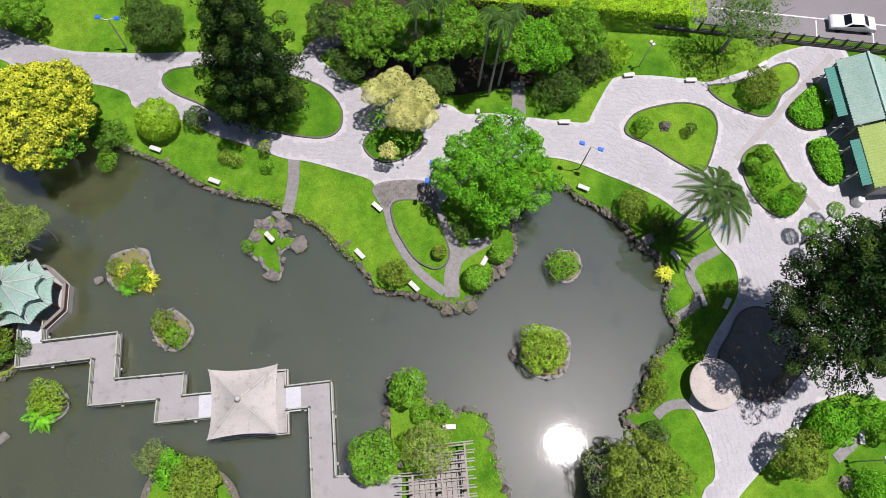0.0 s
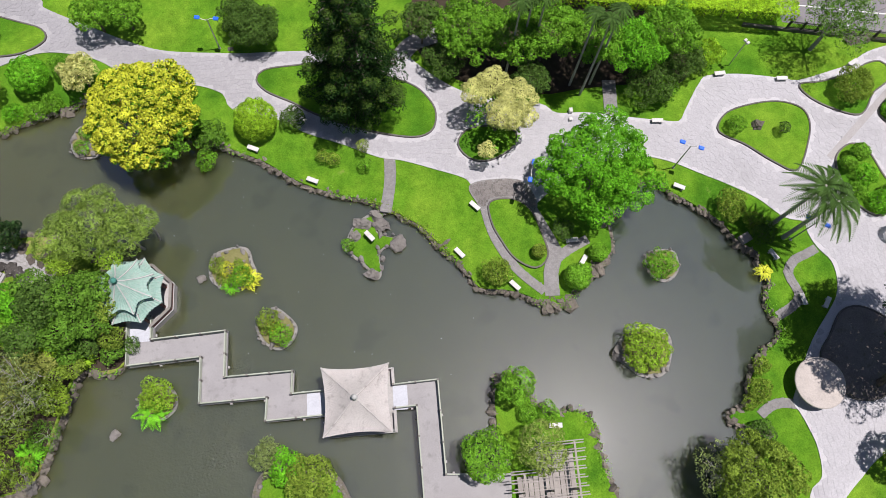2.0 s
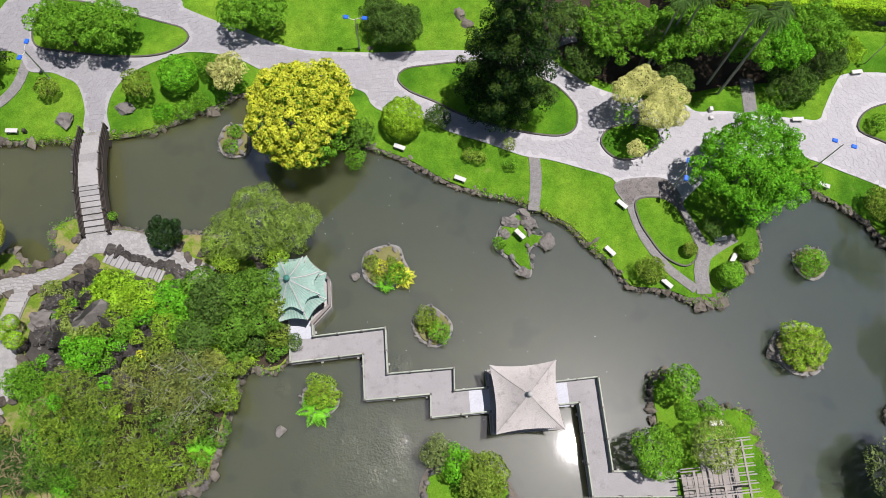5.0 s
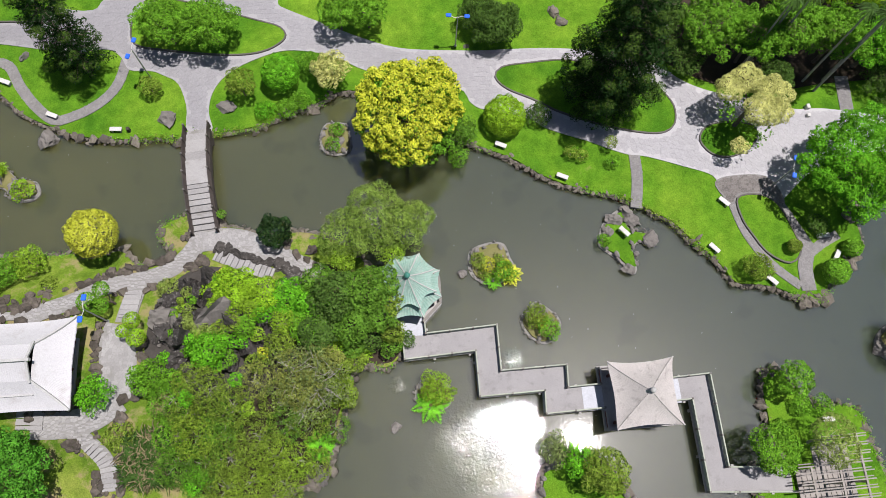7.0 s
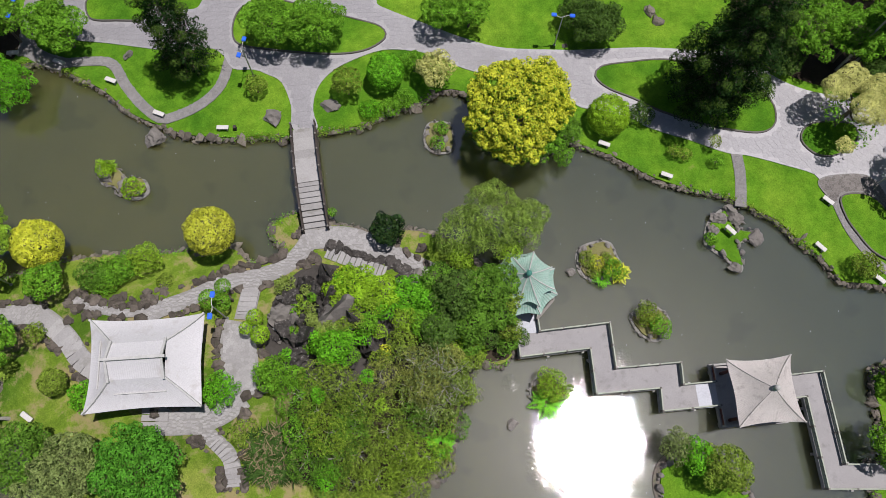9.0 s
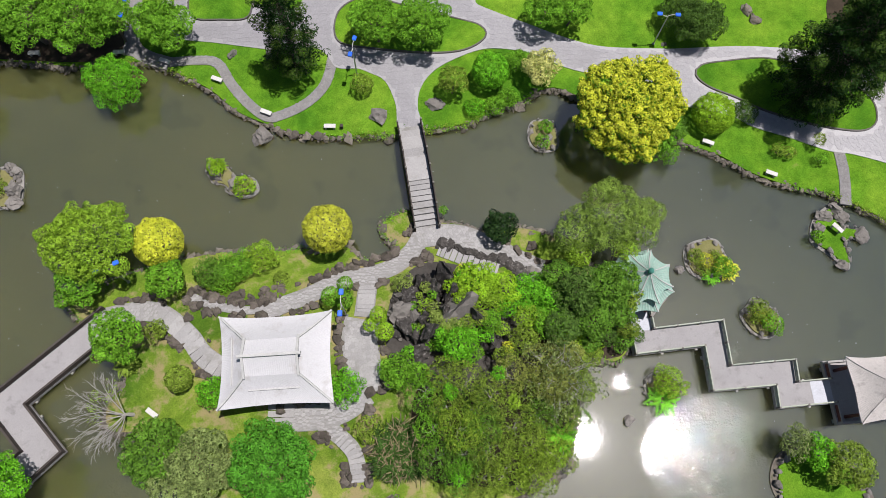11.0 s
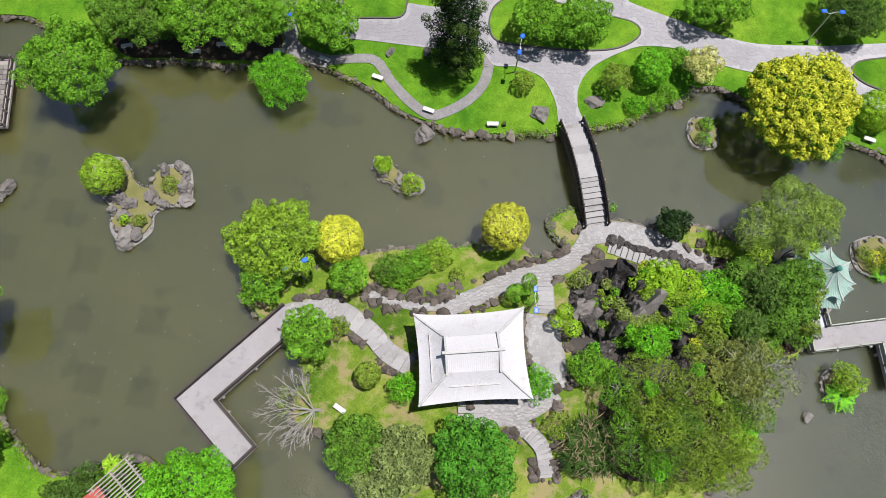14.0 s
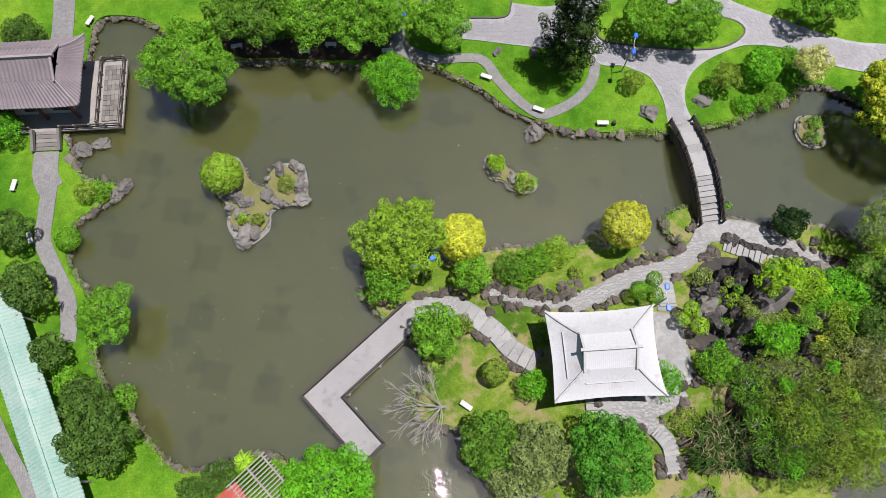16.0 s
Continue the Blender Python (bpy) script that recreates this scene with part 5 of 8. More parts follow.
def hip_gable(ob, x0, x1, y0, y1, eave, ridge, rx0, rx1, gy, gz, roof, ridges, sag, lift, rib, amp, names=True):
    """A hip-and-gable roof: ridge from rx0 to rx1, gables down to gz at gy either side of the ridge."""
    cy = (y0 + y1) / 2
    for sg, y in ((1, y1), (-1, y0)):
        g = cy + sg * gy
        a, b = ((rx0, cy, ridge), (rx1, cy, ridge)) if sg < 0 else ((rx1, cy, ridge), (rx0, cy, ridge))
        c, d = ((rx0, g, gz), (rx1, g, gz)) if sg < 0 else ((rx1, g, gz), (rx0, g, gz))
        e, f = ((x0, y, eave), (x1, y, eave)) if sg < 0 else ((x1, y, eave), (x0, y, eave))
        part("upper_roof_slope", slope(a, b, c, d, 0.03, 0.0, rib, amp, 6), roof, ob)
        part("lower_roof_slope", slope(c, d, e, f, sag, lift, rib, amp, 10, 0.1), roof, ob)
    for sg, x, rx in ((1, x1, rx1), (-1, x0, rx0)):
        a, b = (rx, cy - gy, gz), (rx, cy + gy, gz)
        e, f = (x, y0, eave), (x, y1, eave)
        if sg < 0:
            a, b, e, f = b, a, f, e
        part("end_roof_slope", slope(a, b, e, f, sag, lift, rib, amp, 10, 0.1), roof, ob)
        bm = bmesh.new()
        v = [bm.verts.new(p) for p in ((rx, cy - gy, gz - 0.05), (rx, cy + gy, gz - 0.05), (rx, cy, ridge))]
        bm.faces.new(v if sg > 0 else v[::-1])
        bmesh.ops.solidify(bm, geom=bm.faces[:], thickness=0.1)
        part("gable", bm, roof, ob)
        for s2, y in ((1, y1), (-1, y0)):
            part("hip_ridge", hip_line((rx, cy + s2 * gy, gz), (x, y, eave), sag, lift, 0.17, 0.05), ridges, ob)
            bm = bmesh.new()
            beam(bm, (rx, cy, ridge + 0.04), (rx, cy + s2 * (gy + 0.15), gz + 0.06), 0.16, 0.14)
            part("verge_ridge", bm, ridges, ob)
    bm = bmesh.new()
    beam(bm, (rx0 - 0.3, cy, ridge + 0.12), (rx1 + 0.3, cy, ridge + 0.12), 0.2, 0.3)
    part("main_ridge", bm, ridges, ob, "weathered grey-green ridge")


def white_pavilion():
    g = height(-60, 11.5)
    ob = base("white_pavilion", 0, 0, 0, 0, "open pavilion with a white hip-and-gable roof on the island", "pavilion")
    hip_gable(ob, -64.05, -56.05, 8.3, 14.85, 5.2, 7.55, -61.95, -58.25, 1.25, 6.75, WHITE_TILE, RIDGE_GREY, 0.16, 0.4, 0.14, 0.004)
    # thin grey bars across the lower slopes, added for a step line's shadow
    for a, b in (((-63.0, 9.9, 5.95), (-63.0, 13.2, 5.95)), ((-61.8, 9.45, 6.05), (-58.3, 9.45, 6.05))):
        bm = bmesh.new()
        beam(bm, a, b, 0.07, 0.1)
        part("slope_band", bm, RIDGE_GREY, ob)
    bm = bmesh.new()
    box(bm, -62.9, 9.3, g - 0.6, -57.2, 13.9, g + 0.22, 0.03)
    part("platform", bm, CONCRETE, ob)
    for x in (-62.6, -60.05, -57.5):
        for y in (9.6, 11.6, 13.6):
            if (x, y) != (-60.05, 11.6):
                bm = bmesh.new()
                tube(bm, (x, y, g + 0.2), (x, y, 5.9), 0.15, 0.15, 10)
                part("column", bm, RED_WOOD, ob)
    for y in (9.6, 13.6):
        bm = bmesh.new()
        beam(bm, (-62.7, y, 5.3), (-57.4, y, 5.3), 0.16, 0.3)
        part("lintel", bm, DARK_WOOD, ob)


white_pavilion()


def lake_hall():
    ob = base("lake_hall", 0, 0, 0, 0, "waterside hall with a mauve-grey tiled hip-and-gable roof and stone terrace", "hall")
    hip_gable(ob, -112.0, -99.4, 34.15, 40.75, 4.2, 6.7, -110.0, -100.9, 1.5, 5.7, SLATE_TILE, MAUVE_RIDGE, 0.14, 0.5, 0.34, 0.045)
    bm = bmesh.new()
    box(bm, -112.2, 33.9, 0.82, -97.35, 40.55, 1.05, 0.02)
    part("terrace", bm, GREY_WOOD, ob, "grey stone terrace")
    bm = bmesh.new()
    box(bm, -112.0, 34.5, -1.2, -98.6, 40.2, 0.82)
    part("plinth", bm, ROCK, ob)
    bm = bmesh.new()
    box(bm, -111, 35.6, 1.05, -101.4, 39.4, 4.3)
    part("wall", bm, WHITE_PAINT, ob)
    for x in (-110.6, -108.3, -106, -103.7, -101.0):
        for y in (35.1, 39.9):
            bm = bmesh.new()
            tube(bm, (x, y, 1.0), (x, y, 4.5), 0.16, 0.16, 10)
            part("column", bm, RED_WOOD, ob)
    for x in (-109.2, -106.9, -104.6, -102.3):
        bm = bmesh.new()
        box(bm, x - 0.7, 35.55, 1.6, x + 0.7, 35.598, 3.3)
        part("window", bm, DARK_WOOD, ob, "dark lattice window")
    bm = bmesh.new()
    for i in range(4):
        for j in range(11):
            box(bm, -99.15 + i * 0.33, 34.55 + j * 0.49, 1.05, -98.84 + i * 0.33, 35.01 + j * 0.49, 1.2)
    o = part("terrace_paving", bm, PALE_ROCK, ob, "pale stone slabs of the terrace")
    o["kind"] = "stuff"
    line = [(-112, 34.0), (-104.9, 34.0)]
    railing(ob, line, 1.05, 1.3, 0.75, DARK_WOOD, 0.13, (0.3, 0.66), 0.08, PALE_ROCK)
    railing(ob, [(-102.4, 34.0), (-97.45, 34.0), (-97.45, 40.45), (-99.3, 40.45)], 1.05, 1.2, 0.75, DARK_WOOD, 0.14, (0.3, 0.66), 0.09, PALE_ROCK)
    railing(ob, [(-99.4, 34.3), (-99.4, 40.3)], 1.05, 1.2, 0.75, DARK_WOOD, 0.14, (0.3, 0.66), 0.09, PALE_ROCK)
    for k in range(5):
        bm = bmesh.new()
        box(bm, -104.6, 32.3 + k * 0.34, 0.3, -102.7, 33.95, 0.72 + k * 0.08, 0.01)
        part("step", bm, PALE_ROCK, ob)
    for x in (-104.75, -102.55):
        bm = bmesh.new()
        beam(bm, (x, 32.2, 0.85), (x, 33.95, 1.4), 0.22, 0.4)
        part("stair_wall", bm, PALE_ROCK, ob)


lake_hall()


def ridge_roof(ob, a, b, half, eave, ridge, material, rib=0.22, amp=0.035, posts=2.5, post_material=GREY_WOOD):
    """A corrugated gable roof on posts along the line a to b."""
    a, b = Vector(a), Vector(b)
    d = (b - a).normalized()
    s = Vector((-d.y, d.x)) * half
    for sg in (1, -1):
        q = s * sg
        part("roof_sheet", slope((*(a if sg > 0 else b), ridge), (*(b if sg > 0 else a), ridge), (*((a if sg > 0 else b) + q * -1), eave), (*((b if sg > 0 else a) + q * -1), eave), 0.02, 0.0, rib, amp, 5), material, ob)
    bm = bmesh.new()
    beam(bm, (*a, ridge + 0.04), (*b, ridge + 0.04), 0.22, 0.12)
    part("ridge_cap", bm, material, ob)
    n = int((b - a).length / posts)
    for k in range(n + 1):
        for sg in (1, -1):
            p = a.lerp(b, k / n) + s * sg * 0.8
            bm = bmesh.new()
            beam(bm, (*p, 0.4), (*p, eave + 0.15), 0.14)
            part("post", bm, post_material, ob)


corridor = base("covered_corridor", 0, 0, 0, 0, "long covered walkway with a corrugated jade green roof", "walkway")
ridge_roof(corridor, (-105.4, 19.6), (-94.8, -5.0), 1.5, 3.15, 3.7, GREEN_TIN, 0.3, 0.06)
park_house = base("park_house", 0, 0, 0, 0, "low park building with corrugated green and lime roofs", "building")
ridge_roof(park_house, (37.2, 26.3), (37.2, 32.75), 2.25, 3.5, 4.6, GREEN_TIN, 0.26, 0.055)
ridge_roof(park_house, (37.3, 20.6), (37.3, 26.2), 2.0, 3.3, 4.3, LIME_TIN, 0.26, 0.055)
for y0, y1, x0, x1 in ((27.5, 32.3, 34.15, 35.15), (21.0, 25.2, 34.6, 35.5)):
    part("awning", slope((x1, y1, 3.3), (x1, y0, 3.3), (x0, y1, 2.9), (x0, y0, 2.9), 0.0, 0.0, 0.25, 0.02, 3), TEAL_TIN, park_house, "teal corrugated awning")
bm = bmesh.new()
box(bm, 36.4, 20.9, 0.4, 38.8, 32.5, 3.4)
part("wall", bm, CONCRETE, park_house)
for y in (22.2, 24.6, 26.8, 29.5, 32.0):
    for x in (34.4,):
        bm = bmesh.new()
        beam(bm, (x, y, 0.5), (x, y, 2.95), 0.09)
        beam(bm, (x - 0.5, y, 2.2), (x + 0.9, y, 2.35), 0.06)
        part("awning_post", bm, WHITE_PAINT, park_house)
bm = bmesh.new()
lathe(bm, [(0.45, 0.0), (0.5, 0.05), (0.46, 0.5), (0.34, 0.85), (0.3, 0.9)], 14)
o = tagged(part("white_drum", bm, WHITE_PAINT), "white drum on the paving beside the park building", "barrel")
o.matrix_basis = pose(35.2, 20.3, 0.68)

shelter = base("round_shelter", 19.2, 5.8, -0.15, 0, "round concrete mushroom shelter with a disc roof", "shelter")
bm = bmesh.new()
lathe(bm, [(0.5, 1.75), (1.9, 1.9), (1.98, 1.95), (1.98, 2.05), (1.9, 2.1), (1.0, 2.2), (0.05, 2.24)], 40)
part("disc_roof", bm, surface("shelter_concrete", (0.42, 0.38, 0.34), (0.56, 0.51, 0.46), 0.6, 10.0, 0.9, 0.4, 0.015, stain=(0.36, 0.33, 0.30)), shelter, "weathered beige concrete disc", True)
bm = bmesh.new()
lathe(bm, [(0.5, 0.6), (0.32, 0.9), (0.28, 1.3), (0.5, 1.8)], 16)
part("stem", bm, CONCRETE, shelter)

# ---- pergolas ----
pergola = base("pergola", 0, 0, 0, 0, "open grey timber pergola over the lawn spit", "pergola")
for x in (-4.4, -2.3, -0.5):
    bm = bmesh.new()
    beam(bm, (x, -3.0, 2.5), (x, 2.9 if x > -3 else 0.9, 2.5), 0.14, 0.16)
    part("main_beam", bm, GREY_WOOD, pergola)
    for y in (-2.6, -0.4, 2.4):
        if not (x < -3 and y > 1):
            bm = bmesh.new()
            beam(bm, (x, y, 0.4), (x, y, 2.5), 0.15)
            part("post", bm, GREY_WOOD, pergola)
for k in range(10):
    y = -2.7 + k * 0.6
    x0 = -5.4 if y < 0.9 else -3.2
    bm = bmesh.new()
    beam(bm, (x0, y, 2.63), (0.15, y + 0.1, 2.63), 0.09, 0.12)
    part("slat", bm, GREY_WOOD, pergola)
    bm = bmesh.new()
    beam(bm, (x0 + 0.2 * math.sin(k * 2.1), y + 0.2, 2.66), (0.1 + 0.15 * math.sin(k), y + 0.28, 2.66), 0.07, 0.1)
    part("slat", bm, GREY_WOOD, pergola)
for k in range(11):
    bm = bmesh.new()
    box(bm, -4.7 + k * 0.4, -3.2, 0.5, -4.34 + k * 0.4, 2.3 if k > 3 else 0.7, 0.72 + 0.004 * (k % 3), 0.01)
    part("deck_board", bm, GREY_WOOD, pergola)
pergola = base("pergola", -85.0, 4.3, 0.6, 40, "open pale timber pergola beside a red-roofed kiosk", "pergola")
for k in range(12):
    bm = bmesh.new()
    beam(bm, (-1.9, -1.5 + k * 0.27, 2.55), (1.6, -1.5 + k * 0.27, 2.55), 0.08, 0.1)
    part("slat", bm, GREY_WOOD, pergola)
for x in (-1.6, 0.0, 1.3):
    bm = bmesh.new()
    beam(bm, (x, -1.7, 2.42), (x, 1.5, 2.42), 0.13, 0.14)
    part("main_beam", bm, GREY_WOOD, pergola)
    for y in (-1.4, 1.2):
        bm = bmesh.new()
        beam(bm, (x, y, -0.2), (x, y, 2.4), 0.14)
        part("post", bm, GREY_WOOD, pergola)
kiosk = base("kiosk", -87.1, 2.9, 0.6, 35, "small kiosk with a red pyramid roof", "kiosk")
E = [(-1.2, 1.2, 2.2), (1.2, 1.2, 2.2), (1.2, -1.2, 2.2), (-1.2, -1.2, 2.2)]
for i in range(4):
    a, b = E[i], E[(i + 1) % 4]
    part("roof_slope", slope((0, 0, 3.3), (0, 0, 3.3), a, b, 0.05, 0.1, 0.2, 0.01, 6), RED_TILE, kiosk)
    part("hip_ridge", hip_line((0, 0, 3.3), a, 0.05, 0.1, 0.07), RED_TILE, kiosk)
    bm = bmesh.new()
    beam(bm, (a[0] * 0.8, a[1] * 0.8, -0.1), (a[0] * 0.8, a[1] * 0.8, 2.3), 0.12)
    part("post", bm, WHITE_PAINT, kiosk)

# ---- road, fence and car ----
ROAD = [(24.5, 39.0), (120, 21.5), (120, 60), (24.5, 60)]
tagged(mesh_part("road", region("road", [ROAD], [], 0.03, 0, 0.1), ASPHALT), "grey asphalt road with white parking lines", "road", kind="structure")


def strip_mark(a, b, w):
    a, b = Vector(a), Vector(b)
    s = Vector((-(b - a).y, (b - a).x)).normalized() * w / 2
    tagged(part("road_marking", prism([tuple(a - s), tuple(b - s), tuple(b + s), tuple(a + s)], 0.62, 0.635), ROAD_PAINT), "white painted parking line", "road marking", kind="structure")


strip_mark((26.5, 40.75), (60, 35.2), 0.13)
for k in range(5):
    q = Vector((31.0 + k * 5.35, 39.75 - k * 0.87))
    strip_mark(q - Vector((0.02, 0.02)), q + Vector((-0.38, -1.85)), 0.12)
DRAIN = surface("drain_strip_stone", (0.31, 0.295, 0.285), (0.40, 0.385, 0.372), 0.6, 8.0, 0.9, 0.4, 0.01)
for a, b in (((36.9, 35.0), (25.5, 25.0)), ((28.9, 24.2), (31.7, 19.8))):
    a, b = Vector(a), Vector(b)
    q = Vector((-(b - a).y, (b - a).x)).normalized() * 0.3
    tagged(part("drain_strip", prism([tuple(a - q), tuple(b - q), tuple(b + q), tuple(a + q)], 0.6, 0.694), DRAIN), "brownish worn strip of drain slabs across the paving", "pavement", kind="structure")
fence = base("iron_fence", 0, 0, 0, 0, "black iron railing fence along the road", "fence")
fa, fd = Vector((24.5, 38.1)), Vector((17.6, -3.2)).normalized()
bm = bmesh.new()
beam(bm, (*(fa - fd * 4), 0.75), (*(fa + fd * 26), 0.75), 0.25, 0.4)
part("plinth", bm, KERB, fence)
for k in range(15):
    p = fa + fd * (k * 1.35)
    bm = bmesh.new()
    beam(bm, (*p, 0.6), (*p, 2.1), 0.14)
    part("post", bm, IRON, fence)
    q = fa + fd * ((k + 1) * 1.35)
    bm = bmesh.new()
    for z in (1.15, 1.9):
        beam(bm, (*p, z), (*q, z), 0.06)
    for j in range(1, 8):
        m = p.lerp(q, j / 8)
        beam(bm, (*m, 1.0), (*m, 2.0), 0.03)
    part("panel", bm, IRON, fence)


def car():
    ob = base("car", 39.35, 38.0, 0.63, -8, "white saloon car parked at the roadside", "car")
    ob.matrix_basis = ob.matrix_basis @ Matrix.Diagonal((0.96, 0.84, 0.9, 1.0))
    prof = [(-2.25, 0.45), (-2.22, 0.72), (-1.9, 0.86), (-1.05, 0.92), (-0.45, 1.36), (0.75, 1.38), (1.45, 0.98), (2.1, 0.92), (2.25, 0.75), (2.25, 0.4)]
    bm = bmesh.new()
    rows = []
    for y, k in ((-0.86, 0.9), (-0.84, 1.0), (-0.6, 1.03), (0, 1.05), (0.6, 1.03), (0.84, 1.0), (0.86, 0.9)):
        rows.append([bm.verts.new((x, y * (0.86 if z > 1.1 else 1.0), 0.28 + (z - 0.28) * (k if z > 0.6 else 1))) for x, z in prof])
    for r, s in zip(rows, rows[1:]):
        for i in range(len(prof) - 1):
            bm.faces.new((r[i], s[i], s[i + 1], r[i + 1]))
        bm.faces.new((r[-1], s[-1], s[0], r[0]))
    bm.faces.new(rows[0]), bm.faces.new(rows[-1][::-1])
    bmesh.ops.recalc_face_normals(bm, faces=bm.faces)
    body = part("body", bm, WHITE_GLOSS, ob, "white painted body", True)
    for name, pts in (("windscreen", ((-1.0, -0.68, 0.99), (-1.0, 0.68, 0.99), (-0.5, 0.6, 1.42), (-0.5, -0.6, 1.42))), ("rear_window", ((1.38, 0.66, 1.06), (1.38, -0.66, 1.06), (0.82, -0.58, 1.43), (0.82, 0.58, 1.43)))):
        bm = bmesh.new()
        bm.faces.new([bm.verts.new(p) for p in pts])
        bmesh.ops.solidify(bm, geom=bm.faces[:], thickness=-0.04)
        part(name, bm, GLASS_DARK, body, "dark tinted glass")
    for y in (-0.79, 0.79):
        bm = bmesh.new()
        s = 1 if y > 0 else -1
        bm.faces.new([bm.verts.new(p) for p in ((-0.85, y + s * 0.03, 1.0), (1.2, y + s * 0.03, 1.0), (0.7, y - s * 0.06, 1.34), (-0.42, y - s * 0.06, 1.34))])
        bmesh.ops.solidify(bm, geom=bm.faces[:], thickness=0.03)
        part("side_window", bm, GLASS_DARK, body)
        for x in (-1.4, 1.35):
            bm = bmesh.new()
            tube(bm, (x, y - 0.09, 0.3), (x, y + 0.09, 0.3), 0.31, 0.31, 18)
            part("wheel", bm, RUBBER, ob)
    for y in (-0.6, 0.6):
        bm = bmesh.new()
        box(bm, -2.27, y - 0.17, 0.62, -2.15, y + 0.17, 0.74, 0.02)
        part("headlight", bm, PALE_SLAB, body)
        bm = bmesh.new()
        box(bm, 2.14, y - 0.16, 0.68, 2.27, y + 0.16, 0.8, 0.02)
        part("tail_light", bm, RED_TILE, body)


car()

# ---- benches, lamps, drains ----
def bench_thing():
    ob = base("bench", 0, 0, -50, 0, "small backless concrete bench with a white slab seat", "bench", "park benches")
    bm = bmesh.new()
    box(bm, -0.5, -0.19, 0.34, 0.5, 0.19, 0.43, 0.02)
    part("seat", bm, WHITE_PAINT, ob)
    for x in (-0.34, 0.34):
        bm = bmesh.new()
        box(bm, x - 0.07, -0.15, -0.1, x + 0.07, 0.15, 0.34, 0.01)
        part("leg", bm, CONCRETE, ob)
    return ob


BENCH = bench_thing()
FIRST = [True]


def bench(x, y, turn):
    m = pose(x, y, height(x, y), 0, 0, turn)
    if FIRST[0]:
        BENCH.matrix_basis, FIRST[0] = m, False
    else:
        copy_thing(BENCH, m)


bench(-24.1, 28.6, -25), bench(-19.2, 25.4, -25), bench(-8.8, 34.8, -28), bench(-5.9, 22.3, -47), bench(-7.5, 18.3, -50), bench(-3.3, 15.3, -48), bench(1.8, 18.8, 4)
bench(2.5, 17.0, 55), bench(11.6, 23.0, -27), bench(18.4, 16.5, -60), bench(20.0, 12.6, -82), bench(21.9, 12.2, 55), bench(10.8, 29.3, -3), bench(17.3, 33.7, 3), bench(22.9, 32.9, -2)
bench(29.9, 34.2, 28), bench(-1.4, 4.2, -3), bench(30.3, 1.0, 80), bench(-56.4, 31.95, -4), bench(-61.8, 33.6, -25), bench(-66.05, 37.05, -25), bench(-14.7, 20.2, -50)
bench(-70.6, 39.1, -25), bench(-87.9, 41.4, 8), bench(-81.9, 40.5, 0), bench(-79.6, 41.1, -3), bench(-74.6, 40.2, 0), bench(-101.0, 44.8, 62), bench(-106.0, 29.2, 80), bench(-104.2, 24.5, -72)
bench(-70.0, 8.9, -38)


def lamp_thing():
    ob = base("street_lamp", 0, 0, 0, 0, "steel park lamp with two bright blue lamp covers", "street lamp", "park lamps")
    bm = bmesh.new()
    lathe(bm, [(0.13, -0.1), (0.13, 0.05), (0.06, 0.12), (0.055, 2.0), (0.04, 4.05), (0.02, 4.2)], 10)
    part("pole", bm, STEEL, ob)
    for s in (1, -1):
        bm = bmesh.new()
        tube(bm, (0, 0, 4.05), (s * 0.6, 0, 4.3), 0.03, 0.025, 6, 0.06, 4)
        part("arm", bm, WHITE_PAINT, ob, "white curved arm")
        bm = bmesh.new()
        box(bm, min(s * 0.55, s * 1.0), -0.17, 4.25, max(s * 0.55, s * 1.0), 0.17, 4.42, 0.05)
        part("lamp_cover", bm, BLUE, ob, "bright blue lamp cover")
    return ob


LAMP = lamp_thing()
LAMP.matrix_basis = pose(-27.15, 38.75, 0.6, 0, 0, -7)
for x, y, turn in ((11.55, 24.9, -24), (20.3, 17.8, -30), (-53.95, 37.05, 75), (-55.3, 15.1, 85), (-1.6, 23.4, 72), (-72.8, 41.8, 80), (-72.6, 19.3, 20)):
    copy_thing(LAMP, pose(x, y, height(x, y), 0, 0, turn))


def floodlight(x, y, turn):
    ob = base("floodlight", x, y, height(x, y), turn, "thin steel pole with a small white floodlight", "floodlight")
    bm = bmesh.new()
    tube(bm, (0, 0, -0.1), (0, 0, 3.6), 0.05, 0.035, 8)
    part("pole", bm, STEEL, ob)
    for s in (-0.16, 0.16):
        bm = bmesh.new()
        box(bm, -0.14, s - 0.11, 3.5, 0.16, s + 0.11, 3.72, 0.03)
        part("lamp_head", bm, WHITE_PAINT, ob)


floodlight(29.6, -0.7, 0), floodlight(18.5, 34.7, 30)


def ground_box(x, y, w, d, h, material, name, label, category, turn=0):
    bm = bmesh.new()
    box(bm, -w / 2, -d / 2, -0.1, w / 2, d / 2, h, 0.015)
    if name == "drain_cover":
        for k in range(6):
            box(bm, -w / 2 + 0.05, -d / 2 + 0.06 + k * d / 6.5, h, w / 2 - 0.05, -d / 2 + 0.1 + k * d / 6.5, h + 0.02)
    o = tagged(part(name, bm, material), label, category)
    o.matrix_basis = pose(x, y, height(x, y), 0, 0, turn)
    return o


ground_box(-26.2, 38.6, 0.5, 0.35, 0.06, KERB, "drain_cover", "square stone drain cover in the lawn", "drain")
ground_box(16.4, 18.1, 0.9, 0.75, 0.35, GREY_WOOD, "pump_box", "grey metal pump box at the pond edge", "utility box", 25)
ground_box(3.3, 30.7, 0.3, 0.4, 0.5, WHITE_PAINT, "bollard_box", "small white box on the path", "utility box")
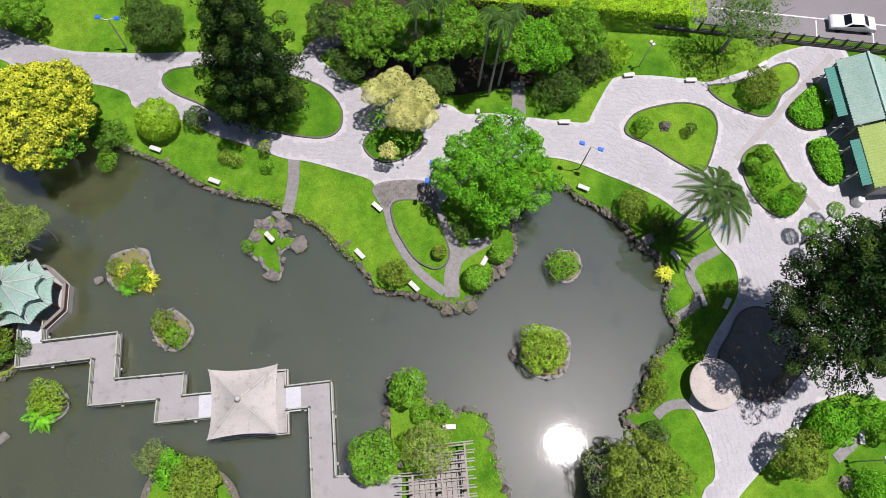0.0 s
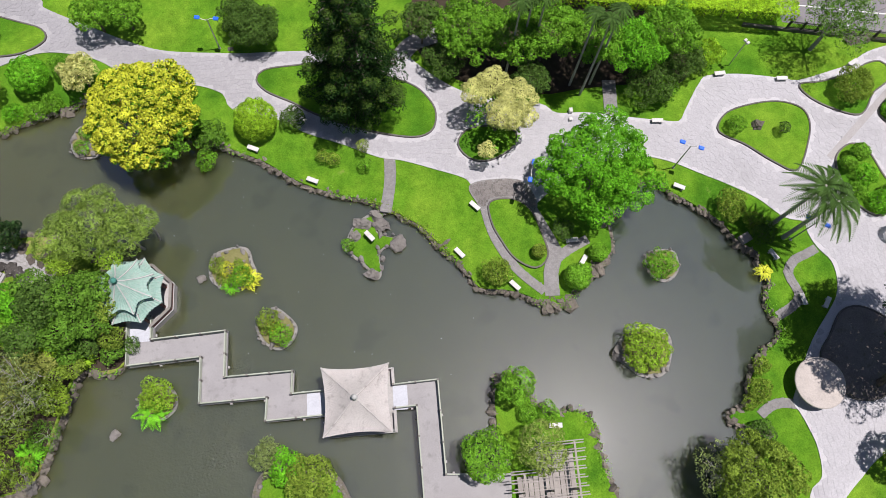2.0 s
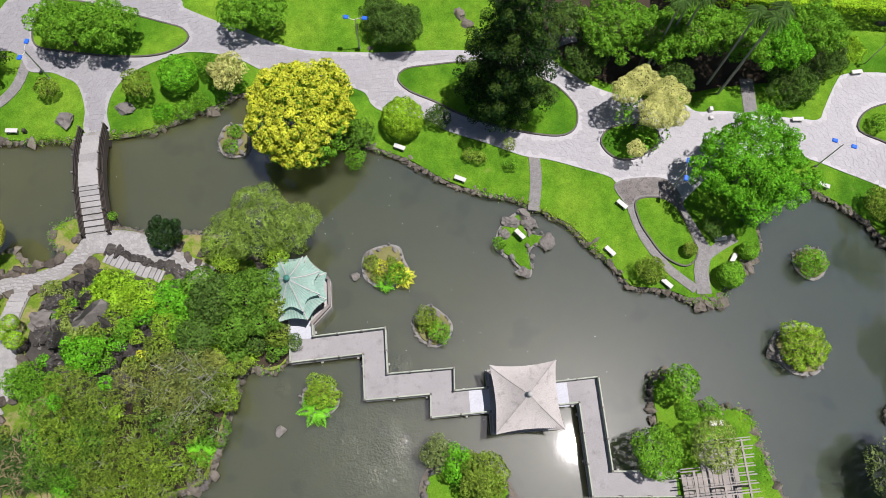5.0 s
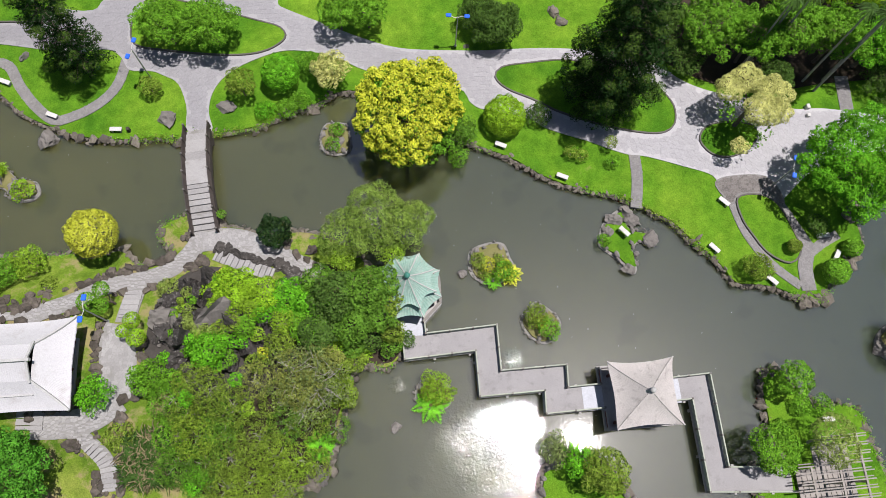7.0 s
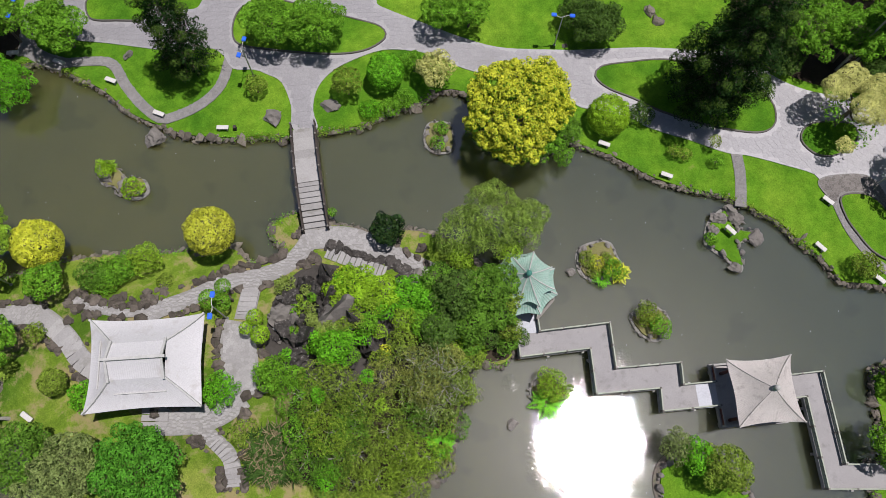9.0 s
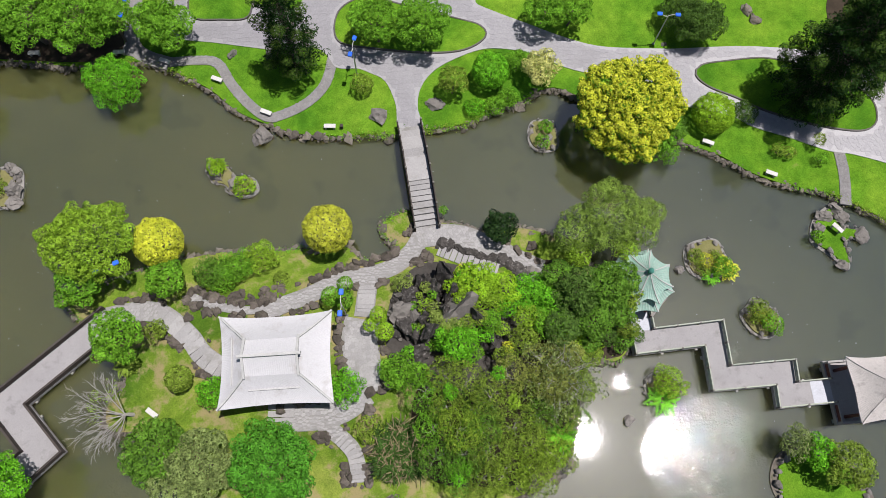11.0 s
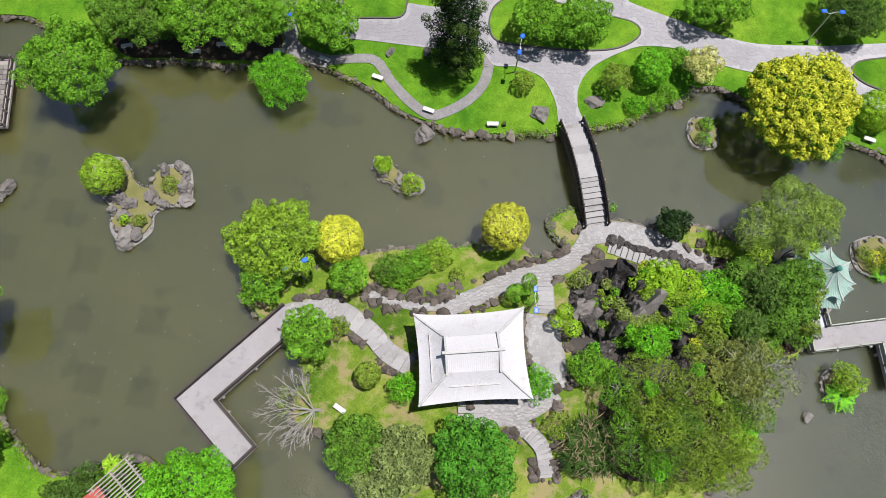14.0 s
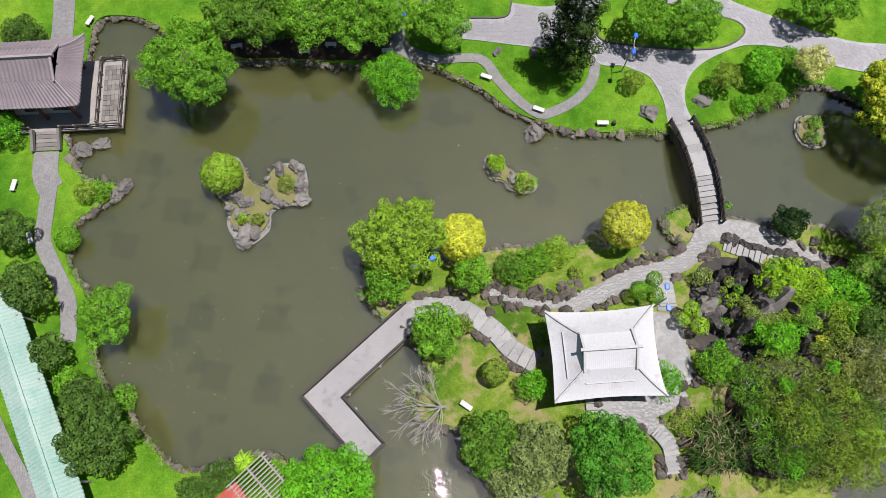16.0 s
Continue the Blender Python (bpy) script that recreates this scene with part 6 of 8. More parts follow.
ground_box(3.2, 29.9, 0.3, 0.3, 0.4, WHITE_PAINT, "bollard_box", "small white box on the path", "utility box")
ground_box(-55.4, 31.9, 0.25, 0.3, 0.5, DARK_WOOD, "litter_bin", "small dark bin on the lawn", "bin")

BROWN = surface("brown_path_stone", (0.15, 0.135, 0.125), (0.26, 0.24, 0.22), 0.4, 9.0, 0.9, 0.5, 0.02, random_piece=0.35)
PATCH = smooth([(-6.2, 24.2), (-4.6, 24.7), (-1.6, 24.4), (-0.6, 22.2), (-1.6, 21.2), (-4.8, 21.7), (-5.8, 22.9)])
brown_patch = mesh_part("pavement", region("pavement", [PATCH], [BEDS[10]], 0.078, 0.8, 0.1), PATH_JOINT)
tagged(brown_patch, "patch of brown cobbles at the path junction", "pavement", kind="structure")

# ---- boulders ----
BOULDERS = []


def boulder(x, y, r, z=None, material=ROCK, tall=0.8):
    k = len(BOULDERS)
    me = BIG_ROCKS[k % 8].copy()
    me.name = "boulder"
    o = mesh_part("boulder", me, material)
    g = height(x, y) if z is None else z
    o.matrix_basis = pose(x, y, g + r * 0.2, 0, 0, k * 77 % 360) @ Matrix.Diagonal((r, r * (0.7 + 0.3 * ((k * 37) % 10) / 10), r * tall, 1))
    tagged(o, "weathered pale grey boulder" if material is PALE_ROCK else "dark weathered boulder beside the pond garden", "boulder", "boulders")
    BOULDERS.append(o)


for x, y, r in ((19.6, 28.4, 0.55), (5.3, 21.0, 0.6), (4.4, 20.4, 0.5), (31.6, 36.7, 0.65), (30.5, 37.0, 0.6), (28.2, -2.2, 0.5), (-18.0, 41.7, 0.5), (-17.4, 40.8, 0.45)):
    boulder(x, y, r)
for x, y, r in ((-52.2, 32.9, 0.7), (-47.3, 33.5, 0.6), (-64.8, 39.7, 0.4), (-61.6, 39.5, 0.4)):
    boulder(x, y, r, None, PALE_ROCK)
for x, y, r in ((-62.1, 31.6, 0.75), (-40.0, 3.0, 0.7), (-28.3, 17.7, 0.3), (-34.2, 6.0, 0.35), (-14.6, 17.1, 0.5), (-12.6, 19.7, 0.55), (-14.0, 22.0, 0.5), (-15.2, 21.5, 0.6), (-15.9, 20.4, 0.5), (-13.6, 21.3, 0.55)):
    boulder(x, y, r, 0.2, PALE_ROCK)
for x, y, r in ((-26.0, 18.3, 0.45), (-22.4, 14.1, 0.5), (4.4, 9.3, 0.5), (-100.7, 32.5, 0.6), (-99.5, 32.7, 0.6), (-97.2, 28.6, 0.6), (-97.9, 28.1, 0.5), (-64.6, 27.3, 0.5), (-66.1, 28.1, 0.5), (-37.9, 30.0, 0.4), (-38.4, 29.3, 0.35)):
    boulder(x, y, r, 0.3, PALE_ROCK)
for x, y, r in ((-1.3, 14.0, 0.4), (-0.8, 13.6, 0.5), (-0.2, 13.5, 0.45), (0.3, 13.8, 0.4), (-0.4, 14.1, 0.35), (0.8, 14.1, 0.35), (3.9, 16.4, 0.45), (4.5, 16.9, 0.4), (3.3, 16.0, 0.35)):
    boulder(x, y, r, 0.35, ROCK)
# the rockery: a heap of broken rock beside the court
rng = random.Random(11)
def crag(x, y, r, tall, pale=False):
    k = len(BOULDERS)
    o = mesh_part("crag", CRAGS[k % 6].copy(), PALE_ROCK if pale else CRAG)
    o.matrix_basis = pose(x, y, height(x, y) + tall * 0.25, 0, 0, k * 77 % 360) @ Matrix.Diagonal((r, r * (0.65 + 0.35 * ((k * 37) % 10) / 10), tall * 0.62, 1))
    tagged(o, "jagged pale grey rock of the rockery" if pale else "jagged dark rock of the rockery among shrubs", "rock", "rockery rocks")
    BOULDERS.append(o)


for x, y, r, tall, pale in ((-47.6, 17.8, 1.0, 3.0, 0), (-49.4, 17.2, 0.9, 2.0, 0), (-50.4, 16.3, 0.8, 1.7, 0), (-51.3, 14.9, 0.8, 1.4, 1), (-50.8, 13.6, 0.9, 1.7, 0), (-49.1, 13.2, 1.0, 2.6, 0), (-46.9, 14.5, 1.3, 3.4, 1), (-47.7, 14.5, 0.8, 3.0, 0), (-44.6, 15.0, 1.1, 3.2, 0), (-44.3, 12.1, 1.1, 2.4, 0), (-43.1, 12.9, 0.9, 2.0, 0), (-45.7, 13.9, 1.2, 2.8, 0), (-48.0, 12.4, 1.0, 2.0, 0), (-41.6, 17.8, 0.9, 1.2, 0), (-40.5, 17.5, 0.7, 1.0, 1), (-49.7, 12.1, 0.8, 1.2, 0), (-50.1, 14.5, 0.6, 1.2, 1), (-47.1, 16.1, 1.1, 2.6, 0), (-45.4, 16.5, 1.3, 2.4, 0), (-48.6, 16.6, 0.8, 2.2, 0), (-43.5, 14.6, 1.1, 2.6, 0), (-42.2, 14.0, 0.9, 1.8, 1), (-50.0, 13.0, 0.7, 1.5, 0), (-51.0, 16.3, 0.5, 0.9, 1), (-48.4, 15.0, 0.7, 2.2, 0), (-49.3, 14.2, 0.7, 1.8, 0), (-46.5, 11.6, 0.9, 1.4, 0)):
    crag(x, y, r * (1.0 if pale else 0.78), tall, bool(pale))
for k in range(60):
    a, q = rng.uniform(0, 6.28), math.sqrt(rng.random())
    x, y = -47.2 + 5.0 * q * math.cos(a), 14.8 + 4.0 * q * math.sin(a)
    boulder(x, y, 0.2 + 0.4 * rng.random() ** 2, height(x, y) + 0.1, PALE_ROCK if rng.random() < 0.25 else CRAG, 1.1)
for x, y in ((-64.2, 17.4), (-63.4, 17.5), (-62.7, 17.2), (-62.0, 17.3), (-61.6, 17.7), (-60.9, 17.9), (-60.5, 18.1), (-61.0, 17.0), (-60.3, 17.6), (-63.8, 16.8), (-61.1, 16.9), (-59.2, 18.1), (-58.0, 18.3), (-56.7, 18.8), (-56.2, 19.1), (-55.1, 19.4), (-54.1, 19.6), (-64.9, 17.0), (-41.5, 20.0), (-40.6, 19.5), (-40.0, 19.0), (-39.2, 18.1), (-42.2, 21.0), (-40.2, 20.3), (-48.7, 19.7)):
    boulder(x, y, rng.uniform(0.22, 0.42), None, EDGE_ROCK)
for x, y, r in ((-87.7, 27.2, 0.6), (-86.9, 26.7, 0.5), (-88.3, 26.2, 0.4), (-87.3, 25.7, 0.5), (-85.1, 27.3, 0.55), (-84.2, 26.5, 0.4), (-82.4, 27.7, 0.65), (-82.3, 26.8, 0.5), (-87.1, 23.6, 0.75), (-84.2, 29.4, 0.5), (-83.1, 29.8, 0.4), (-82.4, 29.4, 0.4), (-87.0, 23.0, 0.5), (-86.4, 23.9, 0.5)):
    boulder(x, y, r, 0.4, PALE_ROCK, 1.0)
for x, y in ((-47.6, 20.9), (-46.9, 20.6), (-46.2, 20.3), (-45.4, 20.0), (-44.5, 19.6), (-43.7, 19.4), (-42.9, 19.1), (-42.2, 18.8), (-41.6, 18.5)):
    boulder(x, y, 0.5, None, CRAG)
for w, c in (PATH_ISLAND_NORTH, PATH_ISLAND_COURT, PATH_ISLAND_SOUTH, PATH_ISLAND_STEPS, PATH_ISLAND_WEST, PATH_ISLAND_THIN):
    o = [Vector(p) for p in ribbon(c, w + 0.5)]
    items = []
    for p, q in zip(o, o[1:]):
        for j in range(max(1, int((q - p).length / 0.15))):
            v = p.lerp(q, rng.random()) + Vector((rng.gauss(0, 0.14), rng.gauss(0, 0.14)))
            if any(inside(r, [v.x], [v.y])[0] for r in ISLAND_PATHS) or noise.noise(Vector((v.x * 0.5, v.y * 0.5, 8))) < -0.12:
                continue
            s = 0.16 + 0.3 * rng.random() ** 1.5
            items.append((rng.choice(ROCKS), pose(v.x, v.y, height(*v) + 0.08, rng.uniform(-20, 20), 0, rng.uniform(0, 360)) @ Matrix.Diagonal((s, s * 0.8, s, 1))))
    tagged(mesh_part("edging_rocks", joined("edging_rocks", items), EDGE_ROCK), "brown broken rocks edging an island path", "rocks", kind="stuff")


def stone_steps(line, width, gap, label):
    ob = base("stone_steps", 0, 0, 0, 0, label, "steps")
    c = [Vector(p) for p in smooth(line, False, gap)]
    for p, q in zip(c, c[1:]):
        d = (q - p).normalized()
        s = Vector((-d.y, d.x)) * width / 2
        z = height(*((p + q) / 2)) + 0.2
        e = q - d * 0.06
        part("step", prism([tuple(p - s), tuple(e - s), tuple(e + s), tuple(p + s)], z - 0.3, z), COBBLE, ob)


stone_steps(PATH_ISLAND_STEPS[1][1:], 1.15, 0.36, "worn grey stone steps down the island lawn")
stone_steps(PATH_ISLAND_WEST[1][2:], 1.5, 0.75, "broad grey stone steps up to the white pavilion")
stone_steps([(-53.7, 17.4), (-53.9, 15.2)], 1.3, 0.34, "grey stone steps up to the island court")
stone_steps([(-60.3, 7.5), (-60.2, 9.2)], 1.9, 0.4, "grey stone steps at the white pavilion")
stone_steps([(-49.8, 16.0), (-50.7, 14.9), (-51.5, 13.7)], 0.9, 0.36, "pale stone steps climbing through the rockery")
stone_steps([(-47.9, 20.4), (-45.6, 19.3), (-43.2, 18.3)], 1.0, 0.4, "grey stone steps beside the rockery wall")

# ---- tall hedge ----
def hedge(a, b, width, z0, z1, label, pal="hedge"):
    a, b = Vector(a), Vector(b)
    d = b - a
    ob = base("hedge", a.x, a.y, 0.6, math.degrees(math.atan2(d.y, d.x)), label, "hedge")
    r = np.random.default_rng(3)
    n = int(d.length * width * 190)
    top = np.stack([r.uniform(0, d.length, n), r.uniform(-width / 2, width / 2, n), z1 - 0.6 + r.normal(size=n) * 0.07], 1)
    m = int(d.length * (z1 - z0) * 130)
    sides = np.stack([r.uniform(0, d.length, m), np.sign(r.normal(size=m)) * (width / 2 + r.normal(size=m) * 0.06), r.uniform(z0 - 0.6, z1 - 0.6, m)], 1)
    nt = r.normal(size=(n, 3)) * 0.28 + np.array([0, 0, 1])
    ns = r.normal(size=(m, 3)) * 0.5 + np.stack([np.zeros(m), np.sign(sides[:, 1]), np.full(m, 0.3)], 1)
    mesh_part("foliage", quad_mesh("foliage", leaf_quads(r, np.concatenate([top, sides]), np.concatenate([nt, ns]), 0.19, 0.12)), LEAVES[pal], ob)
    for k in range(int(d.length / 1.6)):
        bm = bmesh.new()
        tube(bm, (k * 1.6 + 0.8, 0, -0.1), (k * 1.6 + 0.8, 0.1, z1 - 1.0), 0.08, 0.05, 6)
        part("stem", bm, BARK, ob)


hedge((0.5, 42.2), (24.6, 39.1), 2.8, 2.5, 3.4, "long tall bright green clipped hedge on bare stems")

# ---- plants ----
SERIAL = [0]


def serial():
    SERIAL[0] += 1
    return SERIAL[0]


def trunk_part(ob, h, r, material, limbs, spread):
    bm = bmesh.new()
    rng = random.Random(h * 7 + r)
    tube(bm, (0, 0, -0.2), (0, 0, h), r * 1.25, r * 0.6, 9, rng.uniform(-0.1, 0.1) * h, 5)
    for k in range(limbs):
        a = k * 2.4 + rng.uniform(-0.4, 0.4)
        z = h * rng.uniform(0.5, 0.9)
        tube(bm, (0, 0, z), (spread * math.cos(a), spread * math.sin(a), z + spread * rng.uniform(0.3, 0.9)), r * 0.5, r * 0.15, 6, 0.2, 3)
    part("trunk", bm, material, ob)


def leafy(name, x, y, zc, r, pal, label, category, rv=0.72, size=0.42, per=95, ln=0.17, wd=0.105, loose=0.42, fill=0.3, bark=BARK, limbs=7, core=0.62, cover=1.25, cleft=0.24):
    k = serial()
    g = height(x, y) if zc > 1.35 else 0.3
    ob = base(name, x, y, g, (k * 47) % 360, label, category)
    size = min(size, r * 0.4)
    n = int(max(12, min(420, cover * 2.6 * r * r / (size * size))))
    h = zc - g
    rvz = min(r * rv, max(0.35, h * 0.95))
    L = [(a, b, c + h, s, t) for a, b, c, s, t in lobes_of(k, r, rvz, n, size, core, cleft)]
    mesh_part("crown", crown_mesh("crown", k, L, per, ln, wd, loose, fill), LEAVES[pal], ob)
    trunk_part(ob, max(0.3, h * 0.9), max(0.04, r * 0.05), bark, limbs, r * 0.5)
    return ob


def clipped(name, x, y, zc, r, pal, label, rv=0.78, per=250, ln=0.13, wd=0.095):
    """A close-cut dome of small leaves."""
    k = serial()
    g = height(x, y) if zc > 1.35 else 0.3
    ob = base(name, x, y, g, (k * 47) % 360, label, "bush")
    h = zc - g
    rvz = min(r * rv, max(0.35, h * 0.95))
    rng = random.Random(k)
    L = [(0, 0, h, r * 0.97, rvz)]
    for i in range(26):
        a, q = i * 2.4, math.sqrt((i + 0.5) / 26) * 0.8
        L.append((r * q * math.cos(a), r * q * math.sin(a), h + rvz * math.sqrt(1 - q * q) * 0.9, r * 0.2, r * 0.14 * rng.uniform(0.6, 1.2)))
    mesh_part("crown", crown_mesh("crown", k, L, per, ln, wd, 0.35, 0.16), LEAVES[pal], ob)
    trunk_part(ob, max(0.3, h * 0.9), max(0.04, r * 0.05), BARK, 4, r * 0.4)


def broadleaf_tree(x, y, zc, r, pal="mid"):
    leafy("broadleaf_tree", x, y, zc, r, pal, f"spreading broadleaf tree with {GREEN_WORD[pal]} foliage", "tree")


def wood_tree(x, y, zc, r, pal="olive"):
    leafy("wood_tree", x, y, zc, r, pal, f"fine-leaved tree with {GREEN_WORD[pal]} feathery foliage in the island wood", "tree", 0.62, 0.5, 95, 0.2, 0.055, 0.75, 0.55, PALE_BARK, 6, 0.55, 0.95, 0.05)


def shrub(x, y, zc, r, pal="mid"):
    leafy("shrub", x, y, zc, r, pal, f"loose shrub with {GREEN_WORD[pal]} leaves", "shrub", 0.8, 0.3, 105, 0.14, 0.085, 0.5, 0.4, limbs=5, core=0.5)


def clipped_bush(x, y, zc, r, pal="mid"):
    clipped("clipped_bush", x, y, zc, r, pal, f"dome-clipped {GREEN_WORD[pal]} bush on the lawn")


def clipped_tree(x, y, zc, r, pal="gold"):
    clipped("clipped_tree", x, y, zc, r, pal, f"round-headed clipped tree with {GREEN_WORD[pal]} leaves", 0.88, 200, 0.15, 0.1)


def feathery_tree(x, y, zc, r, pal="grey"):
    leafy("feathery_tree", x, y, zc, r, pal, f"feathery {GREEN_WORD[pal]} tree leaning over the water", "tree", 0.72, 0.62, 60, 0.3, 0.06, 0.4, 0.35, PALE_BARK, cover=1.0)


def sparse_tree(x, y, zc, r, pal="grey", thick=0.0):
    k = serial()
    g = height(x, y)
    ob = base("sparse_tree", x, y, g, 0, "half-bare tree with grey twigs and few leaves", "tree")
    rng = random.Random(k)
    bm = bmesh.new()
    h = zc - g
    tube(bm, (0, 0, -0.2), (0, 0, h * 0.6), 0.2, 0.13, 8, 0.15, 4)
    part("trunk", bm, PALE_BARK, ob)
    bm = bmesh.new()
    tips = []
    for i in range(16):
        a = i * 2.4 + rng.uniform(-0.4, 0.4)
        q = rng.uniform(0.5, 1.0) * r
        e = Vector((q * math.cos(a), q * math.sin(a), h + rng.uniform(-0.5, 1.0)))
        tube(bm, (0, 0, h * rng.uniform(0.35, 0.6)), e, 0.07, 0.02, 5, rng.uniform(-0.3, 0.3), 4)
        for j in range(6):
            m = e * rng.uniform(0.45, 1.0)
            m.z = h * 0.5 + (e.z - h * 0.5) * rng.uniform(0.5, 1)
            f = m + Vector((rng.uniform(-1, 1), rng.uniform(-1, 1), rng.uniform(0.1, 0.6))) * r * 0.35
            tube(bm, m, f, 0.022, 0.008, 4, 0.05, 2)
            tips.append(f)
    part("branch_work", bm, PALE_BARK, ob)["kind"] = "stuff"
    L = [(t.x, t.y, t.z, 0.6, 0.35) for t in tips]
    if thick:
        L += [(a - 0.9, b - 0.4, c + h + 0.2, q, v) for a, b, c, q, v in lobes_of(k, thick, thick * 0.6, 60, 0.55, 0.45)]
    mesh_part("crown", crown_mesh("crown", k, L, 46, 0.2, 0.1, 0.8, 0.8, -1), LEAVES[pal], ob)


def bare_tree(x, y, zc, r):
    """Leans out from the bank over the water: grey boughs fanning west, forking into twigs, with a few leaves left."""
    k = serial()
    ob = base("bare_tree", x, y, height(x, y), 0, "nearly leafless pale grey tree leaning over the water", "tree")
    rng = random.Random(k)
    bm = bmesh.new()
    tube(bm, (0.1, 0, -0.2), (-0.3, 0, 0.7), 0.17, 0.12, 7, 0.05, 3)
    part("trunk", bm, PALE_BARK, ob)
    bm = bmesh.new()
    tips = []
    for i in range(13):
        a = math.radians(118 + i * 11.5 + rng.uniform(-6, 6))
        q = rng.uniform(0.6, 1.05) * r * (1 - 0.35 * abs(i - 5) / 6)
        s = Vector((-0.3, 0, rng.uniform(0.4, 0.7)))
        e = Vector((q * math.cos(a), q * math.sin(a), rng.uniform(0.9, 2.4)))
        bend = rng.uniform(-0.45, 0.45)
        tube(bm, s, e, 0.042, 0.014, 5, bend, 6)
        for j in range(9):
            m = s.lerp(e, rng.uniform(0.35, 1.0))
            b = a + rng.uniform(-0.8, 0.8)
            f = m + Vector((math.cos(b), math.sin(b), rng.uniform(0.0, 0.5))) * rng.uniform(0.1, 0.22) * r
            tube(bm, m, f, 0.017, 0.008, 4, rng.uniform(-0.1, 0.1), 3)
            for n in range(4):
                o = m.lerp(f, rng.uniform(0.4, 1.0))
                c = b + rng.uniform(-0.9, 0.9)
                tube(bm, o, o + Vector((math.cos(c), math.sin(c), rng.uniform(0, 0.4))) * rng.uniform(0.05, 0.11) * r, 0.009, 0.005, 4, 0.02, 2)
            tips.append(f)
    part("branch_work", bm, PALE_BARK, ob)["kind"] = "stuff"
    L = [(t.x, t.y, t.z, 0.3, 0.2) for t in tips if t.y > -0.6 and t.length < r * 0.72]
    mesh_part("crown", crown_mesh("crown", k, L, 42, 0.14, 0.07, 0.8, 0.8, -1), LEAVES["yellowgreen"], ob, "a few yellow-green leaves")


def golden_tree(x, y, zc, r):
    k = serial()
    ob = base("golden_tree", x, y, 0.5, 0, "large round tree covered in golden yellow leaves beside the pond", "tree")
    h = zc - 0.5
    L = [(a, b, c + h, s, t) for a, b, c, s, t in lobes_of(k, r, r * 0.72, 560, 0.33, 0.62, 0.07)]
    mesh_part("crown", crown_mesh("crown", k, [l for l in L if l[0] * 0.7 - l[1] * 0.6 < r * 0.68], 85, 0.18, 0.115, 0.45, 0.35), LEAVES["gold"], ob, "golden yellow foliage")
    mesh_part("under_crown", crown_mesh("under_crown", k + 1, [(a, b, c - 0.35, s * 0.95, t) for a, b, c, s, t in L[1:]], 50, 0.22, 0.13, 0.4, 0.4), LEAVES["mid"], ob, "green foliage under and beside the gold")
    trunk_part(ob, h * 0.9, 0.3, BARK, 9, r * 0.5)


def cream_tree(x, y, zc, r):
    k = serial()
    ob = base("cream_tree", x, y, height(x, y), 0, "tree with layered cream-yellow foliage in cloud-like pads", "tree")
    h = zc - 0.6
    rng = random.Random(5)
    for px, py, pz, s in ((-1.9, 1.3, 0.2, 1.35), (-0.4, 2.0, 0.3, 1.5), (1.3, 0.4, 0.5, 1.75), (0.3, -0.9, 0.3, 1.7), (1.7, -0.9, -0.1, 1.3), (-1.2, -3.1, -1.6, 0.85)):
        L = [(px, py, pz + h, s * 0.8, s * 0.5)]
        for i in range(14):
            a = i * 2.4
            q = s * 0.75 * math.sqrt((i + 0.5) / 14)
            L.append((px + q * math.cos(a), py + q * math.sin(a), pz + h + 0.25 * s * (1 - (q / s) ** 2), s * 0.34, s * 0.3))
        mesh_part("leaf_pad", crown_mesh("leaf_pad", k + i, L, 190, 0.125, 0.085, 0.35, 0.25), LEAVES["cream"], ob, "dense cream-yellow leaf pad")
    L = [(rng.uniform(-2.2, 1.5), rng.uniform(-2.8, 1.5), h - 1.0 + rng.uniform(-0.6, 0.3), 0.8, 0.6) for _ in range(14)]
    mesh_part("under_crown", crown_mesh("under_crown", k + 50, L, 22, 0.26, 0.15, 0.5, 0.5), LEAVES["mid"], ob)
    trunk_part(ob, h * 0.85, 0.2, BARK, 8, r * 0.5)


def cream_bush(x, y, zc, r):
    leafy("cream_bush", x, y, zc, r, "cream", "clipped bush with cream-yellow variegated leaves", "bush", 0.75, 0.3, 90, 0.17, 0.1)


def dark_bush(x, y, zc, r):
    leafy("dark_bush", x, y, zc, r, "blackgreen", "very dark green glossy bush by the bridge", "bush", 0.9, 0.3, 70, 0.2, 0.12)


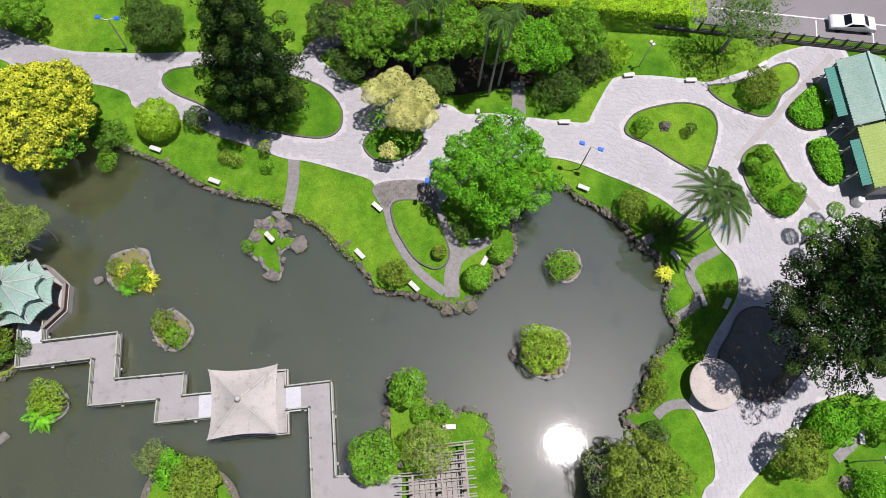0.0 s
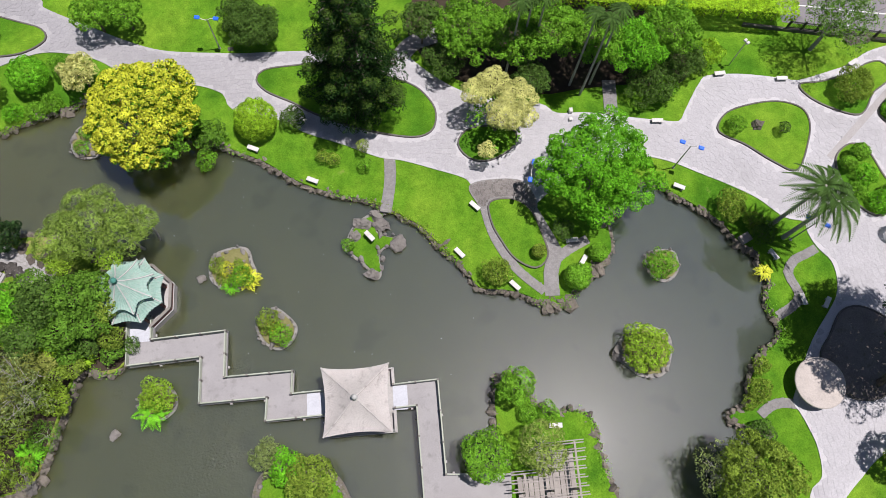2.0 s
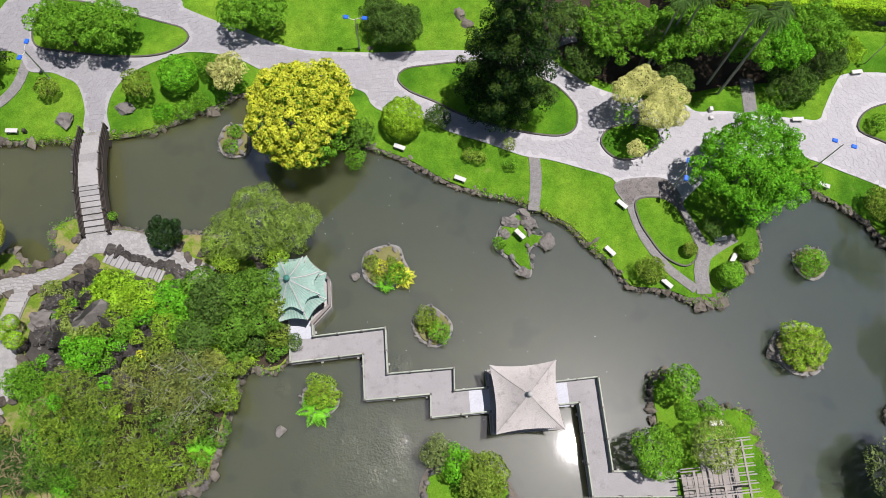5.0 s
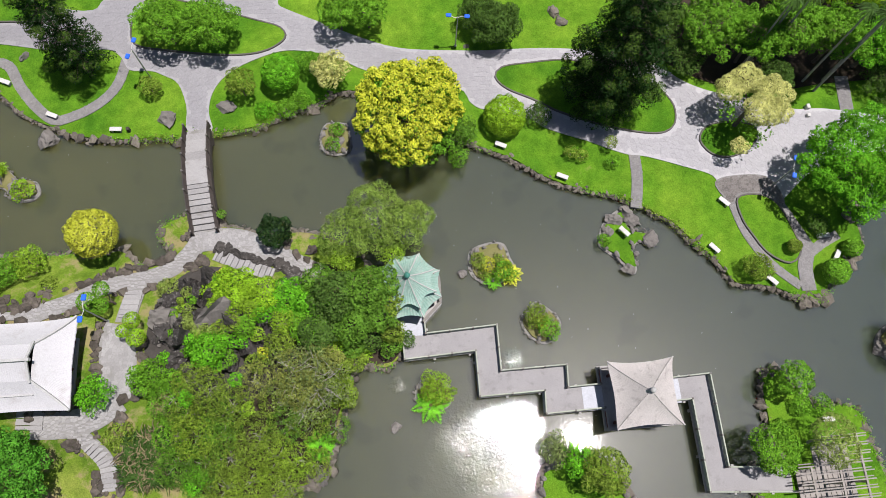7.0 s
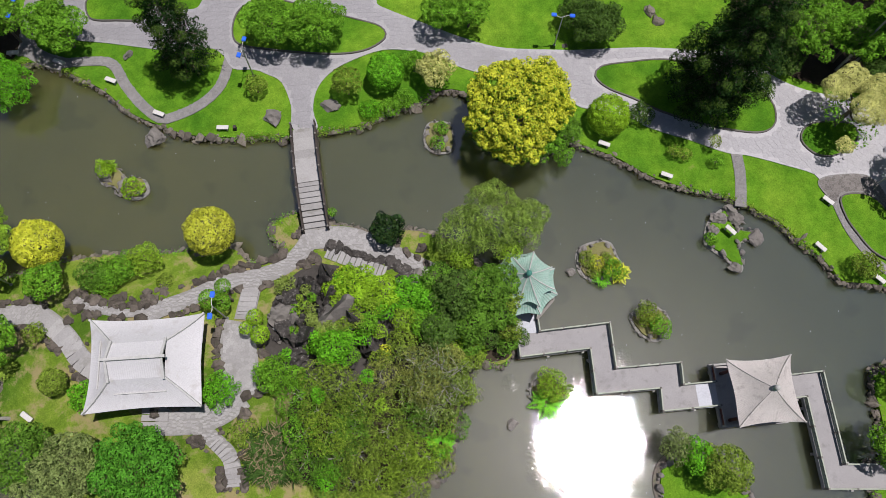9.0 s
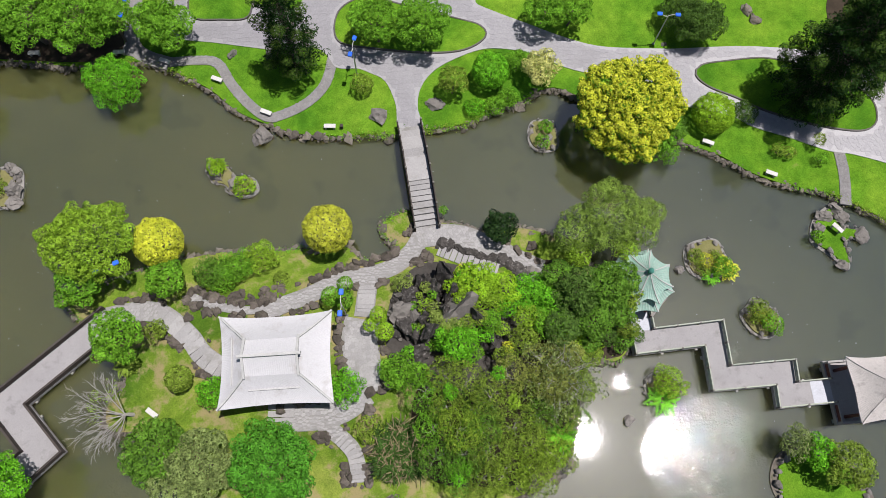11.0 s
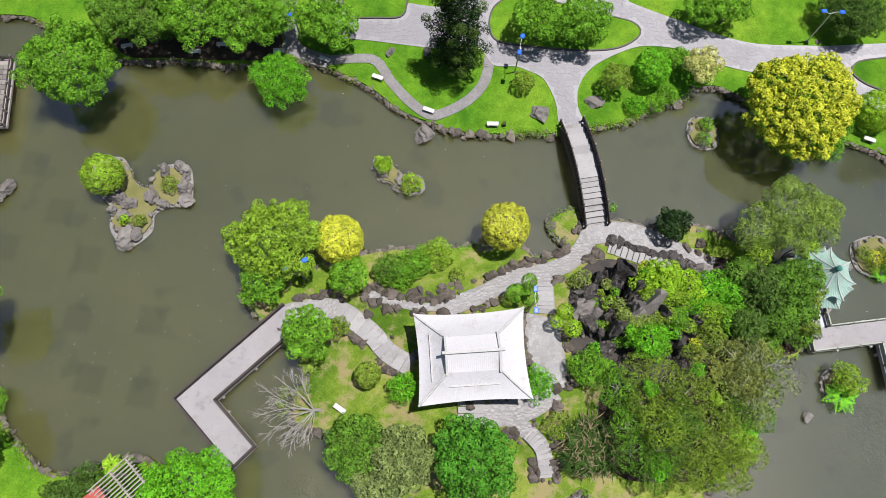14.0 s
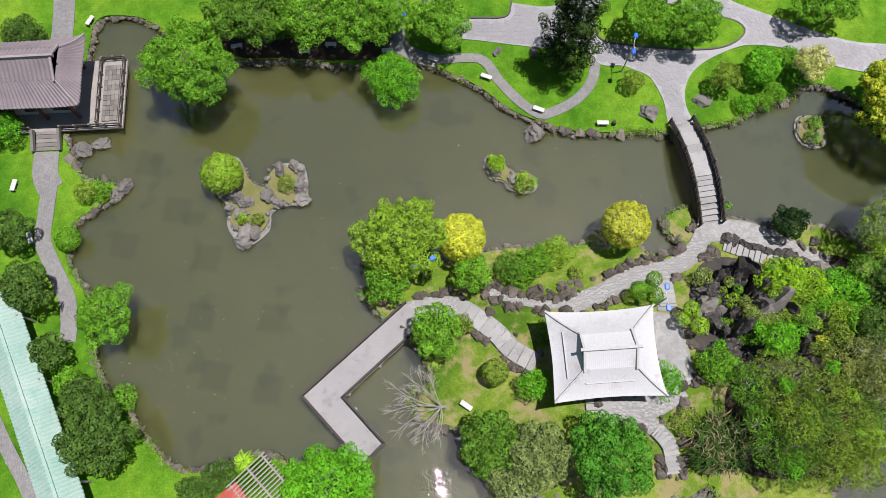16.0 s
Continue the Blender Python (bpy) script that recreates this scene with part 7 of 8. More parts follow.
def conifer(name, x, y, h, r, label, pal="needle", start=0.12, tuft=0.55, tiers=16, shift=(0, 0), droop=0.1, bushy=False):
    k = serial()
    ob = base(name, x, y, height(x, y), 0, label, "conifer")
    rng = random.Random(k)
    bm = bmesh.new()
    tube(bm, (0, 0, -0.2), (shift[0], shift[1], h), 0.3, 0.06, 10, 0, 6)
    part("trunk", bm, BARK, ob)
    bm = bmesh.new()
    L, tips = [], []
    for i in range(tiers):
        t = i / (tiers - 1)
        z = h * (start + (1 - start) * t)
        q = r * (1 - t) ** 0.5 * (0.75 + 0.25 * math.sin(i * 1.7)) + 0.35
        if t < 0.15:
            q *= 0.8
        m = max(4, int(q * (4.4 if bushy else 3.4)))
        for j in range(m):
            a = 2 * math.pi * j / m + i * 0.9 + rng.uniform(-0.2, 0.2)
            w = q * rng.uniform(0.75, 1.08)
            c = Vector((shift[0] * z / h, shift[1] * z / h, z))
            e = c + Vector((w * math.cos(a), w * math.sin(a), -droop * w + rng.uniform(-0.3, 0.3)))
            tube(bm, c, e, 0.06, 0.02, 5, 0, 2)
            if rng.random() < 0.6:
                z9 = rng.uniform(0.75, 1.25)
                tips.append((e.x, e.y, e.z + 0.42, 0.5 * z9, 0.42 * z9))
            for s in (0.3, 0.5, 0.7, 0.86, 1.0) if bushy else (0.45, 0.72, 1.0):
                p = c.lerp(e, s)
                L.append((p.x, p.y, p.z + 0.1, tuft * rng.uniform(0.6, 1.2), tuft * 0.6))
        L.append((shift[0] * z / h, shift[1] * z / h, z, q * 0.7, h / tiers * 0.9))
    part("branch_work", bm, BARK, ob)["kind"] = "stuff"
    mesh_part("crown", crown_mesh("crown", k, L, 42 if bushy else 60, 0.27 if bushy else 0.22, 0.105 if bushy else 0.09, 0.5, 0.4, -0.5), LEAVES[pal], ob)
    mesh_part("new_growth", crown_mesh("new_growth", k + 7, tips, 110, 0.16, 0.07, 0.35, 0.3, 0.0), LEAVES["needle_tip"], ob, "lighter green needle tufts")


def tall_conifer(x, y, zc, r):
    conifer("conifer", x, y, 16.0, 4.7, "tall dark conifer with rounded needle tufts on a lawn bed", tuft=0.6, tiers=19)


def big_conifer(x, y, zc, r):
    conifer("conifer", x, y, 19.0, 5.8, "huge dark conifer over the paved plaza", start=0.45, tuft=0.75, tiers=17, shift=(1.5, 6.2), bushy=True)


def tiered_conifer(x, y, zc, r):
    conifer("conifer", x, y, 12.0, 3.0, "dark tiered conifer on the shore lawn", start=0.15, tuft=0.4, tiers=14)


def fern_clump(x, y, zc, r, pal="bright"):
    k = serial()
    g = 0.3 if zc < 1.35 else height(x, y)
    ob = base("fern_clump", x, y, g, 0, f"arching {GREEN_WORD[pal]} fern fronds", "fern")
    rng = np.random.default_rng(k)
    h = zc - g
    for i in range(11):
        a = i * 2.39996
        ln = r * rng.uniform(0.8, 1.1)
        s = np.linspace(0.12, 1, 16)
        rx, rz = ln * s, h * (0.4 + 1.5 * s - 1.5 * s * s)
        p = np.stack([rx * math.cos(a), rx * math.sin(a), rz], 1)
        side = np.array([-math.sin(a), math.cos(a), 0])
        w = 0.3 * r * np.sin(np.pi * (0.12 + 0.85 * s))[:, None]
        fwd = np.array([math.cos(a), math.sin(a), 0]) * 0.045 * ln
        co = []
        for sg in (1, -1):
            tip = p + side * sg * w + fwd * 1.2 - np.array([0, 0, 0.15]) * w
            co.append(np.stack([p - fwd * 0.6, p * 0.5 + tip * 0.5 - fwd * 0.8, tip, p * 0.5 + tip * 0.5 + fwd * 0.8], 1).reshape(-1, 3))
        mesh_part("frond", quad_mesh("frond", np.concatenate(co)), LEAVES[pal], ob)


STRAW = surface("dry_straw", (0.16, 0.13, 0.06), (0.42, 0.36, 0.2), 1.5, 9.0, 0.9, 0.3, 0.01, random_piece=0.5)


def strap_clump(x, y, zc, r):
    k = serial()
    ob = base("strap_clump", x, y, height(x, y), 0, "spiky clump of arching strap leaves, partly brown", "plant")
    rng = np.random.default_rng(k)
    co = []
    for i in range(1300):
        c = rng.uniform(-1, 1, 2) * r * 0.7
        a = rng.uniform(0, 6.28)
        ln = rng.uniform(0.6, 1.25)
        d = np.array([math.cos(a), math.sin(a), 0])
        s = np.array([-d[1], d[0], 0]) * 0.04
        o = np.array([c[0], c[1], rng.uniform(0.3, 1.3)])
        m, e = o + d * ln * 0.5 + np.array([0, 0, 0.5]), o + d * ln + np.array([0, 0, 0.05])
        co += [o - s, o + s, m + s, m - s, m - s, m + s, e + s * 0.2, e - s * 0.2]
    mesh_part("leaves", quad_mesh("leaves", np.array(co)), LEAVES["palm"], ob)
    co = np.array(co).reshape(-1, 8, 3)[::3].reshape(-1, 3) @ np.array([[0.8, 0.6, 0], [-0.6, 0.8, 0], [0, 0, 1.05]])
    mesh_part("dry_leaves", quad_mesh("dry_leaves", co), STRAW, ob, "dry brown strap leaves")


def palm_tree(x, y, zc, r=2.0, reach=2.0, stem=0.14, label="slender palm with a feathery crown beside the promenade"):
    k = serial()
    g = height(x, y)
    ob = base("palm_tree", x, y, g, 0, label, "palm")
    h = zc - g
    bm = bmesh.new()
    tube(bm, (0, 0, -0.1), (0, 0, h), stem * 1.2, stem * 0.75, 10, 0.1, 8)
    part("trunk", bm, PALE_BARK, ob)
    rng = np.random.default_rng(k)
    for i in range(17):
        a = i * 2.39996
        ln = reach * rng.uniform(0.85, 1.1)
        up = rng.uniform(0.1, 0.9)
        s = np.linspace(0.05, 1, 26)
        rx, rz = ln * s, h + ln * (up * s - (0.75 + up * 0.75) * s * s)
        p = np.stack([rx * math.cos(a), rx * math.sin(a), rz], 1)
        d = np.array([math.cos(a), math.sin(a), 0])
        side = np.array([-d[1], d[0], 0])
        w = 0.22 * reach * np.sin(np.pi * (0.1 + 0.82 * s))[:, None]
        co = []
        for sg in (1, -1):
            tip = p + side * sg * w + d * w * 0.55 - np.array([0, 0, 0.5]) * w
            b = d * 0.042
            co.append(np.stack([p - b, (p + tip) / 2 - b * 1.2, tip, (p + tip) / 2 + b * 1.2], 1).reshape(-1, 3))
        mesh_part("frond", quad_mesh("frond", np.concatenate(co)), LEAVES["palm"], ob)


def royal_palm(x, y, zc, r=2.0):
    palm_tree(x, y, zc + 1.3, r, 1.0, 0.095, "tall bare-trunked palm rising above the woods")


def topiary_tree(x, y, balls, pal, label):
    """A trained tree: bare bent limbs, each with a clipped ball of leaves."""
    k = serial()
    g = height(x, y)
    ob = base("topiary_tree", x, y, g, 0, label, "topiary")
    bm = bmesh.new()
    tube(bm, (0, 0, -0.1), (0, 0, 0.8), 0.1, 0.08, 8, 0.05, 3)
    part("trunk", bm, BARK, ob)
    for i, (bx, by, bz, r) in enumerate(balls):
        bm = bmesh.new()
        tube(bm, (0, 0, 0.7), (bx - x, by - y, bz - g), 0.06, 0.035, 6, 0.15, 5)
        part("limb", bm, BARK, ob)
        mesh_part("leaf_ball", crown_mesh("leaf_ball", k * 9 + i, [(bx - x, by - y, bz - g, r, r * 0.75)], 330, 0.11, 0.08, 0.35, 0.15, -0.8), LEAVES[pal], ob)


topiary_tree(29.5, 16.9, [(29.1, 17.7, 2.8, 0.75), (31.8, 19.0, 2.8, 0.72), (30.7, 17.4, 2.8, 0.66), (29.3, 16.0, 2.6, 0.66), (32.7, 18.0, 2.6, 0.45)], "mid", "trained tree with clipped green leaf balls in a round bed")
topiary_tree(-52.3, 13.4, [(-52.8, 14.6, 4.3, 0.62), (-52.4, 13.3, 4.3, 0.68), (-53.5, 13.9, 4.1, 0.48)], "lime", "trained tree with lime green leaf balls beside the court")
topiary_tree(-55.0, 16.5, [(-56.3, 16.3, 3.9, 0.72), (-55.2, 17.1, 4.2, 0.6), (-55.3, 15.9, 4.0, 0.66)], "mid", "trained tree with rounded green leaf balls by the floodlight")
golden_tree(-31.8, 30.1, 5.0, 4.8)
clipped_bush(-23.7, 30.7, 2.0, 1.8, "lime")
shrub(-20.7, 30.9, 1.5, 1.2, "dark")
tall_conifer(-15.1, 32.2, 0.6, 5.1)
shrub(-24.0, 39.5, 2.6, 2.5, "dark")
shrub(-25.1, 40.9, 2.6, 1.9, "dark")
cream_tree(-3.5, 29.4, 4.6, 3.5)
broadleaf_tree(3.6, 23.3, 5.0, 4.8, "bright")
shrub(-0.3, 32.8, 3.0, 1.8, "dark")
broadleaf_tree(-5.6, 37.1, 4.5, 3.0, "mid")
broadleaf_tree(-2.1, 35.7, 5.0, 2.7, "mid")
broadleaf_tree(1.2, 36.1, 5.0, 2.9, "mid")
broadleaf_tree(5.0, 35.3, 5.0, 2.9, "mid")
broadleaf_tree(8.4, 34.7, 4.5, 2.8, "bright")
broadleaf_tree(12.0, 36.1, 4.5, 2.7, "mid")
shrub(13.1, 34.2, 3.0, 2.3, "dark")
shrub(15.8, 34.8, 2.6, 1.4, "lime")
shrub(10.3, 32.3, 2.2, 2.4, "dark")
shrub(-7.5, 35.2, 2.4, 1.9, "dark")
shrub(11.6, 31.9, 1.8, 1.4, "mid")
broadleaf_tree(-9.2, 38.4, 4.0, 1.9, "dark")
sparse_tree(26.4, 35.9, 6.6, 3.6, "dark2", 2.7)
shrub(17.5, 28.2, 1.6, 0.9, "mid")
shrub(21.6, 27.7, 1.6, 0.6, "dark")
shrub(28.6, 31.3, 2.0, 1.9, "olive")
clipped_bush(27.4, 24.8, 2.0, 0.8, "mid")
clipped_bush(26.4, 24.0, 1.6, 0.7, "mid")
shrub(27.6, 22.8, 1.6, 1.0, "bright")
shrub(29.6, 21.3, 1.6, 0.9, "mid")
shrub(28.4, 20.4, 1.5, 1.2, "bright")
shrub(26.8, 21.6, 1.3, 0.9, "mid")
palm_tree(18.8, 19.1, 9.2, 0.0, 2.5, 0.15)
palm_tree(19.7, 18.0, 8.8, 0.0, 2.6, 0.16)
big_conifer(24.5, 5.4, 0.6, 0.0)
broadleaf_tree(27.6, 2.2, 2.4, 2.0, "bright")
broadleaf_tree(23.7, -0.0, 3.6, 2.0, "olive")
broadleaf_tree(30.3, 2.6, 3.0, 1.4, "bright")
shrub(31.3, 1.3, 2.2, 1.2, "mid")
shrub(29.5, -2.6, 2.0, 1.4, "bright")
broadleaf_tree(11.6, -0.5, 4.4, 3.3, "olive")
sparse_tree(10.1, -0.4, 4.0, 2.0, "grey")
shrub(15.2, 20.7, 2.0, 1.4, "olive")
fern_clump(17.3, 15.1, 1.2, 0.8, "gold")
shrub(15.2, 7.5, 1.2, 0.8, "olive")
shrub(14.7, 5.6, 1.2, 1.1, "olive")
shrub(13.8, 4.8, 1.0, 0.7, "olive")
shrub(14.1, 2.6, 1.2, 1.1, "dark")
shrub(17.6, 18.2, 1.6, 1.1, "dark")
shrub(17.1, 19.3, 1.4, 1.0, "olive")
broadleaf_tree(-4.3, 7.1, 3.0, 1.5, "mid")
broadleaf_tree(-7.0, 2.3, 3.4, 2.0, "mid")
feathery_tree(-3.2, 2.6, 4.2, 2.0, "pale")
shrub(-1.9, 5.2, 1.5, 0.8, "mid")
shrub(-3.4, 5.3, 1.4, 0.8, "mid")
clipped_bush(1.7, 15.5, 1.6, 1.1, "mid")
shrub(-4.7, 16.2, 1.9, 1.3, "olive")
clipped_bush(-1.1, 17.9, 1.4, 0.6, "olive")
clipped_bush(3.7, 17.5, 1.4, 0.8, "mid")
shrub(1.0, 19.5, 1.8, 1.0, "dark")
shrub(-18.3, 27.4, 1.2, 0.6, "olive")
shrub(-17.4, 27.1, 1.2, 0.6, "olive")
shrub(-14.9, 27.9, 1.8, 0.6, "pale")
shrub(-14.8, 26.4, 1.3, 0.6, "mid")
clipped_bush(-42.4, 35.7, 2.4, 1.6, "bright")
cream_bush(-38.2, 35.5, 2.8, 1.7)
shrub(-39.9, 36.7, 2.2, 1.1, "mid")
shrub(-45.7, 34.8, 2.6, 1.4, "olive")
shrub(-43.9, 32.9, 1.2, 0.9, "bright")
shrub(-42.2, 33.1, 1.0, 1.0, "mid")
shrub(-41.0, 33.7, 1.1, 1.0, "mid")
shrub(-53.5, 35.4, 1.8, 1.0, "olive")
tiered_conifer(-59.1, 38.0, 0.6, 3.4)
broadleaf_tree(-51.9, 40.2, 3.8, 2.4, "mid")
broadleaf_tree(-48.0, 39.9, 3.8, 2.6, "mid")
broadleaf_tree(-37.2, 40.9, 3.5, 1.9, "mid")
broadleaf_tree(-34.8, 41.1, 3.4, 1.9, "mid")
shrub(-23.4, 39.2, 3.0, 2.2, "dark")
broadleaf_tree(-69.6, 40.7, 3.6, 2.3, "mid")
broadleaf_tree(-90.7, 37.2, 4.8, 4.1, "mid")
broadleaf_tree(-85.4, 41.8, 4.4, 3.0, "dark2")
broadleaf_tree(-81.0, 41.7, 4.6, 3.1, "mid")
broadleaf_tree(-76.5, 41.2, 4.6, 3.3, "mid")
broadleaf_tree(-74.2, 41.5, 4.2, 2.1, "mid")
broadleaf_tree(-70.4, 40.9, 4.0, 2.3, "mid")
broadleaf_tree(-88.1, 42.6, 4.0, 2.1, "dark2")
shrub(-74.2, 36.3, 2.4, 2.6, "bright")
shrub(-83.7, 42.7, 2.0, 1.8, "dark2")
shrub(-106.1, 42.6, 2.2, 1.9, "dark")
fern_clump(-106.4, 42.9, 2.6, 1.9, "dark")
shrub(-106.6, 33.9, 2.2, 1.7, "bright")
broadleaf_tree(-74.3, 21.5, 4.4, 3.5, "yellowgreen")
broadleaf_tree(-75.3, 18.6, 3.0, 1.9, "mid")
clipped_tree(-69.5, 21.6, 3.2, 1.9, "gold")
broadleaf_tree(-68.8, 18.8, 3.0, 1.7, "mid")
shrub(-65.8, 19.3, 1.9, 1.4, "dark2")
shrub(-63.7, 19.7, 1.9, 1.4, "mid")
shrub(-62.0, 20.4, 1.8, 1.4, "yellowgreen")
shrub(-65.0, 18.8, 1.6, 1.1, "mid")
clipped_tree(-56.5, 21.8, 3.4, 1.9, "golddull")
broadleaf_tree(-71.9, 14.3, 4.0, 2.1, "mid")
fern_clump(-72.2, 12.6, 1.4, 1.1, "olive")
clipped_bush(-67.7, 11.1, 2.6, 1.0, "olive")
shrub(-65.1, 9.9, 3.2, 1.2, "bright")
bare_tree(-71.6, 8.9, 1.8, 4.6)
broadleaf_tree(-68.6, 6.0, 4.2, 2.4, "dark2")
broadleaf_tree(-65.4, 4.9, 4.2, 2.6, "grey")
broadleaf_tree(-60.3, 4.5, 5.0, 3.1, "deep")
broadleaf_tree(-67.3, 3.4, 4.0, 1.9, "grey")
shrub(-55.4, 9.5, 3.6, 1.4, "bright")
shrub(-51.6, 10.4, 3.8, 1.5, "mid")
shrub(-54.0, 6.6, 2.4, 1.2, "olive")
shrub(-60.5, 18.6, 1.2, 0.7, "olive")
shrub(-63.3, 14.3, 2.4, 0.9, "mid")
shrub(-69.9, 15.0, 1.6, 0.9, "olive")
dark_bush(-42.9, 21.5, 2.2, 1.5)
sparse_tree(-39.9, 9.2, 5.4, 2.7, "grey")
strap_clump(-51.8, 4.9, 3.0, 2.2)
broadleaf_tree(-96.4, 17.1, 3.8, 2.4, "mid")
broadleaf_tree(-102.6, 19.7, 3.6, 2.1, "dark")
broadleaf_tree(-100.6, 14.7, 3.2, 1.5, "dark")
broadleaf_tree(-96.3, 8.1, 4.2, 2.7, "dark")
broadleaf_tree(-97.7, 11.0, 3.4, 1.8, "dark")
broadleaf_tree(-99.1, 12.4, 2.8, 1.3, "mid")
shrub(-99.8, 27.9, 1.6, 0.9, "olive")
shrub(-98.5, 28.1, 1.4, 0.8, "mid")
clipped_bush(-101.0, 24.1, 1.2, 1.0, "mid")
shrub(-95.9, 11.1, 1.0, 1.2, "mid")
shrub(-96.7, 10.6, 1.0, 1.0, "mid")
broadleaf_tree(-80.1, 3.7, 4.0, 3.4, "bright")
shrub(-88.5, 5.0, 1.6, 1.4, "dark")
shrub(-90.1, 4.1, 1.6, 1.4, "dark")
fern_clump(-86.7, 6.0, 1.6, 0.8, "lime")
broadleaf_tree(-104.7, 24.6, 3.0, 1.8, "dark")
shrub(-104.7, 19.2, 2.4, 1.7, "dark")
shrub(8.8, 16.3, 1.1, 1.4, "mid")
broadleaf_tree(6.2, 9.3, 1.7, 2.0, "yellowgreen")
shrub(-24.9, 17.4, 1.0, 1.0, "mid")
fern_clump(-24.5, 17.3, 0.8, 1.1, "gold")
shrub(-26.8, 18.5, 0.7, 0.8, "olive")
fern_clump(-25.9, 16.8, 0.7, 0.8, "bright")
shrub(-22.8, 13.8, 1.1, 0.9, "olive")
shrub(-21.9, 12.6, 1.0, 1.0, "mid")
fern_clump(-31.5, 7.4, 0.9, 1.4, "bright")
shrub(-31.0, 8.6, 1.2, 1.4, "yellowgreen")
shrub(-16.5, 19.6, 0.8, 0.6, "mid")
shrub(-22.6, 3.4, 2.4, 1.4, "grey")
broadleaf_tree(-21.3, 2.7, 2.6, 1.4, "bright")
broadleaf_tree(-19.4, 1.6, 3.0, 1.9, "olive")
shrub(-37.9, 30.9, 0.8, 0.7, "mid")
shrub(-38.3, 29.6, 0.7, 0.7, "mid")
shrub(-66.0, 28.7, 1.0, 0.8, "lime")
fern_clump(-65.8, 29.0, 0.9, 0.8, "lime")
shrub(-63.6, 26.9, 0.9, 1.0, "lime")
clipped_tree(-88.6, 28.7, 2.0, 1.7, "yellowgreen")
shrub(-83.5, 28.0, 0.9, 0.8, "olive")
shrub(-85.9, 25.0, 0.8, 0.6, "olive")
shrub(-87.1, 25.1, 0.8, 0.5, "lime")
shrub(-47.3, 23.5, 1.5, 0.4, "mid")
royal_palm(-2.0, 34.8, 9.5, 0.0)
royal_palm(-0.9, 35.6, 9.3, 0.0)
royal_palm(0.1, 35.6, 9.0, 0.0)
royal_palm(3.6, 33.4, 9.6, 0.0)
royal_palm(4.4, 32.4, 10.2, 0.0)
royal_palm(5.4, 33.4, 10.0, 0.0)
broadleaf_tree(-45.6, 16.5, 4.6, 1.8, "lime")
shrub(-46.3, 17.5, 4.2, 0.6, "gold")
broadleaf_tree(-43.5, 15.8, 4.4, 1.5, "lime")
broadleaf_tree(-41.5, 15.6, 4.2, 1.5, "bright")
broadleaf_tree(-40.1, 15.3, 4.2, 1.6, "bright")
shrub(-41.8, 13.9, 4.0, 1.2, "yellowgreen")
broadleaf_tree(-40.1, 13.4, 4.0, 1.5, "mid")
shrub(-49.3, 15.1, 3.6, 0.7, "yellowgreen")
broadleaf_tree(-47.1, 12.0, 4.8, 1.6, "bright")
shrub(-48.0, 13.8, 4.4, 0.9, "pale")
shrub(-45.4, 13.8, 4.8, 0.7, "olive")
shrub(-50.9, 17.3, 2.6, 0.9, "pale")
shrub(-43.4, 11.6, 4.0, 0.5, "gold")
shrub(-42.2, 12.1, 4.0, 1.2, "olive")
shrub(-50.2, 13.6, 3.4, 0.4, "mid")
shrub(-50.7, 11.9, 3.2, 0.5, "bright")
shrub(-44.6, 9.4, 6.8, 0.5, "bright")
shrub(-48.0, 8.4, 6.4, 0.6, "bright")
shrub(-47.7, 3.2, 4.8, 0.9, "bright")
shrub(-43.8, 7.4, 6.8, 0.5, "yellowgreen")
shrub(-37.4, 18.2, 4.4, 1.1, "yellowgreen")
broadleaf_tree(-39.2, 16.5, 4.6, 1.4, "dark2")
broadleaf_tree(-39.4, 12.8, 4.4, 1.6, "dark")
feathery_tree(-37.0, 20.1, 4.8, 2.3, "willow")
feathery_tree(-34.8, 21.0, 5.6, 3.0, "willow")
feathery_tree(-32.8, 20.4, 5.0, 2.0, "willow")
shrub(-33.8, 18.6, 4.4, 1.1, "yellowgreen")
broadleaf_tree(-38.1, 15.2, 5.2, 2.0, "dark")
broadleaf_tree(-36.0, 15.4, 5.0, 2.1, "dark2")
broadleaf_tree(-36.9, 13.3, 4.4, 1.7, "dark2")
broadleaf_tree(-35.1, 13.8, 4.0, 1.5, "dark2")
shrub(-34.1, 12.8, 2.6, 1.1, "olive")
wood_tree(-49.7, 8.7, 4.6, 1.6, "mid")
wood_tree(-48.3, 7.6, 5.4, 1.4, "olive")
wood_tree(-48.2, 9.8, 5.0, 1.4, "olive")
wood_tree(-46.8, 9.1, 5.8, 1.6, "olive")
wood_tree(-45.2, 7.9, 6.2, 1.7, "olive")
wood_tree(-43.8, 9.5, 5.6, 1.4, "pale2g")
wood_tree(-47.5, 6.0, 6.0, 1.7, "olive2")
wood_tree(-45.9, 6.1, 5.8, 1.6, "dark2")
wood_tree(-49.3, 6.2, 4.8, 1.4, "mid")
wood_tree(-49.1, 4.3, 4.4, 1.7, "dark2")
wood_tree(-47.2, 4.3, 5.2, 1.7, "dark2")
wood_tree(-45.5, 4.5, 5.6, 1.7, "olive")
wood_tree(-43.6, 5.8, 5.6, 1.7, "olive")
wood_tree(-42.6, 4.4, 4.8, 1.8, "olive2")
wood_tree(-46.0, 2.6, 4.2, 1.7, "olive")
wood_tree(-44.4, 2.8, 4.4, 1.7, "olive2")
wood_tree(-42.6, 2.7, 3.8, 1.4, "olive")
wood_tree(-47.7, 2.7, 3.8, 1.3, "dark2")
wood_tree(-41.1, 4.0, 3.6, 1.3, "yellowgreen")
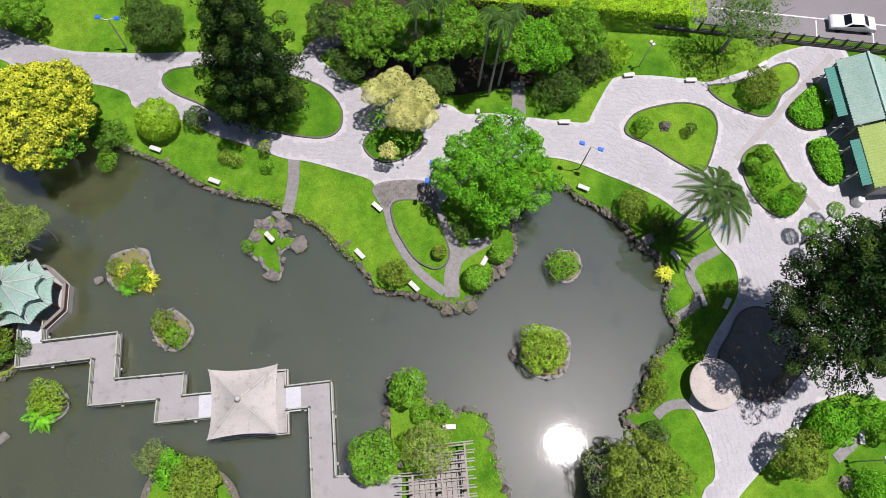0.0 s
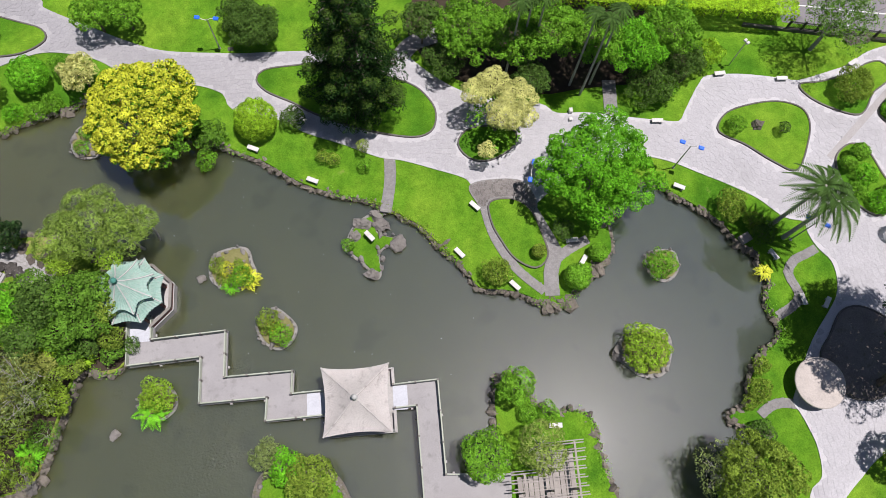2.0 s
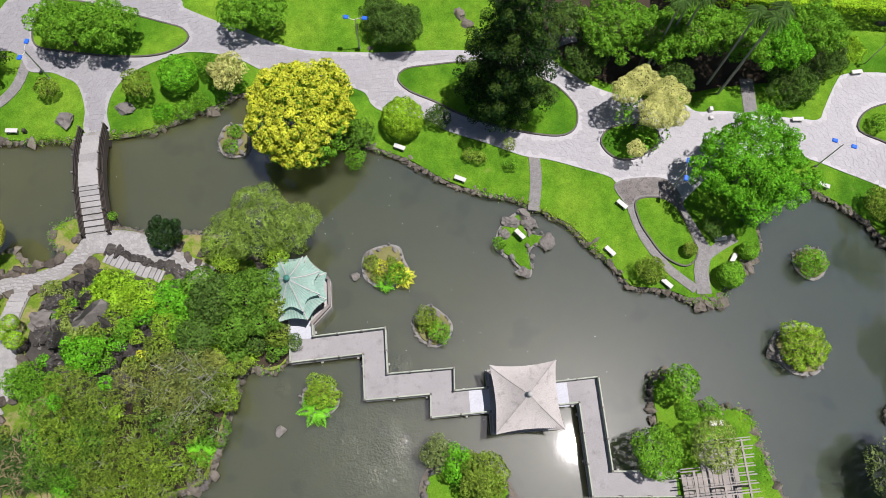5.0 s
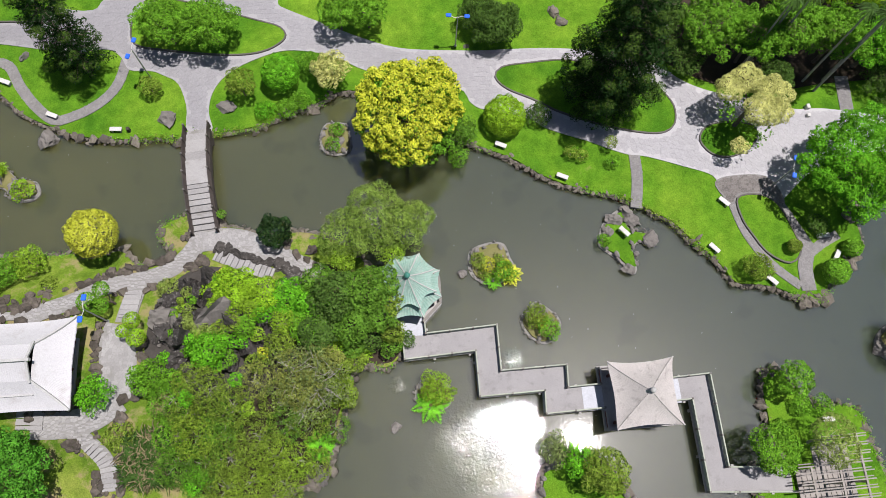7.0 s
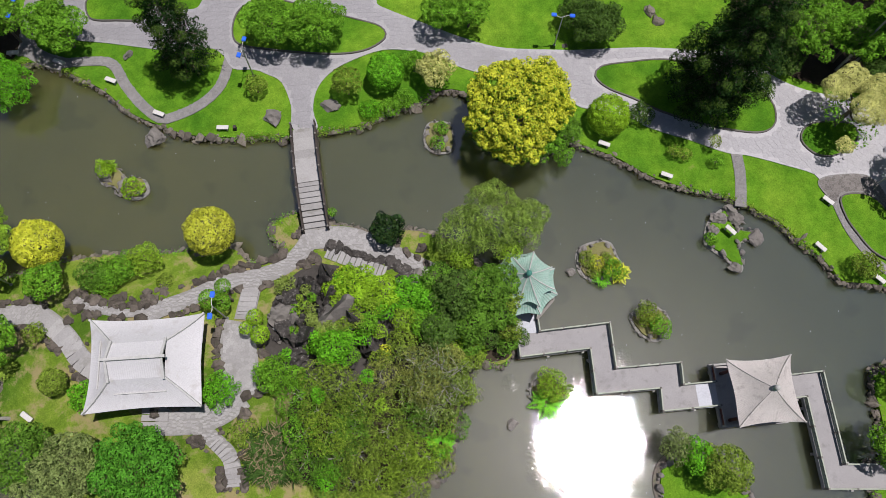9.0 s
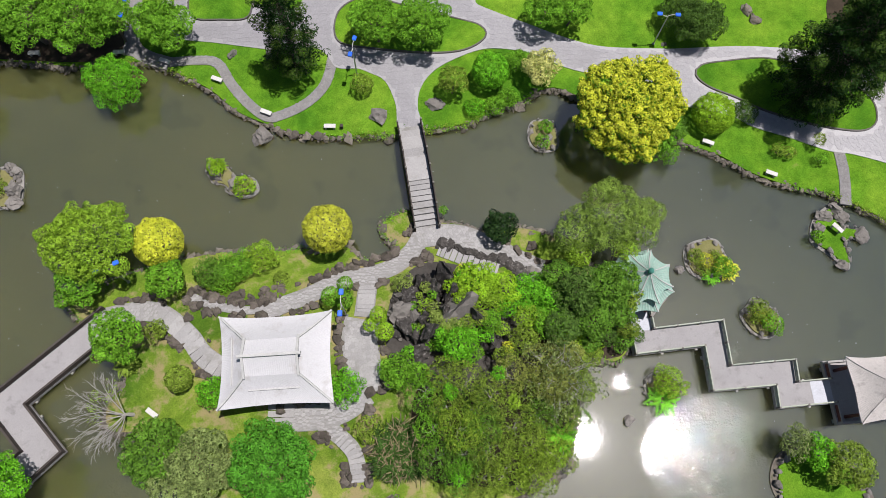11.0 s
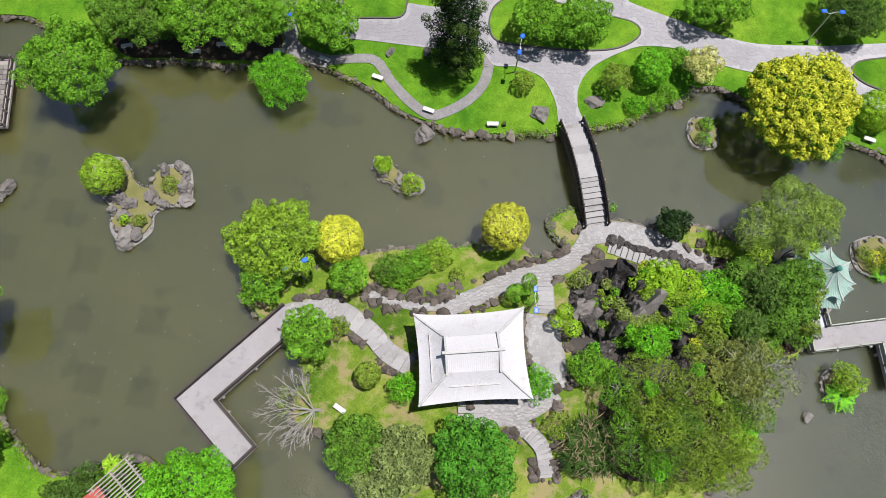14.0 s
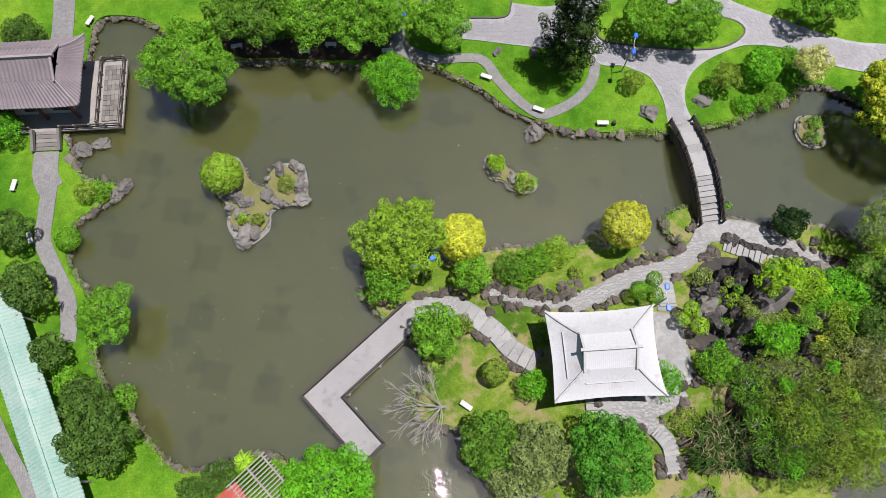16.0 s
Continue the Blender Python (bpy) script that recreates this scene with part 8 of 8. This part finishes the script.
wood_tree(-41.7, 6.4, 4.4, 1.4, "dark2")
wood_tree(-41.4, 10.0, 4.6, 1.7, "pale2g")
feathery_tree(-40.1, 8.9, 4.2, 1.3, "pale2g")
feathery_tree(-39.9, 10.8, 3.8, 1.2, "pale2g")
wood_tree(-42.4, 8.3, 4.4, 1.3, "olive")
wood_tree(-49.3, 7.6, 3.6, 1.4, "dark")
wood_tree(-46.2, 7.3, 4.6, 1.7, "dark2")
shrub(-48.6, 13.5, 4.2, 0.5, "olive")
shrub(-46.4, 13.4, 5.0, 0.6, "olive")
shrub(-48.7, 16.0, 3.6, 0.4, "mid")
shrub(-44.4, 13.8, 4.6, 0.7, "mid")
shrub(-43.8, 13.0, 4.2, 0.6, "yellowgreen")
shrub(-49.0, 12.2, 3.4, 0.5, "mid")
shrub(-49.7, 16.1, 3.2, 0.3, "olive")
feathery_tree(-31.6, 21.1, 4.6, 1.4, "willow")
broadleaf_tree(-34.5, 16.1, 5.0, 1.3, "dark2")
broadleaf_tree(-34.1, 14.9, 4.2, 1.2, "olive")
shrub(-33.1, 12.4, 1.4, 0.8, "dark")
feathery_tree(-39.3, 10.8, 4.2, 1.3, "pale2g")
wood_tree(-39.1, 8.9, 2.8, 1.6, "olive2")
wood_tree(-40.2, 6.7, 3.6, 1.7, "olive")
broadleaf_tree(-38.8, 10.9, 3.0, 1.2, "pale2g")
wood_tree(-40.0, 3.6, 2.2, 1.3, "olive")
wood_tree(-40.6, 8.8, 4.8, 1.7, "pale2g")
wood_tree(-42.1, 2.5, 3.0, 1.6, "olive")
fern_clump(-39.8, 4.9, 1.5, 1.3, "bright")
broadleaf_tree(-37.2, 12.0, 2.4, 1.2, "dark2")
shrub(-38.4, 12.2, 2.6, 1.1, "lime")
fern_clump(-36.4, 11.7, 1.4, 0.9, "lime")
shrub(-26.1, 18.1, 0.7, 0.7, "golddull")
shrub(-25.3, 18.6, 0.6, 0.5, "olive")
shrub(-26.4, 17.4, 0.6, 0.6, "olive")
shrub(-24.7, 18.1, 0.6, 0.5, "golddull")
shrub(-22.4, 13.2, 0.7, 0.6, "golddull")
shrub(-23.1, 13.0, 0.6, 0.4, "olive")
broadleaf_tree(-38.1, 10.3, 2.4, 1.0, "olive")
broadleaf_tree(-35.7, 12.5, 2.4, 1.0, "dark")
broadleaf_tree(-37.0, 11.0, 2.0, 1.0, "olive")
broadleaf_tree(-37.9, 8.5, 2.0, 1.1, "olive2")
wood_tree(-38.6, 6.1, 1.8, 1.2, "dark2")
broadleaf_tree(-34.2, 11.9, 1.8, 0.9, "dark2")
shrub(-48.4, 12.5, 3.6, 0.7, "mid")
shrub(-47.6, 12.9, 4.6, 0.7, "olive")
shrub(-46.2, 12.8, 4.6, 0.7, "mid")
shrub(-45.1, 12.6, 4.2, 0.7, "bright")
shrub(-48.6, 14.4, 3.8, 0.5, "pale")
shrub(-44.1, 14.8, 4.8, 0.7, "yellowgreen")
shrub(-47.4, 13.4, 5.0, 0.5, "pale")
shrub(-49.7, 13.7, 3.2, 0.4, "olive")
shrub(-46.4, 15.1, 5.0, 0.8, "yellowgreen")
shrub(-46.0, 11.4, 4.0, 0.8, "mid")
broadleaf_tree(-50.0, 10.2, 3.2, 0.9, "mid")
for x, y, z, r, pal in ((-48.4, 13.9, 4.6, 0.75, "pale"), (-46.0, 14.9, 4.9, 0.7, "olive"), (-44.6, 13.4, 4.6, 0.8, "mid"), (-47.9, 12.8, 4.5, 0.8, "mid"), (-45.0, 15.1, 4.8, 0.9, "yellowgreen"),
                       (-48.6, 14.8, 4.2, 0.6, "pale"), (-46.1, 16.7, 4.6, 1.0, "bright"), (-44.4, 16.1, 4.7, 1.0, "lime"), (-47.2, 16.3, 4.4, 0.7, "lime"), (-43.3, 14.5, 4.6, 0.9, "bright"),
                       (-49.4, 13.0, 3.4, 0.5, "olive"), (-50.3, 15.4, 3.0, 0.45, "mid"), (-49.2, 16.7, 3.3, 0.5, "pale"), (-46.9, 13.2, 4.9, 0.5, "pale")):
    shrub(x, y, z, r, pal)
shrub(-27.6, 29.5, 1.9, 1.5, "dark2")
shrub(-27.9, 27.6, 1.2, 1.0, "mid")
shrub(-43.7, 10.9, 4.2, 0.9, "olive")

# ---- paving stones ----
def cells(outlines, cut, size, gap, seed):
    """Irregular flagstones: Voronoi cells of a jittered grid, shrunk by the joint."""
    rng = random.Random(seed)
    a = np.array([p for o in outlines for p in o])
    x0, y0 = a.min(0) - size * 2
    x1, y1 = a.max(0) + size * 2
    nx, ny = int((x1 - x0) / size) + 1, int((y1 - y0) / size) + 1
    seeds = [[(x0 + (i + rng.uniform(-0.42, 0.42)) * size, y0 + (j + rng.uniform(-0.42, 0.42)) * size) for j in range(ny)] for i in range(nx)]
    flat = [s for col in seeds for s in col]
    xs, ys = np.array([s[0] for s in flat]), np.array([s[1] for s in flat])
    ok = np.zeros(len(flat), bool)
    for o in outlines:
        ok |= inside(o, xs, ys)
    for o in cut:
        ok &= ~inside(o, xs, ys)
    ok = ok.reshape(nx, ny)
    out = []
    for i in range(2, nx - 2):
        for j in range(2, ny - 2):
            if not ok[i, j]:
                continue
            px, py = seeds[i][j]
            poly = [(px - size, py - size), (px + size, py - size), (px + size, py + size), (px - size, py + size)]
            for di in (-1, 0, 1, -2, 2):
                for dj in (-1, 0, 1, -2, 2):
                    if (di or dj) and abs(di) + abs(dj) < 4:
                        qx, qy = seeds[i + di][j + dj]
                        dx, dy = qx - px, qy - py
                        ln = math.hypot(dx, dy)
                        lim = (ln - gap) / 2
                        new_poly = []
                        for (ax, ay), (bx, by) in zip(poly, poly[1:] + poly[:1]):
                            da, db = ((ax - px) * dx + (ay - py) * dy) / ln - lim, ((bx - px) * dx + (by - py) * dy) / ln - lim
                            if da <= 0:
                                new_poly.append((ax, ay))
                            if (da < 0) != (db < 0) and abs(da - db) > 1e-9:
                                t = da / (da - db)
                                new_poly.append((ax + (bx - ax) * t, ay + (by - ay) * t))
                        poly = new_poly
                        if len(poly) < 3:
                            break
                if len(poly) < 3:
                    break
            if len(poly) >= 3:
                out.append((px, py, poly))
    # stones that would stick out over the rim are left out
    vx = np.array([v[0] for _, _, p in out for v in p])
    vy = np.array([v[1] for _, _, p in out for v in p])
    good = np.zeros(len(vx), bool)
    for o in outlines:
        good |= inside(o, vx, vy)
    for o in cut:
        good &= ~inside(o, vx, vy)
    k, kept = 0, []
    for px, py, p in out:
        if good[k:k + len(p)].all():
            kept.append((px, py, p))
        k += len(p)
    return kept


def stone_faces(poly, z, thick, co, faces):
    k, n = len(co), len(poly)
    co += [(x, y, z + thick) for x, y in poly] + [(x, y, z - 0.05) for x, y in poly]
    faces.append(tuple(range(k, k + n)))
    faces += [(k + i, k + n + i, k + n + (i + 1) % n, k + (i + 1) % n) for i in range(n)]


def pave(parent, outlines, cut, size, gap, seed, material, near, limit, label):
    rng = random.Random(seed)
    co, faces, single = [], [], 0
    for x, y, poly in cells(outlines, cut, size, gap, seed):
        z, th = height(x, y) + 0.08, rng.uniform(0.004, 0.009)
        if single < limit and near(x, y):
            c2, f2 = [], []
            stone_faces([(a - x, b - y) for a, b in poly], 0, th, c2, f2)
            me = bpy.data.meshes.new("flagstone")
            me.from_pydata(c2, [], f2)
            o = mesh_part("flagstone", me, material, parent)
            o.matrix_basis = pose(x, y, z)
            single += 1
        else:
            stone_faces(poly, z, th, co, faces)
    me = bpy.data.meshes.new("flagstones")
    me.from_pydata(co, [], faces)
    o = mesh_part("flagstones", me, material, parent, label)
    o["kind"] = "stuff"


NARROW = [ribbon(c, w + 0.1) for w, c in (PATH_CENTRE_WEST, PATH_CENTRE_EAST, PATH_CENTRE_CROSS, PATH_SHORE, PATH_EAST_LAWN, PATH_TO_ROCKS, PATH_NORTH_STEPS, PATH_NORTH, PATH_BUSH_EAST, PATH_WEST_LAWN, PATH_WEST_SHORE, PATH_TERRACE, PATH_WEST_BANK, PATH_NORTHWEST, PATH_SOUTHWEST, PATH_NORTH_SHORE)]
WIDE_BEDS = [ribbon(o + o[:1], 0.3) for o in BEDS]
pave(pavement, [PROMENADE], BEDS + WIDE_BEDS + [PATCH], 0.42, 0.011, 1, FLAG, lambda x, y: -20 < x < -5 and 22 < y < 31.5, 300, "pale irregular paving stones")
pave(narrow_path, NARROW, [PROMENADE] + BEDS, 0.19, 0.02, 2, DARK_COBBLE, lambda x, y: False, 0, "small grey path stones")
pave(island_path, ISLAND_PATHS, [], 0.27, 0.018, 3, COBBLE, lambda x, y: -58 < x < -50 and 8 < y < 16, 300, "irregular grey path stones")
pave(brown_patch, [PATCH], [BEDS[10], WIDE_BEDS[10]], 0.2, 0.022, 4, BROWN, lambda x, y: False, 0, "small brown cobbles")

# ---- petals and leaves adrift ----
rng = np.random.default_rng(4)
pos = []
for cx, cy, w, n in ((-90, 14, 8, 50), (-80, 22, 14, 25), (-30, 23, 12, 30), (-20, 8, 12, 25), (-62, 30, 16, 20)):
    pos.append(np.stack([rng.normal(cx, w * 0.5, n), rng.normal(cy, w * 0.35, n), np.full(n, 0.012)], 1))
pos = np.concatenate(pos)
me = quad_mesh("floating_petals", leaf_quads(rng, pos, rng.normal(size=pos.shape) * 0.04 + np.array([0, 0, 1]), 0.075, 0.055))
tagged(mesh_part("floating_petals", me, PALE_SLAB), "pale fallen petals drifting on the pond", "petals", kind="stuff")
